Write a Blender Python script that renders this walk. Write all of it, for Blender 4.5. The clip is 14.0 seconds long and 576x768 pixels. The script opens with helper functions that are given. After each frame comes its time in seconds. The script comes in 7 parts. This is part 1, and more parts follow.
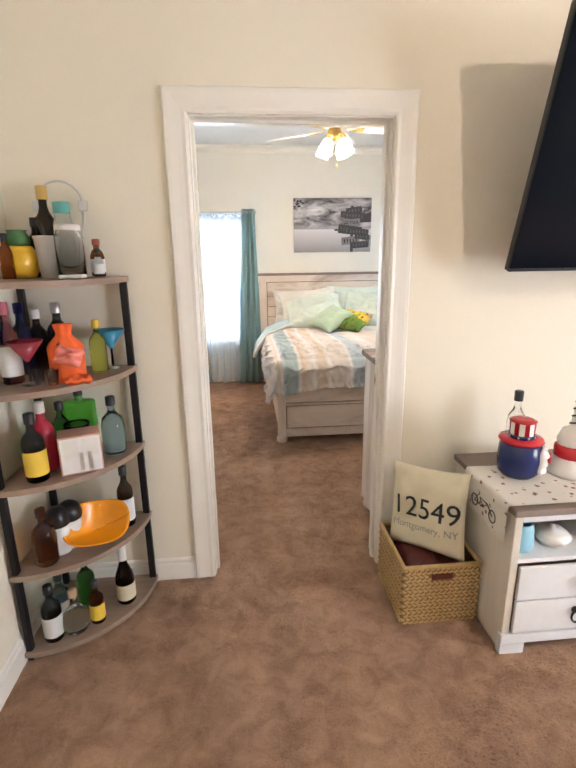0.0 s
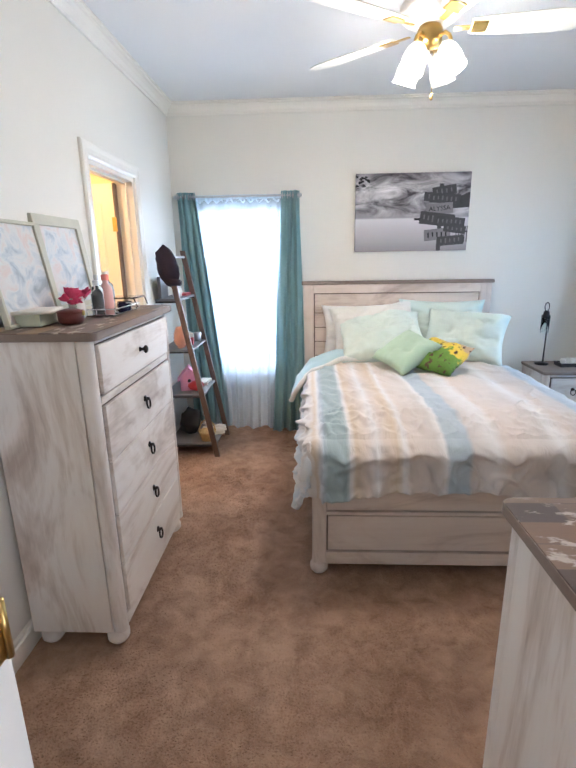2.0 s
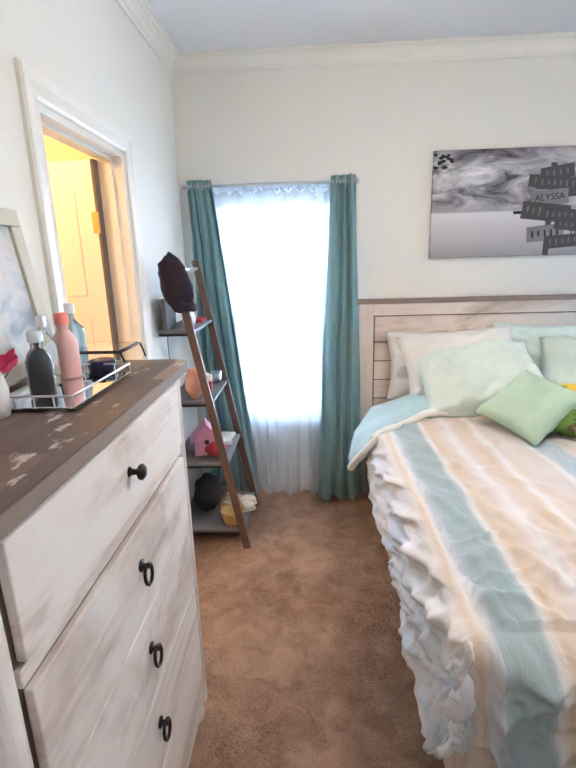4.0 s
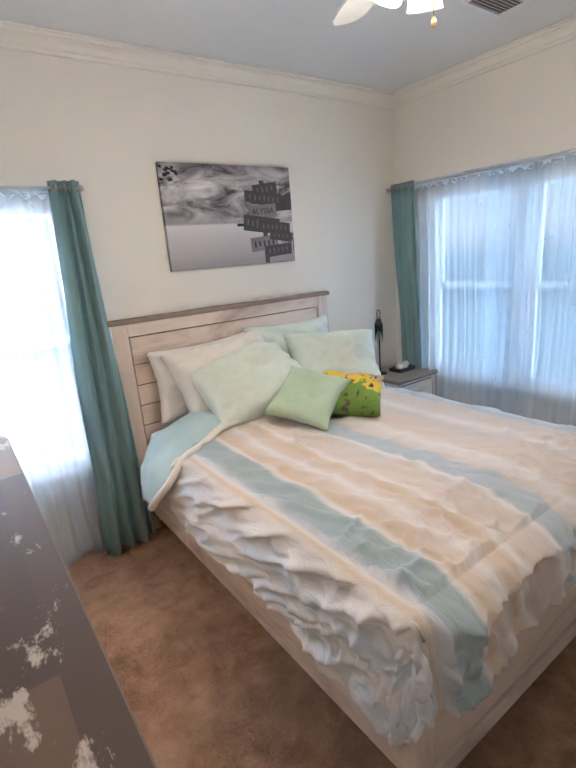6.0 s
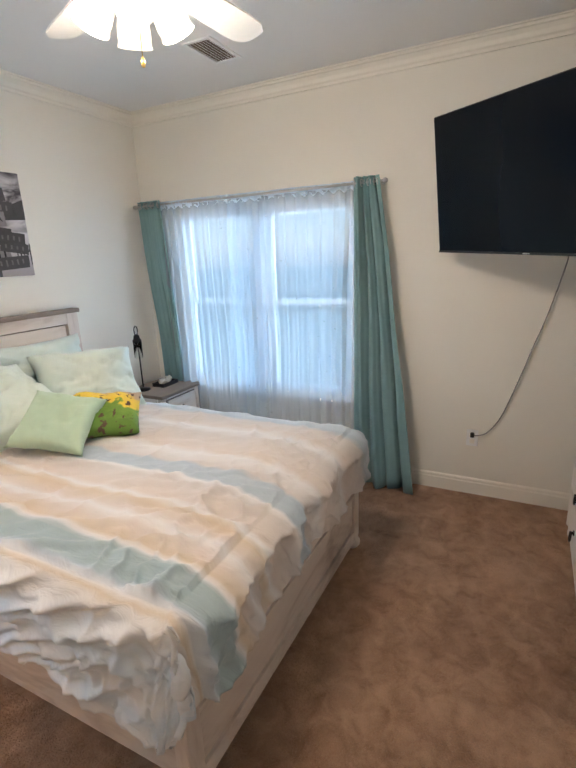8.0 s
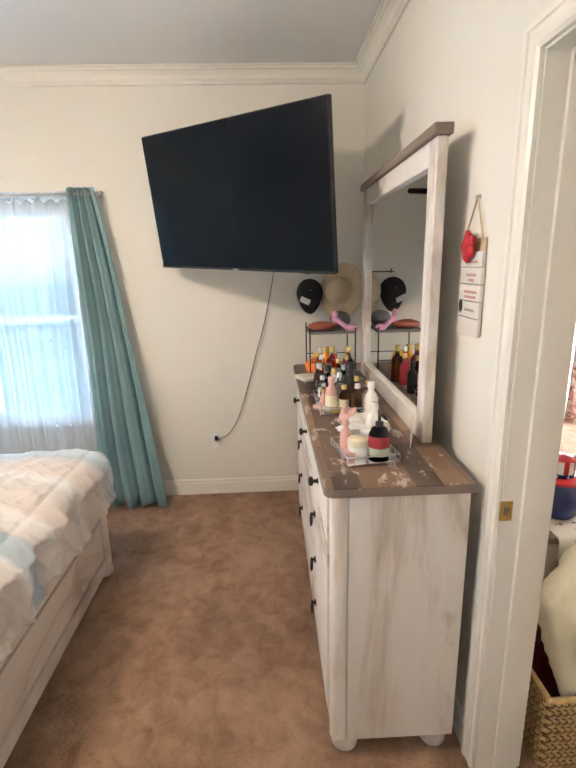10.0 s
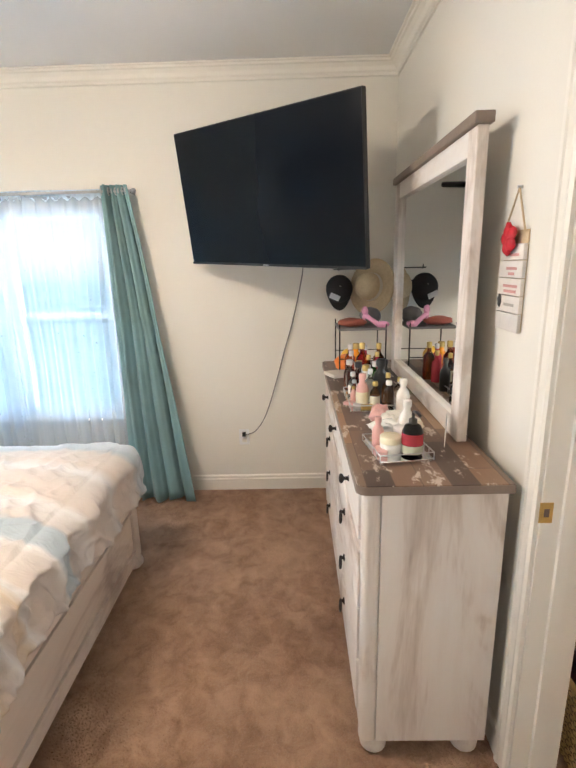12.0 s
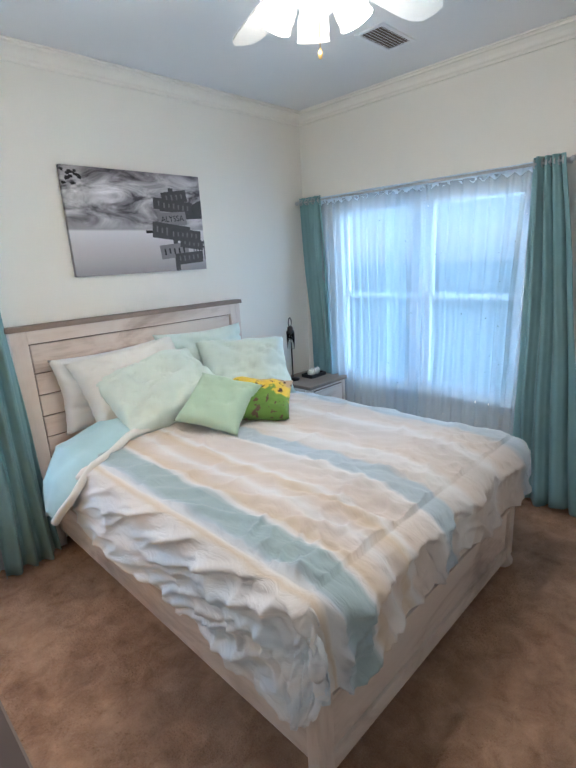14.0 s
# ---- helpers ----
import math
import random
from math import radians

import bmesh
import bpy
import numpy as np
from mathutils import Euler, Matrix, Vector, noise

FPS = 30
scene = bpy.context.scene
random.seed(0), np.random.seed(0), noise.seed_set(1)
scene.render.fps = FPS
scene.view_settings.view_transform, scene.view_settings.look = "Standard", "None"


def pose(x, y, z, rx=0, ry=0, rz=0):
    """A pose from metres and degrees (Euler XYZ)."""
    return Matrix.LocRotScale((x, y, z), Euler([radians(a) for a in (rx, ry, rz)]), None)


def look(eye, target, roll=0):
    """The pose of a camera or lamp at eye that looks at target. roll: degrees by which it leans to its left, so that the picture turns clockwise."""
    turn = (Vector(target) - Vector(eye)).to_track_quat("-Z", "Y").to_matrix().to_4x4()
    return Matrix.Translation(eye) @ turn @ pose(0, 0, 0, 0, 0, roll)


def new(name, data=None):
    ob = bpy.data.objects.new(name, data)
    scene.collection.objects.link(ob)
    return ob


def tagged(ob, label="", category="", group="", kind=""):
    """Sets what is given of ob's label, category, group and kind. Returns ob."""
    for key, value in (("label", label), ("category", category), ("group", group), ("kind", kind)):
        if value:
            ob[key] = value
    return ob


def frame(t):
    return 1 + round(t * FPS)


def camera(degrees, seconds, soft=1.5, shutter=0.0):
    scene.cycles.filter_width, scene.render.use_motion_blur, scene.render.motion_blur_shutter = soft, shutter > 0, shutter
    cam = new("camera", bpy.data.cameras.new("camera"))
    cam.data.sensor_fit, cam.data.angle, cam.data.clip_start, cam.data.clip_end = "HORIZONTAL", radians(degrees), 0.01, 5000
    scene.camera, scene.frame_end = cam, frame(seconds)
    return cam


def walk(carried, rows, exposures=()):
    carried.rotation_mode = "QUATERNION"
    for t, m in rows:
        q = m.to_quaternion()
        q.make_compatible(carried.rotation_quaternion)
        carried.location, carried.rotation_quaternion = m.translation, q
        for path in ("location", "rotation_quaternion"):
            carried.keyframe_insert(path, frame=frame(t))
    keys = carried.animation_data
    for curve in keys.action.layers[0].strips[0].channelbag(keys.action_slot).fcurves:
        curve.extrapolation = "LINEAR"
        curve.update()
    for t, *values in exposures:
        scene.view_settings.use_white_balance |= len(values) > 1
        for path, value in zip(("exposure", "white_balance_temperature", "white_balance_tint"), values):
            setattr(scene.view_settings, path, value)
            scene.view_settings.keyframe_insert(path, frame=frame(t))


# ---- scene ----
cam = camera(62.9, 14.0, soft=2.1)
PATH = [
    (0, (0.032, 2.727, 1.527), (0.206, 4.649, 1.004), -0.8),
    (0.5, (0.09, 3.175, 1.54), (0.245, 5.091, 0.986), -1.0),
    (1, (0.151, 3.593, 1.549), (0.322, 5.514, 1.016), -1.5),
    (1.5, (0.265, 4.024, 1.556), (0.237, 5.955, 1.036), -1.0),
    (2, (0.267, 4.393, 1.543), (0.178, 6.321, 1.02), -0.9),
    (2.5, (0.212, 4.734, 1.577), (0.092, 6.665, 1.072), -1.2),
    (2.7, (0.195, 4.853, 1.577), (0.027, 6.781, 1.075), -1.1),
    (4.8, (-0.255, 5.769, 1.592), (-0.123, 7.697, 1.08), -3.3),
    (5, (-0.279, 5.81, 1.612), (-0.022, 7.728, 1.106), -3.5),
    (5.5, (-0.412, 5.836, 1.645), (0.338, 7.618, 1.133), -3.5),
    (6, (-0.5, 5.795, 1.61), (0.605, 7.376, 1.085), -4.7),
    (6.5, (-0.503, 5.736, 1.637), (0.741, 7.207, 1.099), -3.9),
    (7, (-0.466, 5.697, 1.605), (0.92, 7.038, 1.075), -3.8),
    (7.5, (-0.47, 5.697, 1.615), (1.095, 6.825, 1.079), -3.1),
    (8, (-0.482, 5.665, 1.633), (1.228, 6.553, 1.104), -2.4),
    (8.5, (-0.501, 5.664, 1.629), (1.322, 6.298, 1.108), -2.1),
    (9, (-0.491, 5.624, 1.617), (1.407, 6.004, 1.112), -1.7),
    (9.2, (-0.489, 5.599, 1.616), (1.427, 5.876, 1.115), -1.6),
    (11.3, (-0.502, 5.502, 1.613), (1.41, 5.197, 1.115), -1.1),
    (11.5, (-0.497, 5.513, 1.611), (1.426, 5.286, 1.111), -1.3),
    (12, (-0.482, 5.552, 1.604), (1.454, 5.59, 1.103), -1.5),
    (12.5, (-0.475, 5.594, 1.606), (1.424, 5.964, 1.1), -1.9),
    (13, (-0.478, 5.641, 1.607), (1.318, 6.359, 1.096), -2.1),
    (13.5, (-0.472, 5.667, 1.612), (1.136, 6.737, 1.094), -2.3),
    (14, (-0.491, 5.704, 1.608), (0.869, 7.077, 1.095), -3.2),
]
walk(cam, [(t, look(eye, target, roll)) for t, eye, target, roll in PATH], [(0, 0.36, 6400, 17), (1, 0.26, 5900, 17), (1.5, 0.14, 5600, 17), (2.5, 0.12, 5650, 17), (5, 0.15, 5800, 18), (6, -0.29, 6100, 20), (8, -0.17, 6350, 18), (9, 0.27, 6550, 17), (11.5, 0.54, 6250, 17), (12.5, 0.52, 6500, 17), (13, 0.35, 6100, 16), (13.5, 0.2, 5600, 13), (14, -0.2, 5400, 12)])

# ---------------------------------------------------------------- light
world = bpy.data.worlds.new("sky")
scene.world = world
world.use_nodes = True
wn = world.node_tree
sky = wn.nodes.new("ShaderNodeTexSky")
sky.sky_type, sky.sun_disc = "NISHITA", False
sky.sun_elevation, sky.sun_rotation = radians(50), radians(200)
wn.links.new(sky.outputs[0], wn.nodes["Background"].inputs[0])
wn.nodes["Background"].inputs[1].default_value = 0.12


def area(name, eye, target, sx, sy, watts, color):
    d = bpy.data.lights.new(name, "AREA")
    d.shape, d.size, d.size_y, d.energy, d.color = "RECTANGLE", sx, sy, watts, color
    o = new(name, d)
    o.matrix_world = look(eye, target)
    return o


def bulb(name, at, watts, color, r=0.03):
    d = bpy.data.lights.new(name, "POINT")
    d.energy, d.color, d.shadow_soft_size = watts, color, r
    o = new(name, d)
    o.location = at
    return o


sun = bpy.data.lights.new("sun", "SUN")
sun.energy, sun.angle, sun.color = 1.0, radians(10), (1, 0.96, 0.9)
new("sun", sun).matrix_world = look((0, 0, 10), (-1.5, -4, 0))
area("daylight_north_window", (-0.3, 8.98, 1.25), (-0.3, 8.0, 1.2), 1.0, 1.7, 78, (0.82, 0.93, 1.0))
area("daylight_east_window", (3.05, 7.5, 1.3), (2.0, 7.5, 1.25), 1.8, 1.7, 60, (0.55, 0.80, 1.0))
area("daylight_french_door", (4.8, 1.2, 1.4), (3.0, 1.2, 1.2), 5.2, 2.6, 1500, (0.88, 0.94, 1.0))
FAN = (0.80, 6.80)
LAMP_W, LIVING_W, BATH_W = 17.0, 200.0, 36.0
bulb("living_fan_bulb", (1.75, 2.55, 2.42), LIVING_W, (1, 0.88, 0.74), 0.04)
bulb("bath_bulb", (-1.7, 6.95, 2.3), BATH_W, (1, 0.62, 0.25), 0.08)


# ---------------------------------------------------------------- materials
def material(name, base, rough=0.6, metal=0.0, vary=0.0, scale=4.0, fine=0.0, fine_scale=120.0, bump=0.0, coat=0.0, stretch=(1, 1, 1), spec=0.5):
    """A surface with variation at two scales and a fine relief, in metres of the object's own space."""
    m = bpy.data.materials.new(name)
    m.use_nodes = True
    nt = m.node_tree
    b = nt.nodes["Principled BSDF"]
    b.inputs["Base Color"].default_value = (*base, 1)
    b.inputs["Roughness"].default_value = rough
    b.inputs["Metallic"].default_value = metal
    b.inputs["Coat Weight"].default_value = coat
    b.inputs["Specular IOR Level"].default_value = spec
    if vary or fine or bump:
        co = nt.nodes.new("ShaderNodeTexCoord")
        mp = nt.nodes.new("ShaderNodeMapping")
        mp.inputs["Scale"].default_value = stretch
        nt.links.new(co.outputs["Object"], mp.inputs[0])
        n1 = noise_node(nt, mp, scale, 4)
        n2 = noise_node(nt, mp, fine_scale, 3)
        if vary or fine:
            a = math_node(nt, "MULTIPLY_ADD", n1.outputs[0], vary * 2, 1 - vary)
            c = math_node(nt, "MULTIPLY_ADD", n2.outputs[0], fine * 2, -fine)
            s = math_node(nt, "ADD", a.outputs[0], 0.0)
            nt.links.new(c.outputs[0], s.inputs[1])
            v = nt.nodes.new("ShaderNodeVectorMath")
            v.operation = "SCALE"
            v.inputs[0].default_value = base
            nt.links.new(s.outputs[0], v.inputs["Scale"])
            nt.links.new(v.outputs[0], b.inputs["Base Color"])
        if bump:
            bp = nt.nodes.new("ShaderNodeBump")
            bp.inputs["Strength"].default_value = bump
            bp.inputs["Distance"].default_value = 0.004
            nt.links.new(n2.outputs[0], bp.inputs["Height"])
            nt.links.new(bp.outputs[0], b.inputs["Normal"])
    return m


def noise_node(nt, vec, scale, detail=3, rough=0.55, dist=0.0):
    n = nt.nodes.new("ShaderNodeTexNoise")
    n.inputs["Scale"].default_value, n.inputs["Detail"].default_value = scale, detail
    n.inputs["Roughness"].default_value, n.inputs["Distortion"].default_value = rough, dist
    if vec is not None:
        nt.links.new(vec.outputs[0], n.inputs["Vector"])
    return n


def math_node(nt, op, a, b=0.0, c=0.0):
    n = nt.nodes.new("ShaderNodeMath")
    n.operation = op
    for i, v in enumerate((a, b, c)):
        if hasattr(v, "links"):
            nt.links.new(v, n.inputs[i])
        else:
            n.inputs[i].default_value = v
    return n


def ramp(nt, src, stops, kind="LINEAR"):
    r = nt.nodes.new("ShaderNodeValToRGB")
    r.color_ramp.interpolation = kind
    e = r.color_ramp.elements
    while len(e) < len(stops):
        e.new(0.5)
    for el, (p, c) in zip(e, stops):
        el.position, el.color = p, (*c, 1)
    nt.links.new(src, r.inputs[0])
    return r


def mapped(nt, kind="Object", scale=(1, 1, 1), rot=(0, 0, 0)):
    co = nt.nodes.new("ShaderNodeTexCoord")
    mp = nt.nodes.new("ShaderNodeMapping")
    mp.inputs["Scale"].default_value = scale
    mp.inputs["Rotation"].default_value = rot
    nt.links.new(co.outputs[kind], mp.inputs[0])
    return mp


def bump_to(nt, height, strength, dist=0.004):
    bp = nt.nodes.new("ShaderNodeBump")
    bp.inputs["Strength"].default_value, bp.inputs["Distance"].default_value = strength, dist
    nt.links.new(height, bp.inputs["Height"])
    nt.links.new(bp.outputs[0], nt.nodes["Principled BSDF"].inputs["Normal"])


def blank(name, rough=0.6):
    m = bpy.data.materials.new(name)
    m.use_nodes = True
    b = m.node_tree.nodes["Principled BSDF"]
    b.inputs["Roughness"].default_value = rough
    return m, m.node_tree, b


def mix_colors(nt, fac, a, b):
    x = nt.nodes.new("ShaderNodeMix")
    x.data_type = "RGBA"
    if hasattr(fac, "links"):
        nt.links.new(fac, x.inputs[0])
    else:
        x.inputs[0].default_value = fac
    for i, v in ((6, a), (7, b)):
        if hasattr(v, "links"):
            nt.links.new(v, x.inputs[i])
        else:
            x.inputs[i].default_value = (*v, 1)
    return x


def carpet_material():
    m, nt, b = blank("brown_pile_carpet", 0.95)
    b.inputs["Specular IOR Level"].default_value = 0.15
    b.inputs["Sheen Weight"].default_value = 0.1
    mp = mapped(nt)
    big = noise_node(nt, mp, 2.6, 5, 0.62, 0.4)
    mid = noise_node(nt, mp, 11.0, 4, 0.6, 0.6)
    fine = noise_node(nt, mp, 170.0, 2, 0.6)
    s = math_node(nt, "MULTIPLY_ADD", mid.outputs[0], 0.66, -0.025)
    s2 = math_node(nt, "MULTIPLY_ADD", big.outputs[0], 0.6, s.outputs[0])
    s3 = math_node(nt, "MULTIPLY_ADD", fine.outputs[0], 0.18, math_node(nt, "ADD", s2.outputs[0], 0.085).outputs[0])
    r = ramp(nt, s3.outputs[0], [(0.44, (0.125, 0.064, 0.037)), (0.64, (0.285, 0.167, 0.105)), (0.92, (0.48, 0.31, 0.205))])
    nt.links.new(r.outputs[0], b.inputs["Base Color"])
    h = math_node(nt, "MULTIPLY_ADD", mid.outputs[0], 0.7, fine.outputs[0])
    bump_to(nt, h.outputs[0], 0.6, 0.010)
    return m


PALE_WASH = ((0.79, 0.745, 0.695), (0.765, 0.705, 0.65), (0.64, 0.56, 0.495), (0.44, 0.355, 0.30))
BEIGE_WASH = ((0.70, 0.615, 0.545), (0.655, 0.56, 0.49), (0.55, 0.455, 0.39), (0.40, 0.315, 0.265))


def whitewash_material(name, along, tones=PALE_WASH):
    """White-washed wood: pale paint worn through to grey-brown along the grain."""
    m, nt, b = blank(name, 0.55)
    st = {"x": (1.2, 16, 16), "y": (16, 1.2, 16), "z": (16, 16, 1.2)}[along]
    mp = mapped(nt, scale=st)
    grain = noise_node(nt, mp, 3.2, 6, 0.72, 0.4)
    mp2 = mapped(nt, scale=tuple(1.0 if q > 2 else 0.35 for q in st))
    patch = noise_node(nt, mp2, 4.0, 4, 0.6, 1.3)
    f = math_node(nt, "MULTIPLY_ADD", patch.outputs[0], 1.35, -0.33)
    g = math_node(nt, "MULTIPLY_ADD", grain.outputs[0], 0.36, math_node(nt, "ADD", f.outputs[0], 0.09).outputs[0])
    r = ramp(nt, g.outputs[0], list(zip((0.44, 0.60, 0.72, 0.90), tones)))
    nt.links.new(r.outputs[0], b.inputs["Base Color"])
    bump_to(nt, grain.outputs[0], 0.25, 0.002)
    return m


def rustic_top_material(name, rot=0.0):
    """Reclaimed-plank print: short boards in browns with flaking white."""
    m, nt, b = blank(name, 0.42)
    mp = mapped(nt, rot=(0, 0, rot))
    br = nt.nodes.new("ShaderNodeTexBrick")
    br.inputs["Scale"].default_value = 1.0
    br.inputs["Brick Width"].default_value, br.inputs["Row Height"].default_value = 0.34, 0.078
    br.inputs["Mortar Size"].default_value = 0.0012
    br.inputs["Color1"].default_value, br.inputs["Color2"].default_value = (0, 0, 0, 1), (1, 1, 1, 1)
    br.inputs["Mortar"].default_value = (0.1, 0.1, 0.1, 1)
    br.offset = 0.37
    nt.links.new(mp.outputs[0], br.inputs["Vector"])
    tone = ramp(nt, br.outputs[0], [(0.0, (0.06, 0.042, 0.036)), (0.25, (0.17, 0.10, 0.068)), (0.45, (0.36, 0.21, 0.12)), (0.6, (0.12, 0.09, 0.078)), (0.8, (0.46, 0.30, 0.18)), (1.0, (0.50, 0.40, 0.31))])
    mp2 = mapped(nt, scale=(3, 26, 26), rot=(0, 0, rot))
    grain = noise_node(nt, mp2, 1.6, 5, 0.65, 0.4)
    dark = mix_colors(nt, math_node(nt, "MULTIPLY", grain.outputs[0], 0.38).outputs[0], tone.outputs[0], (0.07, 0.045, 0.035))
    flake = noise_node(nt, mapped(nt, scale=(1, 2.2, 1), rot=(0, 0, rot)), 6.0, 6, 0.72, 0.15)
    fr = ramp(nt, flake.outputs[0], [(0.555, (0, 0, 0)), (0.60, (1, 1, 1))])
    out = mix_colors(nt, fr.outputs[0], dark.outputs[2], (0.58, 0.50, 0.43))
    nt.links.new(out.outputs[2], b.inputs["Base Color"])
    bump_to(nt, grain.outputs[0], 0.15, 0.002)
    return m


def cloth_material(name, base, rough=0.85, weave=900.0, fold=0.15, see=0.0):
    m, nt, b = blank(name, rough)
    b.inputs["Sheen Weight"].default_value = 0.2
    mp = mapped(nt)
    n = noise_node(nt, mp, 5.0, 4)
    w = noise_node(nt, mp, weave, 1)
    s = math_node(nt, "MULTIPLY_ADD", n.outputs[0], 0.28, 0.86)
    v = nt.nodes.new("ShaderNodeVectorMath")
    v.operation = "SCALE"
    v.inputs[0].default_value = base
    nt.links.new(s.outputs[0], v.inputs["Scale"])
    nt.links.new(v.outputs[0], b.inputs["Base Color"])
    wr = noise_node(nt, mapped(nt, scale=(1, 2.2, 1), rot=(0.3, 0.2, 0.6)), 7.0, 3, 0.5, 1.4)
    rid = math_node(nt, "ABSOLUTE", math_node(nt, "SUBTRACT", wr.outputs[0], 0.5).outputs[0])
    hh = math_node(nt, "MULTIPLY_ADD", w.outputs[0], 0.03, rid.outputs[0])
    bump_to(nt, hh.outputs[0], fold * 0.45, 0.03)
    if see:
        tr = nt.nodes.new("ShaderNodeBsdfTranslucent")
        nt.links.new(v.outputs[0], tr.inputs[0])
        mx = nt.nodes.new("ShaderNodeMixShader")
        mx.inputs[0].default_value = see
        nt.links.new(b.outputs[0], mx.inputs[1])
        nt.links.new(tr.outputs[0], mx.inputs[2])
        nt.links.new(mx.outputs[0], nt.nodes["Material Output"].inputs[0])
    return m


def sheer_material(name, clear, glow=0.65):
    """Thin voile with a scatter of small grey-brown printed sprigs."""
    m, nt, b = blank(name, 0.9)
    mp = mapped(nt)
    vo = nt.nodes.new("ShaderNodeTexVoronoi")
    vo.inputs["Scale"].default_value = 14.0
    nt.links.new(mp.outputs[0], vo.inputs["Vector"])
    nz = noise_node(nt, mp, 60.0, 2)
    d = math_node(nt, "MULTIPLY_ADD", nz.outputs[0], 0.35, vo.outputs[0])
    spot = ramp(nt, d.outputs[0], [(0.19, (0.35, 0.36, 0.38)), (0.26, (0.76, 0.88, 0.99))])
    nt.links.new(spot.outputs[0], b.inputs["Base Color"])
    tl = nt.nodes.new("ShaderNodeBsdfTranslucent")
    nt.links.new(spot.outputs[0], tl.inputs[0])
    tp = nt.nodes.new("ShaderNodeBsdfTransparent")
    m1, m2 = nt.nodes.new("ShaderNodeMixShader"), nt.nodes.new("ShaderNodeMixShader")
    m1.inputs[0].default_value, m2.inputs[0].default_value = glow, clear
    nt.links.new(b.outputs[0], m1.inputs[1])
    nt.links.new(tl.outputs[0], m1.inputs[2])
    nt.links.new(m1.outputs[0], m2.inputs[1])
    nt.links.new(tp.outputs[0], m2.inputs[2])
    nt.links.new(m2.outputs[0], nt.nodes["Material Output"].inputs[0])
    return m


def duvet_material():
    """Printed stripes run from head to foot; u of the cloth crosses them, in metres."""
    m, nt, b = blank("striped_duvet_cotton", 0.85)
    b.inputs["Sheen Weight"].default_value = 0.15
    uv = nt.nodes.new("ShaderNodeUVMap")
    sep = nt.nodes.new("ShaderNodeSeparateXYZ")
    nt.links.new(uv.outputs[0], sep.inputs[0])
    wob = noise_node(nt, mapped(nt, "UV", (160, 2.5, 1)), 1.0, 3)
    u = math_node(nt, "MULTIPLY_ADD", wob.outputs[0], 0.008, math_node(nt, "SUBTRACT", sep.outputs[0], 0.004).outputs[0])
    blue, teal, white, cream, peach, gold, sand, mist = (0.41, 0.48, 0.53), (0.33, 0.41, 0.42), (0.70, 0.68, 0.665), (0.66, 0.605, 0.55), (0.63, 0.545, 0.485), (0.61, 0.495, 0.37), (0.585, 0.535, 0.50), (0.58, 0.64, 0.69)
    seq = [(0.00, white), (0.03, mist), (0.06, white), (0.10, mist), (0.14, white), (0.172, cream), (0.180, gold), (0.190, white), (0.197, blue), (0.206, teal), (0.244, teal), (0.252, white), (0.262, gold), (0.285, peach), (0.305, white),
           (0.318, peach), (0.345, gold), (0.36, white), (0.372, peach), (0.425, sand), (0.438, white), (0.446, blue), (0.485, blue), (0.495, sand), (0.54, white), (0.56, peach), (0.64, sand), (0.67, white), (0.70, peach), (0.765, sand), (0.785, blue), (0.83, mist)]
    r = ramp(nt, u.outputs[0], seq)
    v = noise_node(nt, mapped(nt, "UV", (1, 1, 1)), 3.0, 3)
    s = math_node(nt, "MULTIPLY_ADD", v.outputs[0], 0.24, 0.88)
    x = nt.nodes.new("ShaderNodeVectorMath")
    x.operation = "SCALE"
    nt.links.new(r.outputs[0], x.inputs[0])
    nt.links.new(s.outputs[0], x.inputs["Scale"])
    nt.links.new(x.outputs[0], b.inputs["Base Color"])
    cr = noise_node(nt, mapped(nt, "UV", (20, 4, 1), (0, 0, 0.4)), 1.8, 4, 0.55, 1.2)
    rd = math_node(nt, "ABSOLUTE", math_node(nt, "SUBTRACT", cr.outputs[0], 0.5).outputs[0])
    bump_to(nt, rd.outputs[0], 0.45, 0.02)
    return m


def glow_material(name, color, strength, base=(0.9, 0.9, 0.88)):
    m, nt, b = blank(name, 0.3)
    b.inputs["Base Color"].default_value = (*base, 1)
    b.inputs["Emission Color"].default_value = (*color, 1)
    b.inputs["Emission Strength"].default_value = strength
    return m


def glass_material(name, color=(1, 1, 1), rough=0.0, thin=False):
    m, nt, b = blank(name, rough)
    if thin:
        tp, gl = nt.nodes.new("ShaderNodeBsdfTransparent"), nt.nodes.new("ShaderNodeBsdfGlossy")
        tp.inputs[0].default_value = (*color, 1)
        gl.inputs["Roughness"].default_value = 0.02
        fr, mx = nt.nodes.new("ShaderNodeFresnel"), nt.nodes.new("ShaderNodeMixShader")
        fr.inputs[0].default_value = 1.4
        nt.links.new(fr.outputs[0], mx.inputs[0])
        nt.links.new(tp.outputs[0], mx.inputs[1])
        nt.links.new(gl.outputs[0], mx.inputs[2])
        nt.links.new(mx.outputs[0], nt.nodes["Material Output"].inputs[0])
    else:
        b.inputs["Base Color"].default_value = (*color, 1)
        b.inputs["Transmission Weight"].default_value = 1.0
        b.inputs["IOR"].default_value = 1.35
    return m


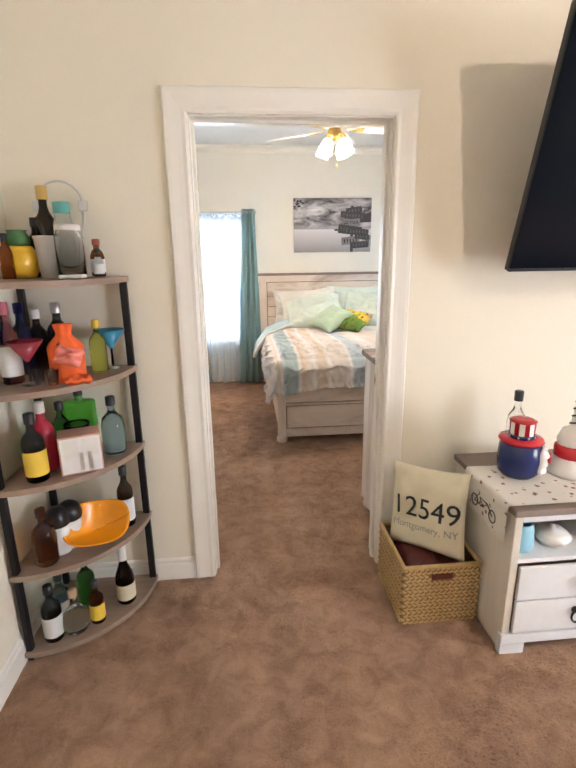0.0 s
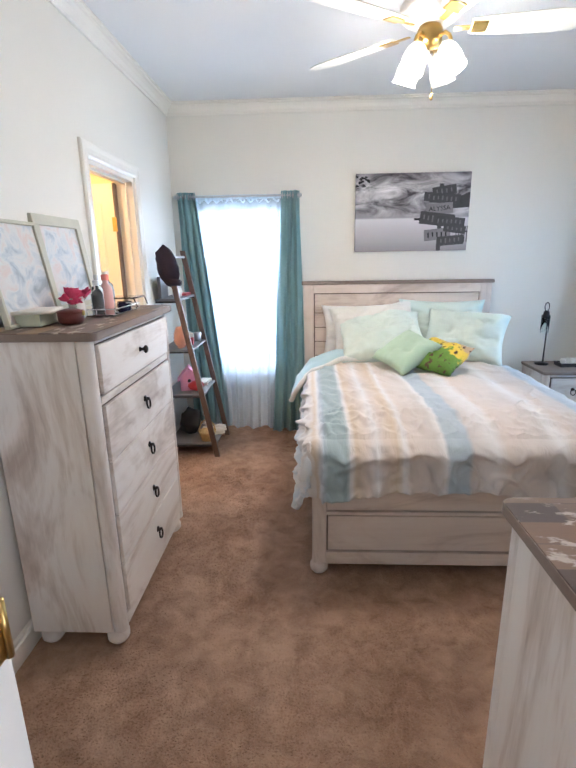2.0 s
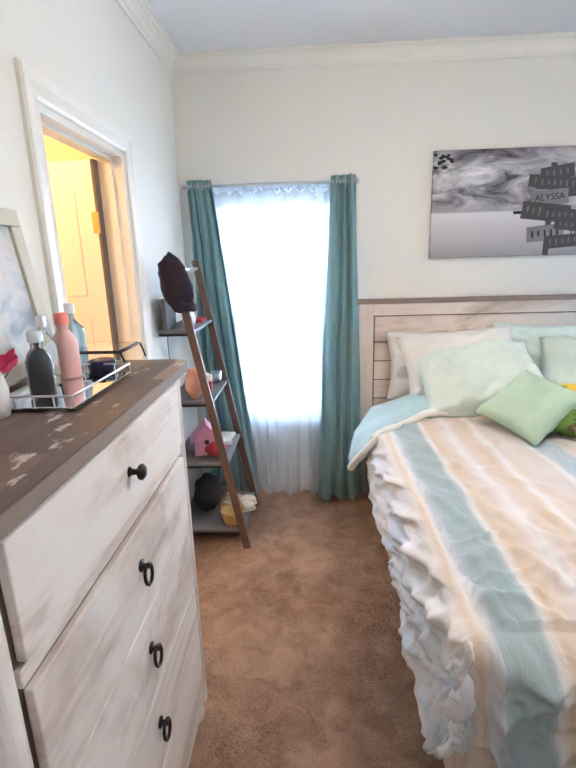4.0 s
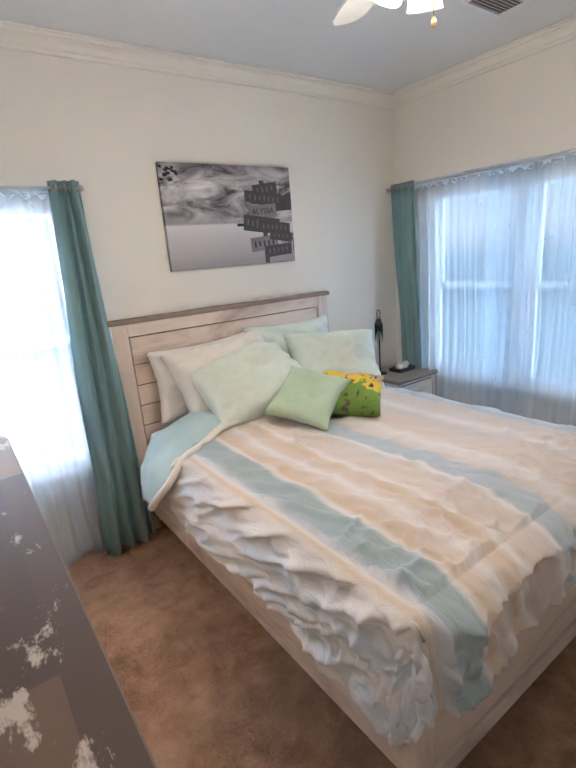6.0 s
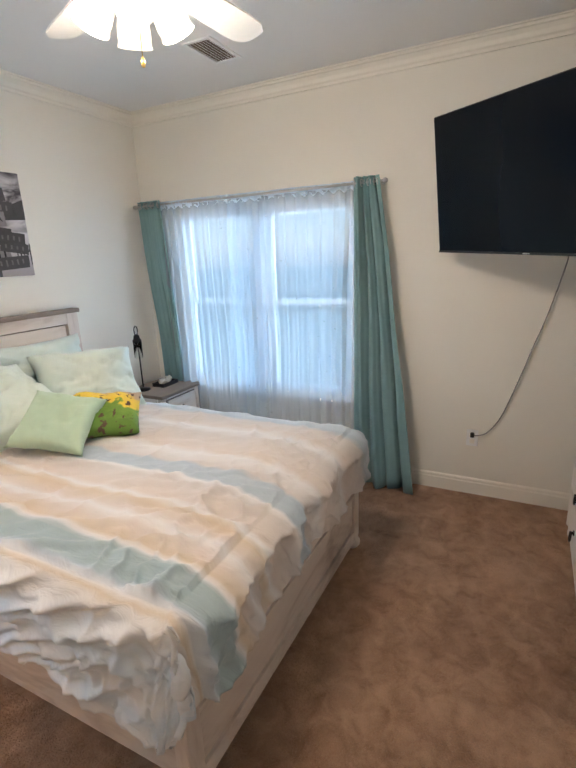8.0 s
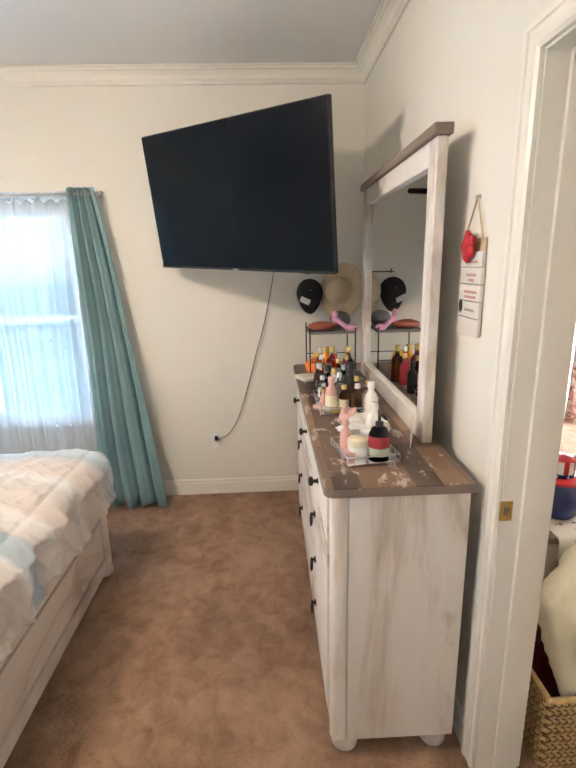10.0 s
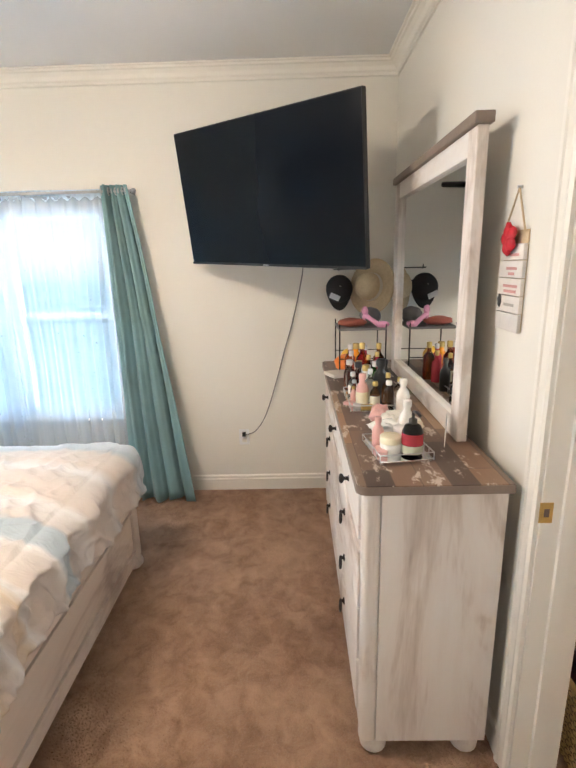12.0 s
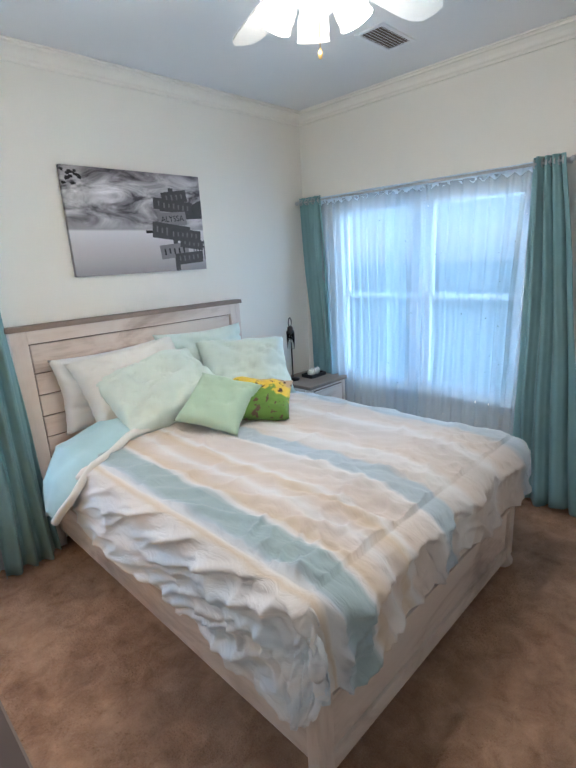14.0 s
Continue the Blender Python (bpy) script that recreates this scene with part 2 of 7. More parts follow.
M = {}
M["wall_bed"] = material("bedroom_wall_paint", (0.79, 0.76, 0.685), 0.75, vary=0.025, scale=1.3, fine=0.02, fine_scale=160, bump=0.06)
M["wall_liv"] = material("living_wall_paint", (0.80, 0.74, 0.60), 0.75, vary=0.03, scale=1.1, fine=0.02, fine_scale=160, bump=0.06)
M["wall_bath"] = material("bathroom_wall_paint", (0.80, 0.68, 0.46), 0.7, vary=0.03, scale=2.0)
M["ceil"] = material("ceiling_paint", (0.80, 0.80, 0.79), 0.85, vary=0.02, scale=2.0, fine=0.03, fine_scale=220, bump=0.12)
M["trim"] = material("white_gloss_trim", (0.82, 0.785, 0.705), 0.35, vary=0.03, scale=5.0, fine=0.015, fine_scale=60, bump=0.03)
M["carpet"] = carpet_material()
for a in "xyz":
    M["wash_" + a] = whitewash_material("whitewashed_wood_grain_" + a, a)
    M["bed_" + a] = whitewash_material("beige_washed_wood_grain_" + a, a, BEIGE_WASH)
M["top"] = rustic_top_material("reclaimed_plank_top", 0.0)
M["edge"] = material("grey_brown_edge_wood", (0.23, 0.175, 0.14), 0.6, vary=0.25, scale=8, fine=0.12, fine_scale=90, stretch=(1, 1, 1), bump=0.1)
# dark base colour puts the shade of gaps, slots and grooves into their backing
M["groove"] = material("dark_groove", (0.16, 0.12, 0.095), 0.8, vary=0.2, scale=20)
M["iron"] = material("dark_bronze_metal", (0.035, 0.028, 0.024), 0.42, 0.85, vary=0.25, scale=30)
M["black"] = material("black_plastic", (0.012, 0.012, 0.013), 0.35, vary=0.1, scale=20)
M["screen"] = material("dark_glass_screen", (0.003, 0.005, 0.009), 0.16, vary=0.05, scale=3, spec=0.14)
M["brass"] = material("polished_brass", (0.62, 0.42, 0.14), 0.28, 1.0, vary=0.2, scale=25)
M["steel"] = material("brushed_steel", (0.62, 0.62, 0.62), 0.3, 1.0, vary=0.1, scale=40)
M["teal"] = cloth_material("teal_curtain_cloth", (0.235, 0.395, 0.41), 0.8, see=0.22)
M["sheer"] = sheer_material("printed_sheer_voile", 0.56)
M["sheer_thin"] = sheer_material("thin_printed_voile", 0.64, 0.60)
M["duvet"] = duvet_material()
M["mint"] = cloth_material("mint_pillow_cloth", (0.63, 0.72, 0.655))
M["aqua"] = cloth_material("aqua_sheet_cloth", (0.40, 0.56, 0.58))
M["cream"] = cloth_material("cream_pillow_cloth", (0.74, 0.735, 0.685))
M["sage"] = cloth_material("sage_cushion_cloth", (0.42, 0.56, 0.42))
M["white_cloth"] = cloth_material("white_bed_linen", (0.76, 0.76, 0.74))
M["fan_white"] = material("white_fan_enamel", (0.80, 0.78, 0.72), 0.4, vary=0.03, scale=8)
M["shade"] = glow_material("lit_frosted_glass", (1.0, 0.84, 0.58), 2.2)
M["pane"] = glass_material("window_pane", (0.97, 0.99, 0.99), thin=True)
M["vinyl"] = material("white_vinyl", (0.82, 0.83, 0.83), 0.4, vary=0.02, scale=6)
M["blind"] = material("white_blind_slat", (0.80, 0.82, 0.83), 0.5, vary=0.03, scale=9)
M["mirror"] = material("silvered_mirror", (0.88, 0.90, 0.90), 0.01, 1.0)
M["walnut"] = material("walnut_stained_wood", (0.12, 0.070, 0.048), 0.5, vary=0.3, scale=6, fine=0.12, fine_scale=60, stretch=(12, 12, 1), bump=0.15)
M["slate"] = material("grey_shelf_board", (0.15, 0.145, 0.145), 0.6, vary=0.15, scale=6, fine=0.06)


# ---------------------------------------------------------------- mesh helpers
def box(bm, x0, x1, y0, y1, z0, z1, bevel=0.0):
    r = bmesh.ops.create_cube(bm, size=1.0, matrix=Matrix.Translation(((x0 + x1) / 2, (y0 + y1) / 2, (z0 + z1) / 2)) @ Matrix.Diagonal((x1 - x0, y1 - y0, z1 - z0, 1)))
    if bevel:
        es = list({e for v in r["verts"] for e in v.link_edges})
        bmesh.ops.bevel(bm, geom=es, offset=bevel, segments=2, affect="EDGES", profile=0.5)
    return bm


def slab(x0, x1, y0, y1, z0, z1, bevel=0.0):
    return box(bmesh.new(), x0, x1, y0, y1, z0, z1, bevel)


def rounded_slab(x0, x1, y0, y1, z0, z1, r, front_only=False):
    """A board with its corners rounded in plan; front_only rounds the two at y0."""
    pts = []
    for cx, cy, a0, on in ((x0, y0, 180, True), (x1, y0, 270, True), (x1, y1, 0, not front_only), (x0, y1, 90, not front_only)):
        if not on:
            pts.append((cx, cy))
            continue
        mx, my = cx + (r if cx == x0 else -r), cy + (r if cy == y0 else -r)
        pts += [(mx + r * math.cos(radians(a0 + 15 * i)), my + r * math.sin(radians(a0 + 15 * i))) for i in range(7)]
    bm = bmesh.new()
    lo, hi = [bm.verts.new((x, y, z0)) for x, y in pts], [bm.verts.new((x, y, z1)) for x, y in pts]
    bm.faces.new(lo[::-1])
    bm.faces.new(hi)
    for i in range(len(pts)):
        j = (i + 1) % len(pts)
        bm.faces.new((lo[i], lo[j], hi[j], hi[i]))
    return bm


def lathe(profile, seg=24, bm=None, at=(0, 0, 0), close=True):
    """A turned shape from (radius, height) pairs, bottom to top."""
    bm = bm or bmesh.new()
    rings = []
    for r, z in profile:
        if r < 1e-5:
            rings.append([bm.verts.new((at[0], at[1], at[2] + z))])
        else:
            rings.append([bm.verts.new((at[0] + r * math.cos(2 * math.pi * i / seg), at[1] + r * math.sin(2 * math.pi * i / seg), at[2] + z)) for i in range(seg)])
    for a, b in zip(rings, rings[1:]):
        for i in range(seg):
            j = (i + 1) % seg
            if len(a) == 1 and len(b) == 1:
                continue
            if len(a) == 1:
                bm.faces.new((a[0], b[j], b[i]))
            elif len(b) == 1:
                bm.faces.new((a[i], a[j], b[0]))
            else:
                bm.faces.new((a[i], a[j], b[j], b[i]))
    if close:
        if len(rings[0]) > 1:
            bm.faces.new(rings[0][::-1])
        if len(rings[-1]) > 1:
            bm.faces.new(rings[-1])
    for f in bm.faces:
        f.smooth = True
    return bm


def tube(points, r, seg=8, bm=None, closed=False):
    """A round bar along a line of points."""
    bm = bm or bmesh.new()
    pts = [Vector(p) for p in points]
    rings = []
    n = len(pts)
    up = Vector((0.13, 0.29, 0.95))
    for i, p in enumerate(pts):
        d = (pts[(i + 1) % n] - pts[i - 1]) if closed else (pts[min(i + 1, n - 1)] - pts[max(i - 1, 0)])
        d.normalize()
        a = d.cross(up if abs(d.dot(up)) < 0.95 else Vector((1, 0, 0))).normalized()
        b = d.cross(a)
        rr = r[i] if isinstance(r, (list, tuple)) else r
        rings.append([bm.verts.new(p + a * rr * math.cos(2 * math.pi * k / seg) + b * rr * math.sin(2 * math.pi * k / seg)) for k in range(seg)])
    for i in range(n if closed else n - 1):
        a, b = rings[i], rings[(i + 1) % n]
        for k in range(seg):
            bm.faces.new((a[k], a[(k + 1) % seg], b[(k + 1) % seg], b[k]))
    if not closed:
        bm.faces.new(rings[0][::-1])
        bm.faces.new(rings[-1])
    for f in bm.faces:
        f.smooth = True
    return bm


def sheet(nu, nv, fn, uvfn=None):
    """A cloth: fn(s, t) gives the place for s, t from 0 to 1."""
    bm = bmesh.new()
    g = [[bm.verts.new(fn(i / nu, j / nv)) for j in range(nv + 1)] for i in range(nu + 1)]
    lay = bm.loops.layers.uv.new("UVMap")
    for i in range(nu):
        for j in range(nv):
            f = bm.faces.new((g[i][j], g[i + 1][j], g[i + 1][j + 1], g[i][j + 1]))
            f.smooth = True
            if uvfn:
                for lp, (a, b) in zip(f.loops, ((i, j), (i + 1, j), (i + 1, j + 1), (i, j + 1))):
                    lp[lay].uv = uvfn(a / nu, b / nv)
    return bm


def cushion(w, h, t, seed=0, n=14, pinch=0.10, flop=0.02):
    """A stuffed pillow lying in x, y with soft corners and creases."""
    bm = bmesh.new()
    for side in (1, -1):
        g = []
        for i in range(n + 1):
            row = []
            for j in range(n + 1):
                u, v = 2 * i / n - 1, 2 * j / n - 1
                e = max(0.0, (1 - u ** 4) * (1 - v ** 4)) ** 0.45
                k = 1 - pinch * (1 - abs(u) ** 2) * abs(v) ** 3
                k2 = 1 - pinch * (1 - abs(v) ** 2) * abs(u) ** 3
                q = noise.noise(Vector((u * 1.7 + seed, v * 1.7, side * 2.0 + seed))) * flop * 1.5
                cr = abs(noise.noise(Vector((u * 2.4 + v * 1.6 + seed, v * 2.6 - u, seed * 1.3))))
                q -= flop * 0.9 * max(0.0, 1 - 7 * cr) + flop * 0.3 * noise.noise(Vector((u * 7 + seed, v * 7, seed)))
                for cu, cv, f in ((1, 1, 9), (-1, 1, 11), (1, -1, 8), (-1, -1, 10)):
                    r = math.hypot(1 - u * cu, 1 - v * cv)
                    q += flop * 0.42 * math.sin(f * math.atan2(1 - v * cv, 1 - u * cu) + seed * cu + cv) * math.exp(-r * 1.1) * min(1.0, r * 2)
                row.append(bm.verts.new((u * w / 2 * k2, v * h / 2 * k, side * t / 2 * e + q * e)))
            g.append(row)
        for i in range(n):
            for j in range(n):
                q = (g[i][j], g[i + 1][j], g[i + 1][j + 1], g[i][j + 1])
                bm.faces.new(q if side > 0 else q[::-1])
    bmesh.ops.remove_doubles(bm, verts=bm.verts, dist=0.0008)
    for f in bm.faces:
        f.smooth = True
    return bm


def mesh_of(name, bm, mat):
    me = bpy.data.meshes.new(name)
    bmesh.ops.recalc_face_normals(bm, faces=bm.faces) if len(bm.faces) < 60000 else None
    bm.to_mesh(me)
    bm.free()
    me.materials.append(M[mat] if isinstance(mat, str) else mat)
    return me


def part(name, bm, mat, parent=None, label="", at=None):
    o = new(name, mesh_of(name, bm, mat))
    o.parent = parent
    if at is not None:
        o.matrix_basis = at if isinstance(at, Matrix) else Matrix.Translation(at)
    if label:
        o["label"] = label
    return o


def again(ob, parent, at):
    o = new(ob.name.split(".")[0], ob.data)
    o.parent = parent
    o.matrix_basis = at if isinstance(at, Matrix) else Matrix.Translation(at)
    if "label" in ob:
        o["label"] = ob["label"]
    return o


def thing(name, label, category, at=(0, 0, 0), rz=0.0, group=""):
    e = new(name)
    e.empty_display_size = 0.1
    e.matrix_basis = pose(*at, 0, 0, rz)
    return tagged(e, label, category, group)


def single(name, bm, mat, label, category, at=(0, 0, 0), rz=0.0, group=""):
    o = part(name, bm, mat, None, "", pose(*at, 0, 0, rz))
    return tagged(o, label, category, group)


def structure(name, bm, mat, label=""):
    return tagged(part(name, bm, mat), label or name.replace("_", " "), "", "", "structure")


def lettering(text, size, mat, parent, m, depth=0.0006, name="lettering"):
    c = bpy.data.curves.new("text", "FONT")
    c.body, c.size, c.extrude, c.align_x, c.align_y = text, size, depth, "CENTER", "CENTER"
    tmp = bpy.data.objects.new("text", c)
    scene.collection.objects.link(tmp)
    dg = bpy.context.evaluated_depsgraph_get()
    me = bpy.data.meshes.new_from_object(tmp.evaluated_get(dg))
    bpy.data.objects.remove(tmp)
    me.materials.clear()
    me.materials.append(M[mat])
    o = new(name, me)
    o.parent, o.matrix_basis = parent, m
    return o


# ---------------------------------------------------------------- the rooms
W, E, S, SO, N, TOP = -0.885, 2.675, 4.91, 4.772, 8.60, 2.74
LE, LS = 4.0, -0.6
D0, D1, DH = -0.152, 0.656, 2.055
B0, B1, BH = 7.02, 7.69, 2.05
W1 = (-0.72, 0.12, 0.52, 1.98)
W2 = (6.76, 8.25, 0.58, 1.99)


def wall_x(y0, y1, x0, x1, holes):
    """A wall along x with openings (x0, x1, z0, z1)."""
    bm = bmesh.new()
    edges = [x0]
    for a, b, c, d in sorted(holes):
        box(bm, edges[-1], a, y0, y1, 0, TOP)
        if c > 0.01:
            box(bm, a, b, y0, y1, 0, c)
        box(bm, a, b, y0, y1, d, TOP)
        edges.append(b)
    box(bm, edges[-1], x1, y0, y1, 0, TOP)
    return bm


def wall_y(x0, x1, y0, y1, holes):
    bm = bmesh.new()
    last = y0
    for a, b, c, d in sorted(holes):
        box(bm, x0, x1, last, a, 0, TOP)
        if c > 0.01:
            box(bm, x0, x1, a, b, 0, c)
        box(bm, x0, x1, a, b, d, TOP)
        last = b
    box(bm, x0, x1, last, y1, 0, TOP)
    return bm


FD = (1.45, 2.95, 0.03, 2.05)
MIDY = (S + SO) / 2
structure("floor", slab(W - 1.6, LE + 0.2, LS - 0.2, N + 0.14, -0.12, 0.0), "carpet", "brown mottled wall-to-wall pile carpet")
structure("ceiling", slab(W - 1.6, LE + 0.2, LS - 0.2, N + 0.14, TOP, TOP + 0.1), "ceil", "white painted flat ceiling")
structure("wall_north", wall_x(N, N + 0.14, W, E, [W1]), "wall_bed", "off-white painted bedroom wall with a window")
structure("wall_east", wall_y(E, E + 0.14, MIDY, N + 0.14, [W2]), "wall_bed", "cream painted bedroom wall with a double window")
structure("wall_west", wall_y(W - 0.12, W, MIDY, N + 0.14, [(B0, B1, 0, BH)]), "wall_bed", "pale painted bedroom wall with a doorway")
structure("wall_south", wall_x(MIDY, S, W, E, [(D0 - 0.02, D1 + 0.02, 0, DH + 0.02)]), "wall_bed", "cream painted bedroom wall beside the doorway")
structure("wall_living_north", wall_x(SO, MIDY, W, LE, [(D0 - 0.02, D1 + 0.02, 0, DH + 0.02)]), "wall_liv", "warm cream painted living room wall with a doorway")
structure("wall_living_west", slab(W - 0.12, W, LS - 0.12, MIDY, 0, TOP), "wall_liv", "cream painted living room side wall")
structure("wall_living_south", slab(W, LE, LS - 0.12, LS, 0, TOP), "wall_liv", "cream painted living room back wall")
structure("wall_living_east", wall_y(LE, LE + 0.14, LS - 0.12, SO + 0.1, [FD]), "wall_liv", "cream living room wall with glazed doors")
structure("wall_bath", slab(W - 1.5, W - 1.4, 6.2, 8.0, 0, TOP), "wall_bath", "warm lit wall of the room beyond")
structure("wall_bath_north", slab(W - 1.4, W - 0.12, 7.9, 8.0, 0, TOP), "wall_bath", "warm lit side wall beyond the doorway")
structure("wall_bath_south", slab(W - 1.4, W - 0.12, 6.2, 6.3, 0, TOP), "wall_bath", "warm lit side wall beyond the doorway")


def crown(name, length, m):
    """Cove crown moulding, run along x, wall at y = 0, room towards -y."""
    prof = [(0, -0.085), (-0.012, -0.085), (-0.014, -0.07), (-0.024, -0.062), (-0.034, -0.042), (-0.052, -0.026), (-0.064, -0.022), (-0.066, -0.01), (-0.078, -0.008), (-0.078, 0)]
    bm = bmesh.new()
    rows = [[bm.verts.new((x, y, z)) for y, z in prof] for x in (0, length)]
    for i in range(len(prof) - 1):
        bm.faces.new((rows[0][i], rows[0][i + 1], rows[1][i + 1], rows[1][i]))
    o = structure(name, bm, "trim", "white cove crown moulding")
    o.matrix_basis = m


crown("crown_north", E - W, pose(W, N, TOP - 0.001))
crown("crown_south", E - W, pose(E, S, TOP - 0.001, 0, 0, 180))
crown("crown_east", N - S, pose(E, N, TOP - 0.001, 0, 0, -90))
crown("crown_west", N - S, pose(W, S, TOP - 0.001, 0, 0, 90))


def baseboard(name, length, m):
    prof = [(0, 0), (-0.014, 0), (-0.014, 0.082), (-0.009, 0.09), (-0.009, 0.104), (-0.004, 0.112), (0, 0.114)]
    bm = bmesh.new()
    rows = [[bm.verts.new((x, y, z)) for y, z in prof] for x in (0, length)]
    for i in range(len(prof) - 1):
        bm.faces.new((rows[0][i], rows[0][i + 1], rows[1][i + 1], rows[1][i]))
    bm.faces.new(rows[0])
    bm.faces.new(rows[1][::-1])
    o = structure(name, bm, "trim", "white moulded baseboard")
    o.matrix_basis = m


CW = 0.095
baseboard("baseboard_north", E - W, pose(W, N, 0))
baseboard("baseboard_east", N - S, pose(E, N, 0, 0, 0, -90))
baseboard("baseboard_south_east", E - (D1 + CW - 0.022), pose(E, S, 0, 0, 0, 180))
baseboard("baseboard_south_west", D0 - CW + 0.022 - W, pose(D0 - CW + 0.022, S, 0, 0, 0, 180))
baseboard("baseboard_west_south", B0 - 0.09 - S, pose(W, S, 0, 0, 0, 90))
baseboard("baseboard_west_north", N - B1 - 0.07, pose(W, B1 + 0.07, 0, 0, 0, 90))
baseboard("baseboard_living_west", SO - LS, pose(W, LS, 0, 0, 0, 90))
baseboard("baseboard_living_north_west", D0 - CW - 0.004 - W, pose(W, SO, 0))
baseboard("baseboard_living_north_east", LE - D1 - CW - 0.004, pose(D1 + CW + 0.004, SO, 0))


def casing(name, w, h, cw, m, right=True):
    """Moulded door casing in the plane y = 0, facing -y, round an opening from x = 0 to w; mitred at the top."""
    prof = [(0.006, 0.0), (0.006, -0.011), (0.016, -0.016), (0.03, -0.013), (0.05, -0.015), (cw - 0.02, -0.020), (cw - 0.006, -0.020), (cw, -0.012), (cw, 0.0)]
    bm = bmesh.new()
    stations = []
    for d, y in prof:
        line = [(-d, y, 0), (-d, y, h + d), (w + d, y, h + d)] + ([(w + d, y, 0)] if right else [])
        stations.append([bm.verts.new(p) for p in line])
    for a, b in zip(stations, stations[1:]):
        for i in range(len(a) - 1):
            bm.faces.new((a[i], a[i + 1], b[i + 1], b[i]))
    o = structure(name, bm, "trim", "white moulded door casing")
    o.matrix_basis = m


casing("door_casing_living", D1 - D0, DH, CW + 0.004, pose(D0, SO, 0))
casing("door_casing_bedroom", D1 - D0, DH, CW - 0.022, pose(D1, S, 0, 0, 0, 180))
casing("door_casing_bath", B1 - B0, BH, 0.085, pose(W, B0, 0, 0, 0, 90))


def jamb(name, w, h, depth, m):
    bm = bmesh.new()
    box(bm, -0.02, 0, 0.001, depth - 0.001, 0, h)
    box(bm, w, w + 0.02, 0.001, depth - 0.001, 0, h)
    box(bm, -0.02, w + 0.02, 0.001, depth - 0.001, h, h + 0.02)
    box(bm, 0, 0.012, depth * 0.36, depth * 0.60, 0, h)
    box(bm, w - 0.012, w, depth * 0.36, depth * 0.60, 0, h)
    box(bm, 0.012, w - 0.012, depth * 0.36, depth * 0.60, h - 0.012, h)
    o = structure(name, bm, "trim", "white painted door jamb with stop")
    o.matrix_basis = m
    return o


door_frame = jamb("door_jamb", D1 - D0, DH, S - SO, pose(D0, SO, 0))
bath_frame = jamb("bath_door_jamb", B1 - B0 - 0.04, BH - 0.02, 0.12, pose(W, B0 + 0.02, 0, 0, 0, 90))


# ---------------------------------------------------------------- windows
def sash_window(name, w, z0, z1, m, panes=1):
    """White vinyl single-hung units with muntins; x along the wall, y = 0 the inner face, outside towards +y."""
    root = tagged(new(name), "white vinyl single-hung window with blinds", "window", "", "structure")
    root.matrix_basis = m
    bm = bmesh.new()
    box(bm, 0, w, 0.03, 0.12, z0, z0 + 0.035)
    box(bm, 0, w, 0.03, 0.12, z1 - 0.035, z1)
    box(bm, 0, 0.035, 0.03, 0.12, z0 + 0.035, z1 - 0.035)
    box(bm, w - 0.035, w, 0.03, 0.12, z0 + 0.035, z1 - 0.035)
    part("window_frame", bm, "vinyl", root)
    part("window_sill", slab(-0.03, w + 0.03, -0.03, 0.04, z0 - 0.022, z0 - 0.002, 0.004), "trim", root)
    uw = (w - 0.07 - (panes - 1) * 0.11) / panes
    for k in range(panes):
        a = 0.035 + k * (uw + 0.11)
        if k:
            part("mullion", slab(a - 0.11, a, 0.02, 0.12, z0 + 0.035, z1 - 0.035), "vinyl", root)
        zm = (z0 + z1) / 2
        for lo, hi, y in ((z0 + 0.035, zm + 0.02, 0.05), (zm - 0.02, z1 - 0.035, 0.08)):
            s = bmesh.new()
            box(s, a, a + 0.03, y, y + 0.025, lo, hi)
            box(s, a + uw - 0.03, a + uw, y, y + 0.025, lo, hi)
            box(s, a + 0.03, a + uw - 0.03, y, y + 0.025, lo, lo + 0.035)
            box(s, a + 0.03, a + uw - 0.03, y, y + 0.025, hi - 0.035, hi)
            part("sash", s, "vinyl", root)
            p = part("pane", slab(a + 0.03, a + uw - 0.03, y + 0.01, y + 0.014, lo + 0.035, hi - 0.035), "pane", root)
            p.visible_shadow = False
        part("headrail", slab(a + 0.005, a + uw - 0.005, 0.012, 0.045, z1 - 0.07, z1 - 0.036), "vinyl", root)
        sl = slab(a + 0.008, a + uw - 0.008, -0.0065, 0.0065, -0.0006, 0.0006)
        me = mesh_of("slat", sl, "blind")
        n = int((z1 - z0 - 0.12) / 0.03)
        for i in range(n):
            o = new("slat", me)
            o.parent = root
            o.matrix_basis = pose(0, 0.026, z0 + 0.05 + i * 0.03, 4, 0, 0)
    return root


sash_window("window_1", W1[1] - W1[0], W1[2], W1[3], pose(W1[0], N, 0))
sash_window("window_2", W2[1] - W2[0], W2[2], W2[3], pose(E, W2[1], 0, 0, 0, -90), 2)


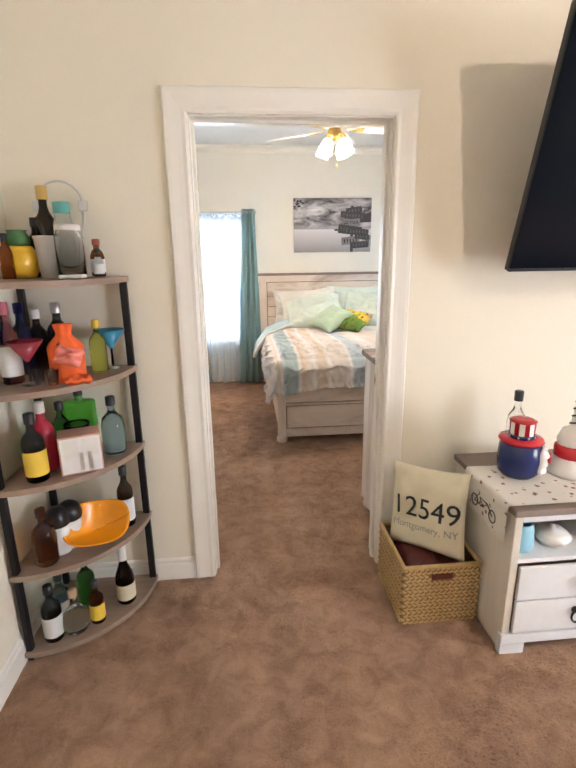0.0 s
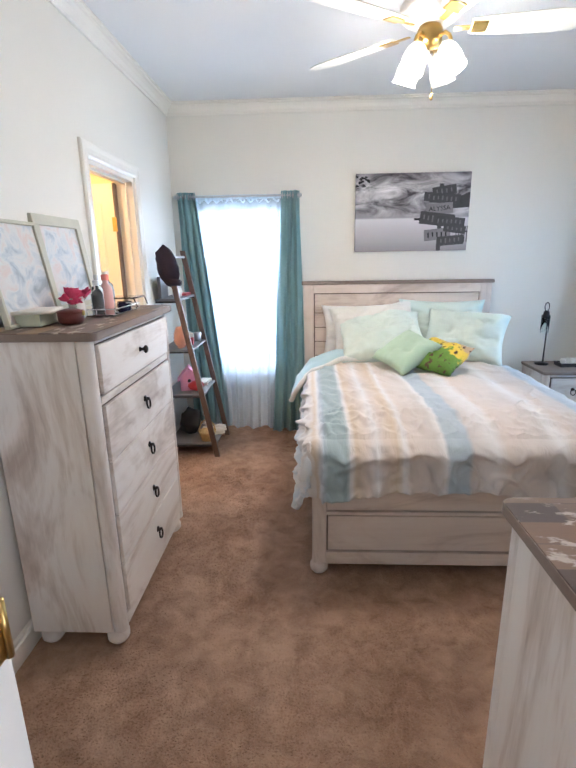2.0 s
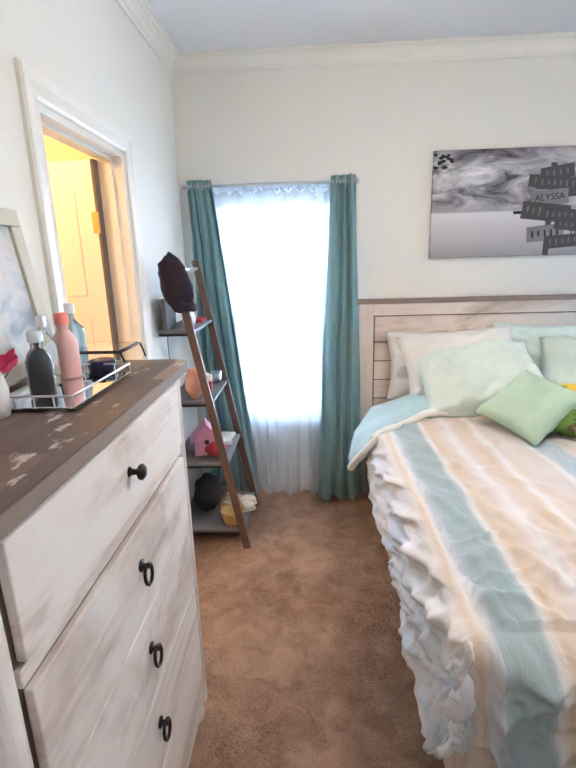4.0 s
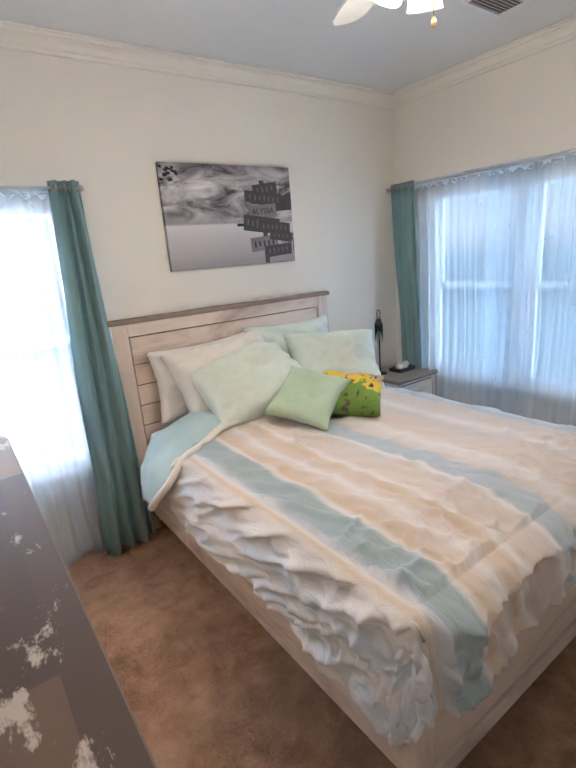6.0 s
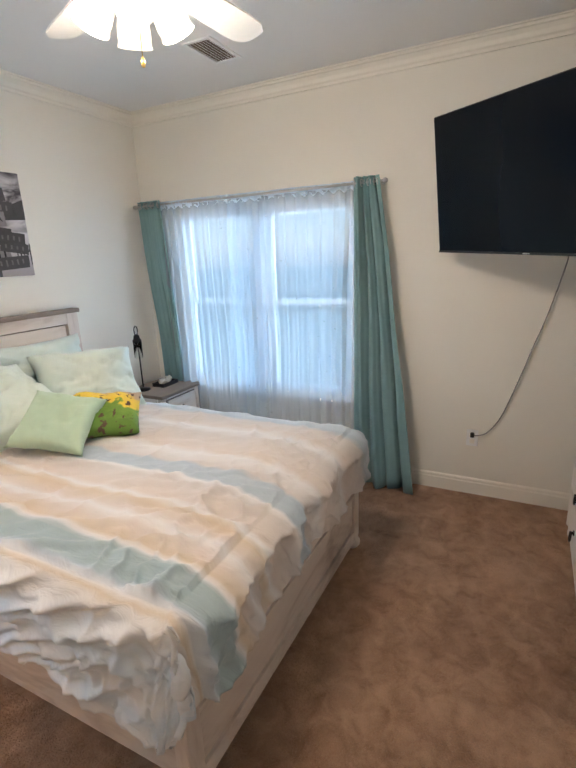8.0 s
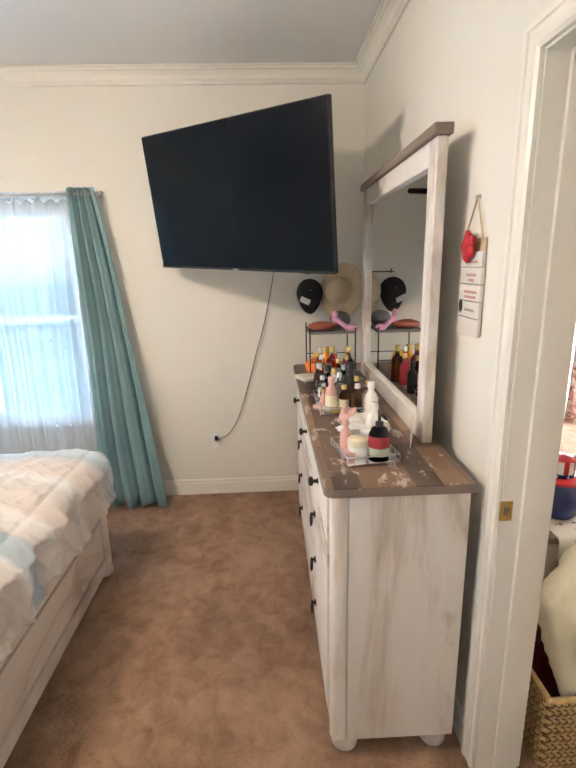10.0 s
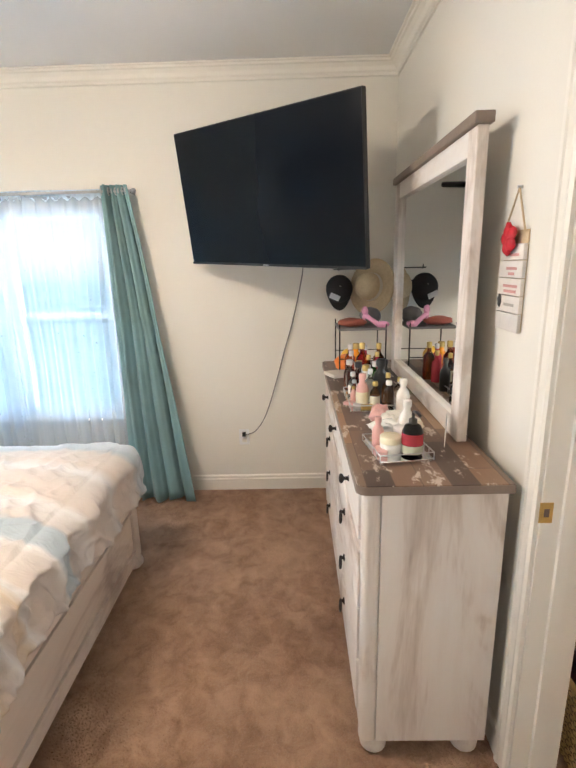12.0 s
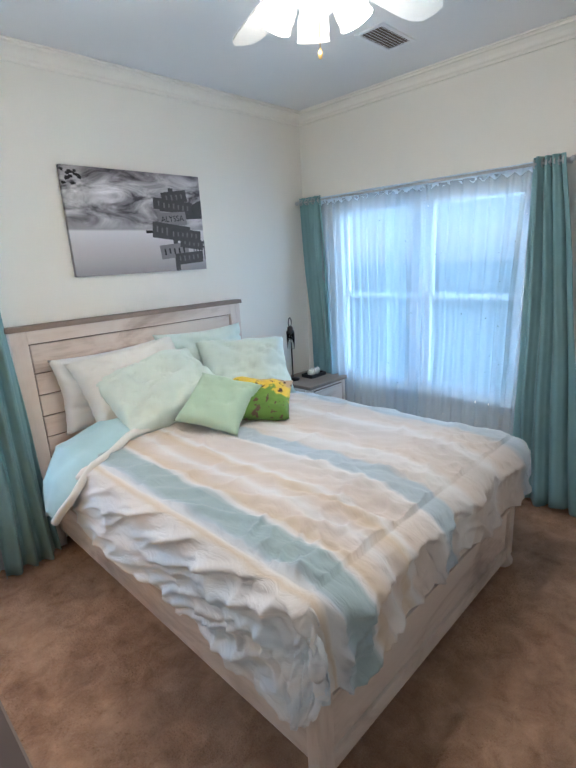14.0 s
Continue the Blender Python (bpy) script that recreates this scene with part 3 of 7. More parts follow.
# ---------------------------------------------------------------- curtains
def drape(w_top, w_bot, h, shift, folds, depth, seed, nu=70, nv=26, gather=0.0):
    """A hanging cloth: x along the rod from 0, falls to z = -h, bulging to -y in soft folds that open downwards."""
    def at(s, t):
        w = w_top + (w_bot - w_top) * t
        x = shift * t + s * w + 0.012 * noise.noise(Vector((s * 5, t * 3, seed)))
        ph = s * folds * 2 * math.pi + 1.3 * noise.noise(Vector((seed, t * 1.6, s * 2))) + 2.2 * noise.noise(Vector((s * 4.5, seed, 3.0)))
        d = depth * (0.75 + 0.5 * t) * (math.sin(ph) + 0.35 * math.sin(2.1 * ph + seed))
        d += 0.03 * noise.noise(Vector((s * 3 + seed, t * 2.5, 1)))
        z = -h * t - (0.012 * math.sin(ph * 0.5 + seed) * t)
        return Vector((x, d - gather * t * t, z))
    return sheet(nu, nv, at)


def rod(length, m, label):
    t = thing("curtain_rod", label, "curtain rod")
    t.matrix_basis = m
    part("pole", tube([(0, 0, 0), (length, 0, 0)], 0.008, 10), "steel", t)
    for x in (0, length):
        part("finial", lathe([(0.0, -0.016), (0.012, -0.012), (0.016, 0), (0.012, 0.012), (0, 0.016)], 12), "steel", t, at=pose(x, 0, 0))
        xb = min(max(x, 0.03), length - 0.03)
        part("bracket", slab(xb - 0.006, xb + 0.006, 0, 0.095, -0.012, 0.004, 0.002), "steel", t)
    return t


def grommet_curtain(m, name_label, group, **kw):
    t = thing("curtain", name_label, "curtain", group=group)
    t.matrix_basis = m
    cl = part("cloth", drape(**kw), "teal", t)
    md = cl.modifiers.new("thick", "SOLIDIFY")
    md.thickness = 0.003
    k = max(3, int(kw["folds"] * 2))
    ring = mesh_of("grommet", tube([(0, 0.021 * math.cos(a * math.pi / 6), 0.021 * math.sin(a * math.pi / 6)) for a in range(12)], 0.0035, 6, closed=True), "steel")
    for i in range(k):
        o = new("grommet", ring)
        o.parent = t
        o.matrix_basis = pose(kw["w_top"] * (i + 0.5) / k, 0, -0.035)
    return t


RZ1, RY1 = 2.025, 8.50
rod(1.03, pose(-0.83, RY1, RZ1), "thin metal curtain rod over the narrow window")
grommet_curtain(pose(-0.815, RY1, RZ1 + 0.035), "teal grommet curtain pulled aside towards the corner", "teal curtains", w_top=0.15, w_bot=0.34, h=1.99, shift=0.02, folds=3.5, depth=0.022, seed=3)
grommet_curtain(pose(0.045, RY1, RZ1 + 0.035), "teal grommet curtain hanging beside the headboard", "teal curtains", w_top=0.15, w_bot=0.30, h=2.03, shift=-0.10, folds=3.5, depth=0.024, seed=7, gather=0.10)
sh = single("sheer_curtain", drape(0.80, 0.62, 1.98, 0.10, 8, 0.012, 11, 150, 20, 0.06), "sheer", "white printed sheer curtain reaching the carpet", "sheer curtain", (-0.72, RY1 + 0.035, RZ1 - 0.02), 0, "sheer curtains")

RZ2, RX2 = 2.05, 2.585
rod(2.06, pose(RX2, 8.585, RZ2, 0, 0, -90), "thin metal curtain rod over the double window")
grommet_curtain(pose(RX2, 8.56, RZ2 + 0.035, 0, 0, -90), "teal grommet curtain behind the nightstand", "teal curtains", w_top=0.24, w_bot=0.22, h=2.03, shift=0.13, folds=3.5, depth=0.022, seed=15)
grommet_curtain(pose(RX2, 6.73, RZ2 + 0.035, 0, 0, -90), "teal grommet curtain trailing on the carpet", "teal curtains", w_top=0.17, w_bot=0.44, h=2.06, shift=0.02, folds=4.0, depth=0.024, seed=21, gather=0.10)
single("sheer_curtain", drape(0.95, 0.90, 1.90, 0.02, 11, 0.022, 31, 200, 20), "sheer_thin", "pale printed sheer curtain over the double window", "sheer curtain", (RX2 + 0.002, 8.33, RZ2 - 0.015), -90, "sheer curtains")
single("sheer_curtain", drape(1.10, 1.02, 1.90, 0.0, 12, 0.022, 37, 200, 20), "sheer_thin", "pale printed sheer curtain over the double window", "sheer curtain", (RX2 + 0.030, 7.74, RZ2 - 0.015), -90, "sheer curtains")


M["header"] = sheer_material("gathered_print_header", 0.10, 0.5)
for ob in [o for o in scene.objects if o.name.startswith("sheer_curtain")]:
    wide = max(v.co.x for v in ob.data.vertices)
    part("header", drape(wide, wide, 0.055, 0.0, wide * 28, 0.006, 63, 160, 4), "header", ob, "gathered printed header on the rod", at=(0, -0.004, 0.035))


# ---------------------------------------------------------------- furniture with the same whitewashed finish
FOOT = [(0.0, 0.0), (0.030, 0.0), (0.044, 0.018), (0.046, 0.04), (0.036, 0.058), (0.028, 0.064), (0.030, 0.075), (0, 0.075)]
foot_mesh = mesh_of("foot", lathe(FOOT, 20), "wash_z")
knob_mesh = mesh_of("knob", lathe([(0.0, 0), (0.012, 0.0), (0.007, 0.006), (0.006, 0.016), (0.016, 0.022), (0.018, 0.028), (0.012, 0.034), (0, 0.036)], 16), "iron")


def put_mesh(name, me, parent, m):
    o = new(name, me)
    o.parent, o.matrix_basis = parent, m
    return o


def ring_bm():
    bm = lathe([(0, 0), (0.014, 0), (0.014, 0.004), (0.006, 0.007), (0.007, 0.02), (0, 0.022)], 14)
    tube([(0.021 * math.sin(a * math.pi / 7), -0.027 - 0.024 * math.cos(a * math.pi / 7) + 0.006, 0.016 + 0.002 * math.cos(a * math.pi / 7)) for a in range(14)], 0.0042, 6, bm, True)
    return bm


ring_mesh = mesh_of("ring_pull", ring_bm(), "iron")


def drawer(parent, x0, x1, z0, z1, handle, hx=None, mat="wash_x"):
    """A lipped drawer front in the plane y = 0 facing -y, with a raised bead and its handle."""
    d = part("drawer", slab(x0, x1, -0.012, 0.004, z0, z1, 0.003), mat, parent)
    hx = (x0 + x1) / 2 if hx is None else hx
    me = knob_mesh if handle == "knob" else ring_mesh
    put_mesh("handle", me, d, pose(hx, -0.012, (z0 + z1) / 2 + (0.0 if handle == "knob" else 0.02), 90, 0, 0))
    return d


def chest_body(t, w, d, z0, z1):
    part("side_panel", slab(0.0006, 0.054, 0.046, d, z0, z1), "wash_z", t)
    part("side_panel", slab(w - 0.054, w - 0.0006, 0.046, d, z0, z1), "wash_z", t)
    for x in (0, w - 0.055):
        part("corner_post", rounded_slab(x, x + 0.055, -0.008, 0.05, z0, z1, 0.024), "wash_z", t)
    part("body", slab(0.055, w - 0.055, 0.014, d - 0.004, z0 + 0.004, z1 - 0.002), "wash_z", t)
    part("bottom_rail", slab(0.055, w - 0.055, -0.002, 0.014, z0, z0 + 0.055, 0.003), "wash_x", t)
    part("top_rail", slab(0.055, w - 0.055, -0.002, 0.014, z1 - 0.02, z1, 0.002), "wash_x", t)
    # board behind the fronts, coloured dark as the shade in the drawer gaps
    part("recess", slab(0.056, w - 0.056, 0.006, 0.0138, z0 + 0.055, z1 - 0.02), "groove", t, "board coloured dark for the shade round the drawers")
    for x in (0.05, w - 0.05):
        for y in (0.045, d - 0.05):
            put_mesh("foot", foot_mesh, t, pose(x, y, 0))


def tall_chest(m):
    t = thing("chest_of_drawers", "tall whitewashed chest of five drawers with dark pulls", "chest of drawers")
    t.matrix_basis = m
    w, d = 0.92, 0.375
    chest_body(t, w, d, 0.075, 1.275)
    part("edge_band", rounded_slab(-0.014, w + 0.014, -0.034, d + 0.004, 1.275, 1.302, 0.03, True), "edge", t, "grey-brown moulded edge")
    part("top", rounded_slab(-0.012, w + 0.012, -0.032, d + 0.002, 1.302, 1.305, 0.03, True), "top", t, "worn brown plank-patterned top")
    drawer(t, 0.062, w - 0.062, 1.068, 1.25, "knob")
    part("rail", slab(0.055, w - 0.055, -0.004, 0.014, 1.03, 1.06, 0.003), "wash_x", t)
    for k in range(4):
        z = 0.135 + k * 0.2225
        drawer(t, 0.062, w - 0.062, z, z + 0.219, "ring")
    return t


tall_chest(pose(-0.488, 5.945, 0, 0, 0, 90))


def dresser(m):
    t = thing("dresser", "wide whitewashed dresser with ring pulls and rustic top", "dresser")
    t.matrix_basis = m
    w, d = 1.66, 0.40
    chest_body(t, w, d, 0.075, 0.972)
    part("edge_band", rounded_slab(-0.02, w + 0.02, -0.028, d + 0.008, 0.972, 0.997, 0.03, True), "edge", t, "grey-brown moulded edge")
    part("top", rounded_slab(-0.018, w + 0.018, -0.026, d + 0.006, 0.997, 1.0, 0.03, True), "top", t, "worn brown plank-patterned top")
    part("post", slab(w / 2 - 0.012, w / 2 + 0.012, -0.003, 0.014, 0.13, 0.745, 0.002), "wash_z", t)
    part("rail", slab(0.055, w - 0.055, -0.004, 0.014, 0.748, 0.772, 0.003), "wash_x", t)
    tw = (w - 0.124) / 3
    for k in range(3):
        drawer(t, 0.062 + k * tw + 0.004, 0.062 + (k + 1) * tw - 0.004, 0.78, 0.945, "knob")
    for c in range(2):
        a = 0.062 + c * (w / 2 - 0.05)
        for r in range(3):
            z = 0.138 + r * 0.2025
            drawer(t, a, a + w / 2 - 0.076, z, z + 0.196, "ring")
    return t


dresser(pose(2.384, 5.365, 0, 0, 0, 180))


def nightstand(m):
    t = thing("nightstand", "small whitewashed nightstand with a grey-brown top", "nightstand")
    t.matrix_basis = m
    w, d = 0.46, 0.40
    chest_body(t, w, d, 0.075, 0.595)
    part("top", slab(-0.012, w + 0.012, -0.02, d + 0.004, 0.595, 0.622, 0.005), "edge", t, "grey-brown wooden top")
    drawer(t, 0.062, w - 0.062, 0.14, 0.345, "ring")
    drawer(t, 0.062, w - 0.062, 0.352, 0.565, "ring")
    return t


nightstand(pose(2.15, 8.135, 0))


bed_foot_mesh = mesh_of("foot", lathe(FOOT, 20), "bed_z")


def bed():
    t = thing("bed", "whitewashed panelled wooden bed frame with bun feet", "bed", (0.30, 6.44, 0))
    w, ln = 1.49, 2.06
    part("headboard_post", slab(-0.078, 0.012, ln, ln + 0.055, 0.0, 1.305, 0.004), "bed_z", t)
    part("headboard_post", slab(w - 0.07, w + 0.02, ln, ln + 0.055, 0.0, 1.305, 0.004), "bed_z", t)
    part("headboard_rail", slab(0.012, w - 0.07, ln + 0.002, ln + 0.053, 1.232, 1.305, 0.003), "bed_x", t)
    part("headboard_cap", slab(-0.092, w + 0.034, ln - 0.012, ln + 0.062, 1.305, 1.333, 0.004), "edge", t, "grey-brown capping board")
    part("headboard_back", slab(0.012, w - 0.07, ln + 0.03, ln + 0.045, 0.2, 1.232), "groove", t, "dark grooves between the planks")
    z = 1.224
    for h in (0.165, 0.125, 0.125, 0.125, 0.125, 0.125):
        part("headboard_plank", slab(0.021, w - 0.079, ln + 0.016, ln + 0.03, z - h + 0.007, z, 0.003), "bed_x", t)
        z -= h
    # footboard
    for x in (-0.02, w - 0.05):
        part("footboard_post", slab(x, x + 0.07, -0.005, 0.05, 0.06, 0.50, 0.006), "bed_z", t)
        put_mesh("foot", bed_foot_mesh, t, pose(x + 0.035, 0.025, 0))
    part("footboard_back", slab(0.05, w - 0.05, 0.018, 0.04, 0.06, 0.55), "groove", t, "dark grooves between the boards")
    part("footboard_rail", slab(0.05, w - 0.05, -0.002, 0.03, 0.055, 0.122, 0.003), "bed_x", t)
    part("footboard_panel", slab(0.058, w - 0.058, 0.006, 0.022, 0.13, 0.318, 0.003), "bed_x", t)
    part("footboard_rail", slab(0.05, w - 0.05, -0.002, 0.03, 0.328, 0.345, 0.002), "bed_x", t)
    part("footboard_board", slab(0.052, w - 0.052, 0.004, 0.024, 0.352, 0.55, 0.003), "bed_x", t)
    for x in (-0.012, w - 0.018):
        part("side_rail", slab(x, x + 0.03, 0.05, ln, 0.115, 0.33, 0.004), "bed_y", t)
    part("slat_base", slab(0.02, w - 0.02, 0.05, ln, 0.24, 0.27), "edge", t)
    for x in (0.35, 1.1):
        put_mesh("foot", bed_foot_mesh, t, pose(x, 1.0, 0) @ Matrix.Diagonal((0.7, 0.7, 3.2, 1)))
    return t


bed()
mat_ = single("mattress", slab(0.315, 1.775, 6.50, 8.49, 0.27, 0.66, 0.05), "white_cloth", "white mattress lying in the bed frame", "mattress")


def duvet():
    """Cloth over the bed: u across (left hang, top, right hang), v from foot hang to the pillows."""
    x0, x1 = 0.322, 1.770
    yf, yh = 6.468, 7.98
    hang_l, hang_r, hang_f = 0.44, 0.40, 0.29
    zt = 0.715
    U = hang_l + (x1 - x0) + hang_r
    V = hang_f + (yh - yf)

    def fold(d, r=0.062):
        """Distance past an edge -> how far out and how far down, round a soft corner."""
        if d <= 0:
            return d, 0.0
        if d < r * math.pi / 2:
            a = d / r
            return r * math.sin(a), r * (1 - math.cos(a))
        return r + 0.10 * (d - r * math.pi / 2), r + (d - r * math.pi / 2)

    def ridge(x, y, seed, width):
        """Sharp crease lines along the zero lines of a noise."""
        return max(0.0, 1 - abs(noise.noise(Vector((x, y, seed)))) / width)

    def at(s, t):
        u, v = s * U, t * V
        lx = (hang_l - u) * (0.84 + 0.05 * math.sin(v * 5.1 + 0.6) + 0.04 * max(0, 1 - v / 0.6))
        rx = u - hang_l - (x1 - x0)
        fy = (hang_f - v) * (0.95 + 0.05 * math.sin(u * 5.0) + 0.22 * max(0, 1 - u / 0.62))
        x, y, z = x0 + u - hang_l, yf + v - hang_f, zt
        n1 = noise.noise(Vector((u * 1.5, v * 1.3, 3.0)))
        n2 = noise.noise(Vector((u * 5.0 + v * 2.2, v * 2.0 - u, 7.0)))
        n3 = noise.noise(Vector((u * 11 + v * 5, v * 9, 2.0)))
        ex = max(lx, rx)
        if ex > 0 and fy > 0:
            # round the corner: the cloth falls along the diagonal and flares into folds
            d = max(ex, fy) * (1 - 0.25 * min(ex, fy) / max(ex, fy))
            o, down = fold(d)
            a = math.atan2(fy, ex)
            o += min(1, d / 0.15) * 0.010 * math.sin(a * 7 + 1.0 + 2 * n1) + 0.03 * math.sin(2 * a) * min(1.0, d / 0.3)
            x = x0 - o * math.cos(a) if lx > 0 else x1 + o * math.cos(a)
            y = yf - o * math.sin(a)
            z -= down
        elif lx > 0:
            o, down = fold(lx)
            x, z = x0 - o, z - down
        elif rx > 0:
            o, down = fold(rx)
            x, z = x1 + o, z - down
        elif fy > 0:
            o, down = fold(fy)
            y, z = yf - o, z - down
        top = 1.0 if (ex <= 0 and fy <= 0) else 0.0
        cx = (u - hang_l) / (x1 - x0)
        cy = (v - hang_f) / (yh - yf)
        puff = 0.05 * max(0, 1 - (2 * cx - 1) ** 4) * max(0, min(1, (cy + 0.02) * 6)) if top else 0.0
        z += puff * (0.85 + 0.5 * n1) + 0.009 * n2 * (1 if top else 0.3) + 0.005 * n3
        # slack folds that rise slantwise from the near hem over the top, and short crumples at the foot
        near = max(0.0, min(1.0, 1.15 - 1.9 * cx)) * max(0.25, min(1.0, 1.25 - 0.9 * cy))
        foot = max(0.0, min(1.0, 1.0 - 2.6 * max(cy, 0)))
        p, q = 0.39 * u - 0.92 * v, 0.92 * u + 0.39 * v
        sway = 0.05 * noise.noise(Vector((p * 1.8, q * 2.0, 5.0)))
        wav = math.sin((q + sway) * 58 + 3.0 * noise.noise(Vector((p * 1.1, q * 3.0, 12.0))))
        crest = max(0.0, wav) ** 1.6 * max(0.0, 0.50 + 1.2 * noise.noise(Vector((p * 2.0, q * 6.0, 14.0))))
        mid = ridge(p * 1.6 + 3, q * 9.0, 23.0, 0.22) ** 1.2
        cru = ridge(u * 6.5 + 2 * n1, v * 5.5, 31.0, 0.24) + 0.6 * ridge(u * 13, v * 11 + n1, 37.0, 0.25)
        far = ridge(u * 1.6 + v * 3.2, v * 1.2 - u * 3.0, 41.0, 0.16) ** 1.5
        calm = 1 - 0.75 * max(0.0, min(1.0, (0.42 - u) / 0.2)) * max(0.0, min(1.0, (0.50 - v) / 0.25))
        h = calm * (0.022 * crest * near + 0.013 * mid * (0.38 + near) + 0.023 * cru * foot * (0.75 + 0.4 * near)) + 0.014 * far
        if top:
            z += h * max(0.35, min(1.0, (cy + 0.15) * 4))
        if lx > 0:
            w = min(1, lx / 0.10)
            x -= w * (1.25 * h + 0.008 * (1 + math.sin(lx * 14 + v * 6 + 3 * n1)))
            y += w * 0.012 * n2
            z += 0.006 * n3 * w
        if rx > 0:
            x += min(1, rx / 0.12) * 0.022 * math.sin(v * 13 + 2 * n1)
        if fy > 0 and ex <= 0:
            y -= min(1, fy / 0.1) * (0.010 + 0.014 * math.sin(u * 15 + 5 * n1) + 0.9 * h)
        return Vector((x, y, z))

    bm = sheet(300, 250, at, lambda s, t: (s, t * V))
    o = single("duvet", bm, "duvet", "crumpled striped duvet in blue, peach and cream over the bed", "duvet")
    md = o.modifiers.new("thick", "SOLIDIFY")
    md.thickness, md.offset = 0.018, -1
    return o


the_duvet = duvet()


def lay(name, bm, mat, label, category, m, group=""):
    o = single(name, bm, mat, label, category, group=group)
    o.matrix_basis = m
    return o


def axes_pose(c, a, b):
    """A pose whose x runs along a and y nearly along b."""
    a = Vector(a).normalized()
    n = a.cross(Vector(b)).normalized()
    b = n.cross(a)
    return Matrix.Translation(c) @ Matrix((a, b, n)).transposed().to_4x4()


def along(points, s):
    f = s * (len(points) - 1)
    i = min(int(f), len(points) - 2)
    return Vector(points[i]).lerp(Vector(points[i + 1]), f - i)


def turnback(s, t):
    """The duvet's head edge folded back over the bed's side, aqua lining outwards."""
    crease = ((0.80, 7.95, 0.79), (0.52, 7.88, 0.785), (0.30, 7.85, 0.71), (0.19, 7.88, 0.58), (0.13, 8.00, 0.43))
    outer = ((0.80, 8.14, 0.80), (0.50, 8.20, 0.80), (0.28, 8.27, 0.70), (0.17, 8.22, 0.56), (0.13, 8.13, 0.41))
    p = along(crease, s).lerp(along(outer, s), t)
    p += Vector((-0.3, 0, 1)) * (0.035 * math.sin(math.pi * t) ** 0.6 + 0.012 * noise.noise(Vector((s * 6, t * 4, 9))))
    return p


tb = part("turned_back_lining", sheet(40, 16, turnback), "aqua", the_duvet, "aqua lining folded back over the bed edge")
tb.modifiers.new("thick", "SOLIDIFY").thickness = 0.025
part("hem", tube([turnback(i / 30, 0.0) + Vector((-0.004, -0.016, 0.004)) for i in range(31)], 0.020, 8), "cream", the_duvet, "rolled cream hem of the duvet")

PG = "pillows against the headboard"
lay("pillow", cushion(0.72, 0.44, 0.21, 1, 30, 0.10, 0.03), "white_cloth", "white pillow standing against the headboard", "pillow", axes_pose((0.74, 8.43, 0.93), (1, 0.0, 0.03), (0, 0.10, 0.95)), PG)
lay("pillow", cushion(0.72, 0.44, 0.21, 2, 30, 0.10, 0.03), "mint", "pale mint pillow standing against the headboard", "pillow", axes_pose((1.38, 8.41, 0.96), (1, 0.0, -0.02), (0, 0.15, 0.95)), PG)
lay("pillow", cushion(0.70, 0.46, 0.23, 3, 30, 0.10, 0.03), "cream", "cream pillow leaning on the one behind it", "pillow", axes_pose((0.80, 8.27, 0.95), (0.70, 0.02, 0.05), (0.05, 0.27, 0.38)), PG)
lay("pillow", cushion(0.62, 0.44, 0.23, 4, 30, 0.10, 0.03), "mint", "pale mint striped pillow slumped towards the nightstand", "pillow", axes_pose((1.47, 8.07, 0.92), (0.55, -0.26, -0.03), (0.0, 0.27, 0.33)), PG)
lay("pillow", cushion(0.66, 0.48, 0.22, 5, 36, 0.10, 0.034), "mint", "mint green pillow with creases lying against the others", "pillow", axes_pose((0.83, 8.06, 0.925), (0.62, -0.03, 0.09), (0.13, 0.40, 0.26)), PG)
lay("cushion", cushion(0.37, 0.37, 0.12, 6, 24, 0.16, 0.014), "sage", "small sage green square cushion tipped on its corner", "cushion", axes_pose((0.955, 7.70, 0.88), (0.284, 0.11, 0.18), (-0.014, 0.34, 0.14)))


def printed_material():
    """Scenic print: green field below, yellow and tan patches above, dark brown marks."""
    m, nt, b = blank("green_scenic_print_cloth", 0.85)
    mp = mapped(nt)
    sep = nt.nodes.new("ShaderNodeSeparateXYZ")
    nt.links.new(mp.outputs[0], sep.inputs[0])
    warp = noise_node(nt, mp, 14.0, 4, 0.6, 0.5)
    high = math_node(nt, "MULTIPLY_ADD", warp.outputs[0], 0.22, math_node(nt, "MULTIPLY_ADD", sep.outputs[0], 0.25, sep.outputs[1]).outputs[0])
    land = ramp(nt, math_node(nt, "MULTIPLY_ADD", high.outputs[0], 2.2, 0.20).outputs[0], [(0.30, (0.10, 0.20, 0.03)), (0.52, (0.17, 0.30, 0.05)), (0.56, (0.78, 0.56, 0.05)), (0.70, (0.72, 0.50, 0.08)), (0.76, (0.50, 0.34, 0.20)), (0.95, (0.42, 0.30, 0.22))])
    dots = noise_node(nt, mp, 26.0, 3, 0.55)
    dr = ramp(nt, dots.outputs[0], [(0.58, (0, 0, 0)), (0.62, (1, 1, 1))])
    out = mix_colors(nt, dr.outputs[0], land.outputs[0], (0.09, 0.05, 0.035))
    nt.links.new(out.outputs[2], b.inputs["Base Color"])
    return m


M["printed"] = printed_material()
lay("cushion", cushion(0.38, 0.30, 0.11, 16, 16, 0.05), "printed", "small green, yellow and brown printed cushion", "cushion", axes_pose((1.16, 7.62, 0.865), (0.2, -0.25, -0.01), (0.21, 0.24, 0.17)))


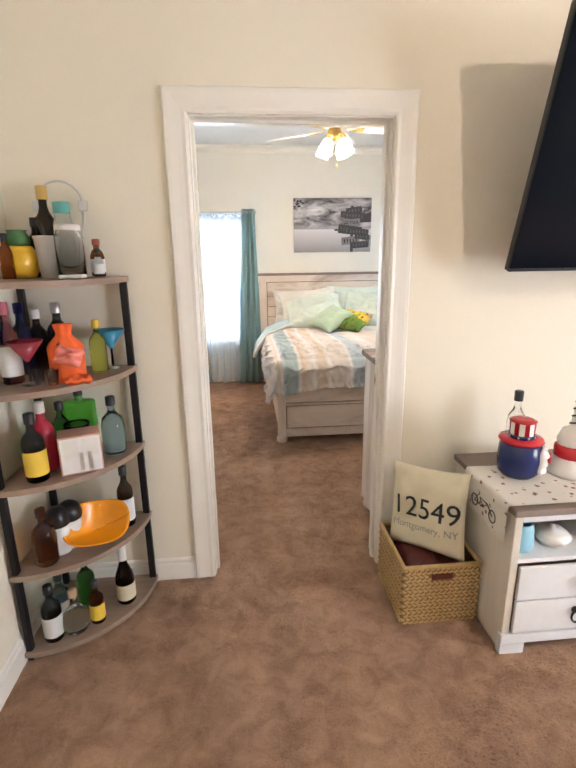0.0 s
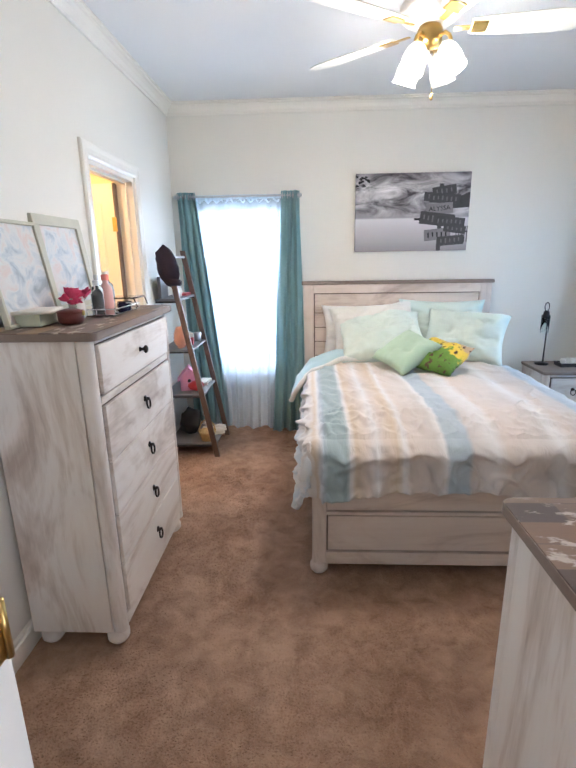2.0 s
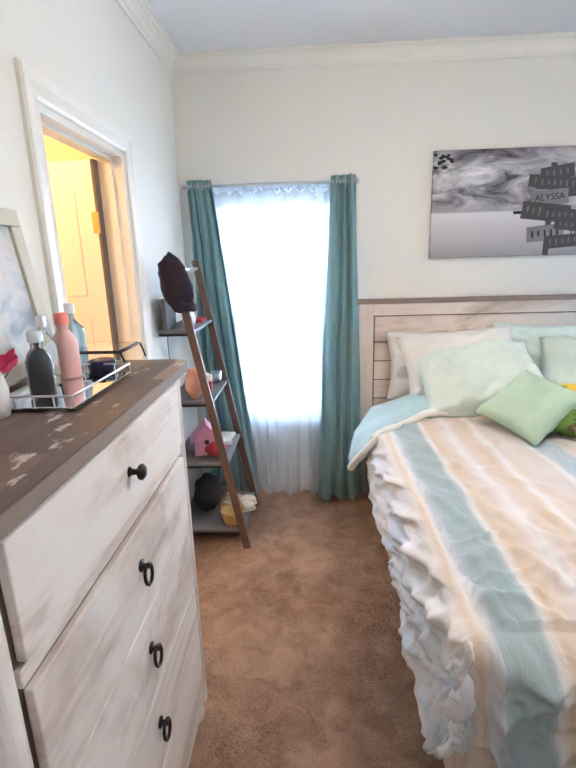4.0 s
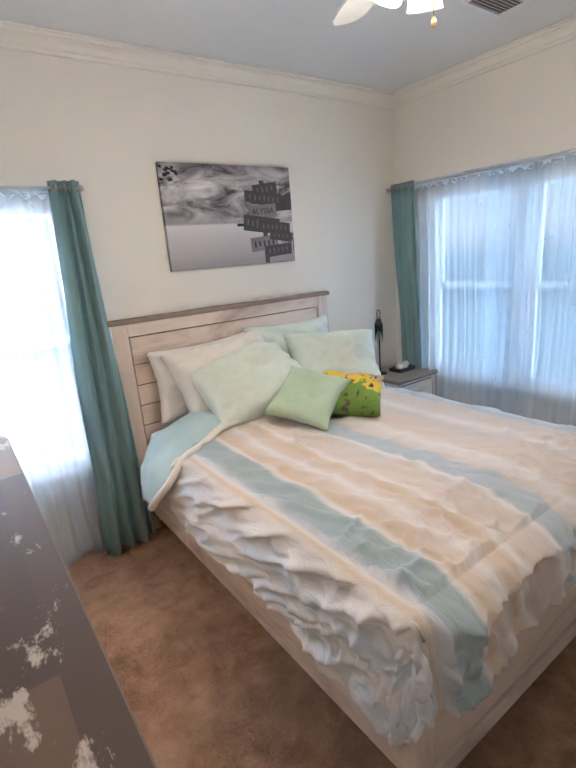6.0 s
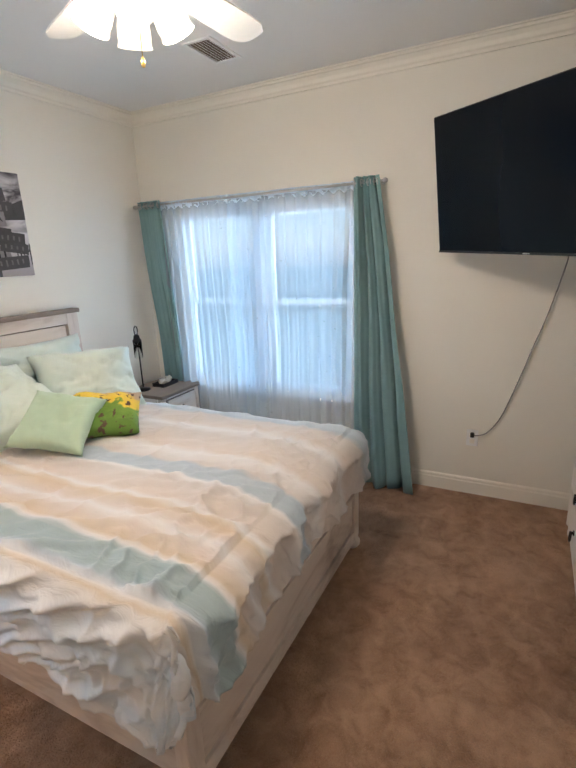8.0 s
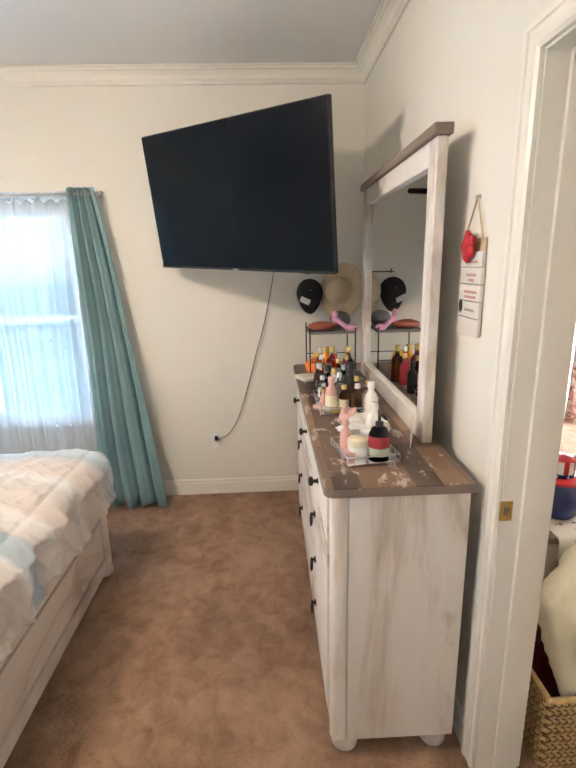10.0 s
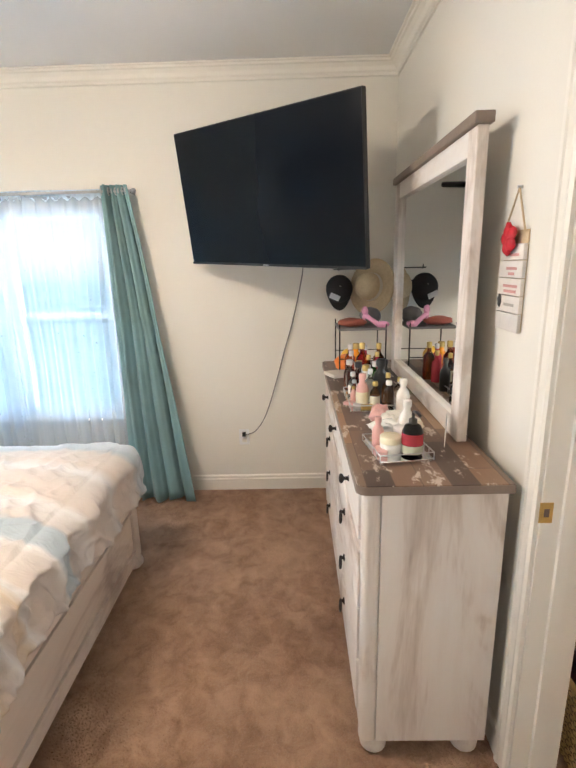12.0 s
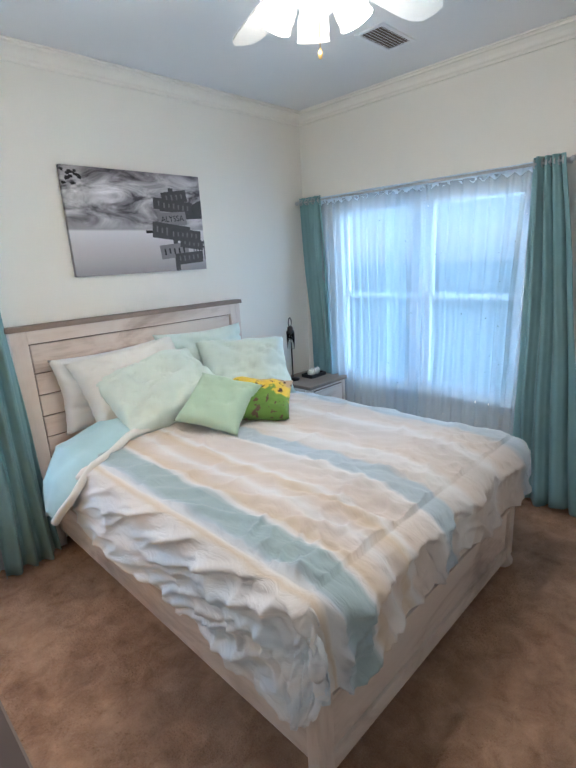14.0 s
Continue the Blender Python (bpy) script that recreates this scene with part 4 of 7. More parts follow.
# ---------------------------------------------------------------- ceiling fan
def ceiling_fan(m, lit=True, turn=0.0, label="white five-blade ceiling fan with lit bell shades"):
    t = thing("ceiling_fan", label, "ceiling fan")
    t.matrix_basis = m
    part("canopy", lathe([(0.0, -0.05), (0.02, -0.05), (0.045, -0.035), (0.062, -0.008), (0.064, 0.0), (0, 0)], 24), "fan_white", t)
    part("downrod", lathe([(0.011, -0.13), (0.011, -0.045)], 12), "fan_white", t)
    part("motor", lathe([(0, -0.245), (0.075, -0.24), (0.118, -0.215), (0.132, -0.19), (0.132, -0.165), (0.118, -0.145), (0.085, -0.128), (0.03, -0.118), (0, -0.118)], 32), "fan_white", t)
    part("switch_housing", lathe([(0, -0.33), (0.035, -0.325), (0.052, -0.30), (0.055, -0.26), (0.045, -0.24), (0, -0.235)], 24), "brass", t, "polished brass light housing")
    bm = bmesh.new()
    pts = [(0.17, -0.045), (0.20, -0.055), (0.52, -0.072), (0.60, -0.068), (0.645, -0.045), (0.655, 0.0), (0.645, 0.045), (0.60, 0.068), (0.52, 0.072), (0.20, 0.055), (0.17, 0.045)]
    lo = [bm.verts.new((x, y, -0.003)) for x, y in pts]
    hi = [bm.verts.new((x, y, 0.003)) for x, y in pts]
    bm.faces.new(lo[::-1])
    bm.faces.new(hi)
    for i in range(len(pts)):
        j = (i + 1) % len(pts)
        bm.faces.new((lo[i], lo[j], hi[j], hi[i]))
    blade = mesh_of("blade", bm, "fan_white")
    ib = bmesh.new()
    box(ib, 0.10, 0.20, -0.014, 0.014, -0.008, -0.003, 0.002)
    box(ib, 0.17, 0.24, -0.035, 0.035, -0.009, -0.004, 0.003)
    iron = mesh_of("blade_iron", ib, "brass")
    for k in range(5):
        a = turn + k * 72
        mb = pose(0, 0, -0.25, 0, 0, a) @ pose(0, 0, 0, -11, 0, 0)
        b = put_mesh("blade", blade, t, mb)
        put_mesh("blade_iron", iron, b, Matrix.Identity(4))
    sh_bm = lathe([(0.020, 0.0), (0.034, -0.010), (0.048, -0.032), (0.058, -0.065), (0.061, -0.095), (0.059, -0.114), (0.064, -0.130), (0.061, -0.131), (0.055, -0.114), (0.057, -0.094), (0.054, -0.066), (0.044, -0.034), (0.030, -0.013), (0.016, -0.003)], 20, close=False)
    shade = mesh_of("shade", sh_bm, "shade" if lit else "vinyl")
    arm = mesh_of("lamp_arm", tube([(0.04, 0, -0.29), (0.075, 0, -0.285), (0.095, 0, -0.30), (0.105, 0, -0.32)], 0.008, 8), "brass")
    for k in range(4):
        a = 45 + k * 90 + turn * 0.3
        put_mesh("lamp_arm", arm, t, pose(0, 0, 0, 0, 0, a))
        put_mesh("shade", shade, t, pose(0, 0, 0, 0, 0, a) @ pose(0.076, 0, -0.328, 0, -25, 0) @ Matrix.Diagonal((0.86, 0.86, 0.92, 1)))
        if lit:
            p = m @ pose(0, 0, 0, 0, 0, a) @ Vector((0.165, 0, -0.425))
            bulb("fan_bulb", p, LAMP_W, (1, 0.87, 0.68), 0.035)
    part("pull_chain", tube([(0.02, 0, -0.33), (0.02, 0, -0.50)], 0.0018, 6), "brass", t)
    part("pull_knob", lathe([(0, -0.03), (0.006, -0.026), (0.008, -0.012), (0.004, 0), (0, 0)], 10), "brass", t, at=(0.02, 0, -0.50))
    return t


ceiling_fan(pose(FAN[0], FAN[1], TOP), True, -4.0)
ceiling_fan(pose(1.75, 2.55, TOP), False, 20.0, "white five-blade ceiling fan in the living room")


def ceiling_vent():
    t = thing("ceiling_vent", "white slotted air vent set in the ceiling", "air vent", (2.03, 7.35, TOP))
    bm = bmesh.new()
    for a, b, c, d in ((-0.16, 0.16, -0.09, -0.07), (-0.16, 0.16, 0.07, 0.09), (-0.16, -0.14, -0.07, 0.07), (0.14, 0.16, -0.07, 0.07)):
        box(bm, a, b, c, d, -0.008, -0.0005)
    part("frame", bm, "vinyl", t)
    part("backing", slab(-0.14, 0.14, -0.07, 0.07, -0.002, -0.0005), "groove", t)
    for i in range(7):
        part("slat", slab(-0.14, 0.14, -0.006, 0.006, -0.001, 0.001), "vinyl", t, at=pose(0, -0.06 + i * 0.02, -0.005, 35, 0, 0))


ceiling_vent()


# ---------------------------------------------------------------- televisions
def television(m, w, h, label):
    t = thing("television", label, "television")
    t.matrix_basis = m
    part("casing", slab(-w / 2, w / 2, 0.006, 0.035, -h / 2, h / 2, 0.004), "black", t)
    part("rear_housing", slab(-w * 0.36, w * 0.36, 0.035, 0.07, -h * 0.42, h * 0.16, 0.012), "black", t)
    part("screen", slab(-w / 2 + 0.006, w / 2 - 0.006, 0.002, 0.006, -h / 2 + 0.012, h / 2 - 0.006), "screen", t, "glossy black glass screen")
    part("bezel", slab(-w / 2, w / 2, 0.0, 0.006, -h / 2, -h / 2 + 0.012, 0.001), "black", t)
    part("logo_plate", slab(-0.02, 0.02, -0.001, 0.001, -h / 2 + 0.003, -h / 2 + 0.009), "steel", t)
    part("wall_plate", slab(-0.12, 0.12, 0.07, 0.085, -0.12, 0.12, 0.004), "iron", t)
    return t


def screen_pose(c, out, lean):
    """Screen centre, the way it faces in plan, and how far its top leans forward."""
    yaw = math.degrees(math.atan2(out[1], out[0])) + 90
    return Matrix.Translation(c) @ pose(0, 0, 0, lean, 0, yaw)


TVC = Vector((2.05, 5.725, 1.938))
tv = television(screen_pose(TVC, (-0.752, 0.66), 8) @ pose(0, 0, 0, 0, 2.2, 0), 1.25, 0.712, "black flat television tilted on a corner wall mount")
arm_bm = tube([(0, 0.085, 0), (0.10, 0.30, 0.0), (0.0, 0.60, 0.0)], 0.016, 8)
part("mount_arm", arm_bm, "iron", tv, "black articulated wall arm")
tv2 = television(screen_pose(Vector((1.80, 4.44, 1.865)), (0, -1), 15.7), 1.44, 0.85, "large black flat television tilted on the living room wall")
part("mount_arm", tube([(0, 0.085, 0), (0, 0.345, -0.09)], 0.02, 8), "iron", tv2, "black tilting wall arm")


def tv_cord():
    t = thing("power_cord", "grey power cord hanging from the television to the outlet", "cable")
    pts, ends = [], [(2.30, 5.56, 1.72), (2.56, 5.50, 1.60), (2.645, 5.52, 1.44), (2.655, 5.575, 1.21), (2.655, 5.63, 1.03), (2.655, 5.69, 0.82), (2.655, 5.77, 0.58), (2.652, 5.845, 0.462), (2.648, 5.90, 0.435), (2.652, 5.935, 0.43)]
    v = [Vector(p) for p in ends]
    for i in range(len(v) - 1):
        a, b, c, d = v[max(i - 1, 0)], v[i], v[i + 1], v[min(i + 2, len(v) - 1)]
        for k in range(6):
            s = k / 6
            pts.append(0.5 * ((2 * b) + (c - a) * s + (2 * a - 5 * b + 4 * c - d) * s * s + (3 * b - a - 3 * c + d) * s ** 3))
    pts.append(v[-1])
    part("cord", tube(pts, 0.004, 6), "cord", t)
    part("plug", slab(2.642, 2.666, 5.922, 5.946, 0.416, 0.446, 0.003), "black", t, "black plug")


M["cord"] = material("grey_cable", (0.22, 0.21, 0.20), 0.5, vary=0.1, scale=20)
tv_cord()


def outlet(m):
    t = thing("wall_outlet", "white double wall outlet low on the wall", "outlet")
    t.matrix_basis = m
    part("plate", slab(-0.036, 0.036, -0.006, 0, -0.058, 0.058, 0.003), "vinyl", t)
    for z in (-0.024, 0.024):
        part("socket", slab(-0.016, 0.016, -0.008, -0.005, z - 0.014, z + 0.014, 0.003), "trim", t)


outlet(pose(E, 5.935, 0.405, 0, 0, -90))


# ---------------------------------------------------------------- canvas print over the bed
def canvas_material():
    m, nt, b = blank("grey_lake_canvas_print", 0.8)
    mp = mapped(nt)
    sep = nt.nodes.new("ShaderNodeSeparateXYZ")
    nt.links.new(mp.outputs[0], sep.inputs[0])
    cl = noise_node(nt, mapped(nt, scale=(2.6, 1, 6.5)), 1.5, 5, 0.6, 0.8)
    h = math_node(nt, "MULTIPLY_ADD", sep.outputs[2], 1 / 0.615, 0.5)
    grad = ramp(nt, h.outputs[0], [(0.0, (0.30, 0.28, 0.28)), (0.30, (0.55, 0.52, 0.53)), (0.42, (0.66, 0.64, 0.65)), (0.44, (0.34, 0.32, 0.33)), (0.60, (0.42, 0.40, 0.41)), (0.80, (0.55, 0.53, 0.54)), (1.0, (0.22, 0.20, 0.21))])
    c2 = ramp(nt, cl.outputs[0], [(0.36, (0.12, 0.11, 0.12)), (0.50, (0.75, 0.75, 0.75)), (0.66, (1.5, 1.5, 1.5))])
    above = ramp(nt, h.outputs[0], [(0.42, (0, 0, 0)), (0.50, (1, 1, 1))])
    mul = nt.nodes.new("ShaderNodeMix")
    mul.data_type, mul.blend_type = "RGBA", "MULTIPLY"
    nt.links.new(above.outputs[0], mul.inputs[0])
    nt.links.new(grad.outputs[0], mul.inputs[6])
    nt.links.new(c2.outputs[0], mul.inputs[7])
    nt.links.new(mul.outputs[2], b.inputs["Base Color"])
    wv = noise_node(nt, mp, 700, 1)
    bump_to(nt, wv.outputs[0], 0.1, 0.001)
    return m


M["canvas"] = canvas_material()
M["sign_grey"] = material("print_dark_grey", (0.06, 0.057, 0.058), 0.8, vary=0.35, scale=14, fine=0.1, fine_scale=90)
M["sign_mid"] = material("print_mid_grey", (0.20, 0.19, 0.195), 0.8, vary=0.3, scale=14, fine=0.1, fine_scale=90)
M["sign_low"] = material("print_low_grey", (0.14, 0.135, 0.135), 0.8, vary=0.4, scale=40)
M["ink"] = material("print_ink", (0.012, 0.012, 0.013), 0.8, vary=0.2, scale=30)


def flat(pts, y0, y1):
    """A thin plate in x, z from an outline."""
    bm = bmesh.new()
    a = [bm.verts.new((x, y0, z)) for x, z in pts]
    b = [bm.verts.new((x, y1, z)) for x, z in pts]
    bm.faces.new(a)
    bm.faces.new(b[::-1])
    for i in range(len(pts)):
        j = (i + 1) % len(pts)
        bm.faces.new((a[i], b[i], b[j], a[j]))
    return bm


def canvas_print():
    w, h = 0.932, 0.613
    t = thing("canvas_print", "black-and-white canvas print of a signpost by a lake", "wall picture", (1.123, N - 0.002, 1.877))
    part("canvas", slab(-w / 2, w / 2, -0.03, 0, -h / 2, h / 2, 0.002), "canvas", t)
    rng = random.Random(5)
    part("post", slab(0.215, 0.25, -0.0306, -0.030, -h / 2, 0.22), "sign_grey", t)
    hill = [(0.20, 0.02), (0.466, 0.035), (0.466, 0.155), (0.38, 0.12), (0.28, 0.075)]
    part("hill", flat(hill, -0.0305, -0.030), "sign_grey", t)
    boards = [(0.10, 0.120, 0.20, 0.07, -3, "sign_grey"), (0.20, 0.165, 0.23, 0.075, 8, "sign_grey"), (0.21, 0.105, 0.30, 0.075, -4, "sign_grey"), (0.16, 0.028, 0.255, 0.085, 4, "sign_mid"), (0.14, -0.055, 0.34, 0.10, -7, "sign_grey"),
              (0.27, -0.075, 0.30, 0.075, -6, "sign_grey"), (0.15, -0.175, 0.26, 0.09, 5, "sign_mid"), (0.33, -0.135, 0.22, 0.06, -8, "sign_grey"), (0.29, -0.225, 0.26, 0.075, 4, "sign_grey")]
    for k, (x, z, bw, bh, a, mt) in enumerate(boards):
        x, bw, d = 0.10 + 0.78 * x, bw * 0.84, 0.031 + 0.0006 * k
        s = part("sign_board", slab(-bw / 2, bw / 2, -d, -d + 0.0004, -bh / 2, bh / 2), mt, t, at=pose(x, 0, z, 0, -a, 0))
        if k == 3:
            lettering("ALYSSA", bh * 0.62, "ink", s, pose(0, -d - 0.0003, 0, 90, 0, 0), 0.0002)
        else:
            n = int(bw / 0.035)
            for i in range(1, n):
                x0 = -bw / 2 + bw * i / n
                part("letter_bar", slab(x0 - 0.007, x0 + 0.004, -d - 0.0004, -d, -bh * rng.uniform(0.12, 0.26), bh * rng.uniform(0.18, 0.26)), "ink" if mt == "sign_mid" else "sign_low", s)
    part("sign_finger", slab(0.02, 0.09, -0.0306, -0.030, -0.062, -0.044), "ink", t)
    rail = part("railing", slab(0.36, 0.466, -0.0306, -0.030, -0.16, -0.15), "ink", t)
    for i in range(5):
        part("railing_post", slab(0.37 + i * 0.022, 0.377 + i * 0.022, -0.0308, -0.030, -0.24, -0.11), "ink", t)
    for i in range(14):
        a, b2 = rng.uniform(-0.46, -0.36), rng.uniform(0.20, 0.29)
        part("leaf_cluster", flat([(a + 0.016 * math.cos(q) * rng.uniform(0.5, 1.3), b2 + 0.010 * math.sin(q) * rng.uniform(0.5, 1.3)) for q in (0, 1.1, 2.2, 3.1, 4.2, 5.3)], -0.0306, -0.030), "ink", t)


canvas_print()


# ---------------------------------------------------------------- mirror on the dresser
def dresser_mirror():
    x0, x1, z0, z1 = 1.012, 2.12, 1.003, 1.972
    t = thing("dresser_mirror", "large whitewashed framed mirror standing on the dresser", "mirror", (0, 4.985, 0))
    f = 0.075
    part("stile", slab(x0, x0 + f, 0, 0.035, z0, z1, 0.004), "wash_z", t)
    part("stile", slab(x1 - f, x1, 0, 0.035, z0, z1, 0.004), "wash_z", t)
    part("rail", slab(x0 + f, x1 - f, 0.001, 0.034, z1 - f, z1, 0.003), "wash_x", t)
    part("rail", slab(x0 + f, x1 - f, 0.001, 0.034, z0, z0 + f, 0.003), "wash_x", t)
    part("cap", slab(x0 - 0.018, x1 + 0.018, -0.008, 0.05, z1, z1 + 0.032, 0.004), "edge", t, "grey-brown capping board")
    part("glass", slab(x0 + f, x1 - f, 0.010, 0.016, z0 + f, z1 - f), "mirror", t, "silvered mirror glass")


dresser_mirror()


# ---------------------------------------------------------------- living room: corner shelf and its bottles
def plain(key, base, rough=0.5, metal=0.0, vary=0.12, scale=18, **kw):
    M[key] = material(key + "_surface", base, rough, metal, vary=vary, scale=scale, **kw)


def tint_glass(key, color):
    M[key] = glass_material(key + "_glass", color, 0.03)


for key, c in (("g_clear", (0.93, 0.96, 0.95)), ("g_amber", (0.35, 0.13, 0.03)), ("g_dark", (0.035, 0.022, 0.016)), ("g_rose", (0.50, 0.16, 0.14)), ("g_cobalt", (0.03, 0.07, 0.45)), ("g_lime", (0.62, 0.68, 0.15)), ("g_green", (0.10, 0.55, 0.12)), ("g_blue", (0.45, 0.60, 0.70))):
    tint_glass(key, c)
plain("g_red", (0.46, 0.02, 0.05), 0.25)
plain("g_lime_bright", (0.10, 0.48, 0.05), 0.2)
plain("l_white", (0.74, 0.73, 0.70))
plain("l_cream", (0.72, 0.66, 0.48))
plain("l_yellow", (0.80, 0.55, 0.06))
plain("gold", (0.55, 0.40, 0.14), 0.35, 0.8)
plain("rust", (0.30, 0.08, 0.05))
plain("rose_foil", (0.45, 0.12, 0.16), 0.4)
plain("cork", (0.45, 0.32, 0.20), 0.9)
plain("teal_plastic", (0.10, 0.36, 0.32))
plain("pineapple", (0.80, 0.48, 0.03), 0.35, vary=0.25, scale=30)
plain("leaf_green", (0.05, 0.16, 0.05), 0.5, vary=0.3)
plain("stone_white", (0.70, 0.68, 0.62), 0.7)
plain("orange_cloth", (0.85, 0.14, 0.03), 0.8, vary=0.3)
plain("coral", (0.85, 0.26, 0.20), 0.7)
plain("orange_glass", (0.90, 0.34, 0.01), 0.25)
plain("sea_blue", (0.02, 0.22, 0.36), 0.35)
plain("ruby", (0.30, 0.03, 0.05), 0.2)
plain("carton_red", (0.55, 0.32, 0.24), 0.7)
plain("shelf_wood", (0.30, 0.215, 0.155), 0.55, vary=0.3, scale=5, fine=0.1, fine_scale=50, stretch=(1, 9, 9), bump=0.1)
plain("black_metal", (0.02, 0.018, 0.018), 0.45, 0.6)


def corner_shelf():
    t = thing("corner_shelf", "five-tier quarter-round corner shelf with black posts", "corner shelf", (W + 0.012, SO - 0.018, 0))
    r = 0.44
    for z in (0.022, 0.367, 0.717, 1.067, 1.437):
        bm = bmesh.new()
        pts = [(0, 0)] + [(r * math.cos(-a * math.pi / 40), r * math.sin(-a * math.pi / 40)) for a in range(21)]
        lo = [bm.verts.new((x, y, z)) for x, y in pts]
        hi = [bm.verts.new((x, y, z + 0.022)) for x, y in pts]
        bm.faces.new(lo)
        bm.faces.new(hi[::-1])
        for i in range(len(pts)):
            j = (i + 1) % len(pts)
            bm.faces.new((lo[i], hi[i], hi[j], lo[j]))
        bmesh.ops.bevel(bm, geom=[e for e in bm.edges], offset=0.003, segments=1, affect="EDGES")
        part("shelf_board", bm, "shelf_wood", t, "brown wood-grain board")
    for x, y, a, b in ((r - 0.035, -0.028, 0.028, 0.022), (0.005, -r + 0.012, 0.022, 0.028), (0.004, -0.03, 0.025, 0.025)):
        zs = (0.0, 0.367, 0.717, 1.067, 1.437)
        for z0, z1 in zip(zs, zs[1:]):
            part("post", slab(x, x + a, y, y + b, z0 + (0.022 if z0 else 0.0) + (0.022 if not z0 else 0.0), z1, 0.002), "black_metal", t)
        part("foot", slab(x, x + a, y, y + b, 0, 0.022, 0.002), "black_metal", t)


corner_shelf()

SHAPES = {
    "wine": [(0, 0), (0.035, 0), (0.038, 0.006), (0.038, 0.17), (0.034, 0.195), (0.018, 0.222), (0.014, 0.24), (0.014, 0.295), (0.0155, 0.296), (0.0155, 0.305), (0, 0.305)],
    "liquor": [(0, 0), (0.036, 0), (0.040, 0.006), (0.040, 0.14), (0.036, 0.165), (0.017, 0.19), (0.0145, 0.20), (0.0145, 0.245), (0.016, 0.246), (0.016, 0.255), (0, 0.255)],
    "beer": [(0, 0), (0.028, 0), (0.030, 0.005), (0.030, 0.11), (0.025, 0.135), (0.013, 0.165), (0.012, 0.20), (0.014, 0.206), (0, 0.206)],
    "flagon": [(0, 0), (0.038, 0), (0.045, 0.01), (0.047, 0.12), (0.040, 0.155), (0.018, 0.178), (0.014, 0.19), (0.014, 0.235), (0.018, 0.24), (0, 0.242)],
    "round": [(0, 0), (0.035, 0), (0.050, 0.02), (0.055, 0.05), (0.048, 0.085), (0.025, 0.115), (0.014, 0.13), (0.013, 0.185), (0.016, 0.19), (0, 0.192)],
    "mini": [(0, 0), (0.021, 0), (0.023, 0.004), (0.023, 0.065), (0.018, 0.08), (0.010, 0.09), (0.010, 0.115), (0.012, 0.118), (0, 0.118)],
    "carafe": [(0, 0), (0.035, 0), (0.038, 0.006), (0.038, 0.19), (0.030, 0.215), (0.026, 0.235), (0.026, 0.27), (0.028, 0.272), (0, 0.272)],
    "champagne": [(0, 0), (0.038, 0), (0.043, 0.008), (0.043, 0.12), (0.038, 0.15), (0.022, 0.19), (0.015, 0.22), (0.015, 0.28), (0.018, 0.283), (0.018, 0.30), (0, 0.305)],
}
BOTTLE_CACHE = {}


def bottle(kind, at, s, glass, lab, cap, label, group="bottles on the corner shelf"):
    """Turned glass body, paper label, cap or foil over the neck."""
    t = thing("bottle", label, "bottle", at, random.uniform(0, 360), group)
    prof = SHAPES[kind]
    key = (kind, glass, lab, cap)
    if key not in BOTTLE_CACHE:
        hi = prof[-1][1]
        rmax = max(r for r, _ in prof)
        zb = [z for r, z in prof if r > rmax * 0.97]
        body = mesh_of("glass_body", lathe(prof, 22), glass)
        lb = None
        if lab:
            a, b = min(zb) + (max(zb) - min(zb)) * 0.15, min(zb) + (max(zb) - min(zb)) * 0.85
            lb = mesh_of("paper_label", lathe([(rmax + 0.0006, a), (rmax + 0.0006, b)], 22, close=False), lab)
        neck = [r for r, z in prof if z > hi * 0.72 and r > 0]
        rn = max(neck) + 0.0012
        cp = mesh_of("cap", lathe([(rn, hi * (0.72 if kind == "champagne" else 0.86)), (rn, hi + 0.001), (rn * 0.8, hi + 0.004), (0, hi + 0.004)], 16, close=False), cap)
        BOTTLE_CACHE[key] = (body, lb, cp)
    body, lb, cp = BOTTLE_CACHE[key]
    sc = Matrix.Diagonal((s, s, s, 1))
    put_mesh("glass_body", body, t, sc)
    if lb:
        put_mesh("paper_label", lb, t, sc)
    put_mesh("cap", cp, t, sc)
    return t


bottle("beer", (-0.808, 4.559, 1.462), 0.75, "g_amber", None, "black", "small brown glass bottle on the corner shelf")
bottle("liquor", (-0.752, 4.699, 1.462), 0.85, "g_dark", 'l_cream', "black", "dark liquor bottle with a cream label")
bottle("wine", (-0.712, 4.705, 1.462), 1.08, "g_dark", None, "gold", "wine bottle with gold foil behind the carafe")
bottle("carafe", (-0.645, 4.700, 1.462), 1.0, "g_clear", None, "teal_plastic", "tall clear glass carafe with a stopper")
bottle("mini", (-0.530, 4.690, 1.462), 1.15, "g_amber", 'l_white', "rust", "small amber bottle with a rust cap")
bottle("mini", (-0.515, 4.640, 1.462), 0.85, "g_clear", 'l_white', "black", "small clear sample bottle with white label")
bottle("wine", (-0.818, 4.488, 1.092), 0.95, "g_rose", 'l_white', "rose_foil", "rose wine bottle with a white label")
bottle("wine", (-0.835, 4.640, 1.092), 0.9, "g_cobalt", None, "g_cobalt", "cobalt blue bottle at the back of the shelf")
bottle("liquor", (-0.80, 4.700, 1.092), 0.95, "g_dark", None, "l_white", "dark bottle with a white cap")
bottle("liquor", (-0.715, 4.690, 1.092), 1.05, "g_dark", None, "steel", "dark bottle with a metal pourer")
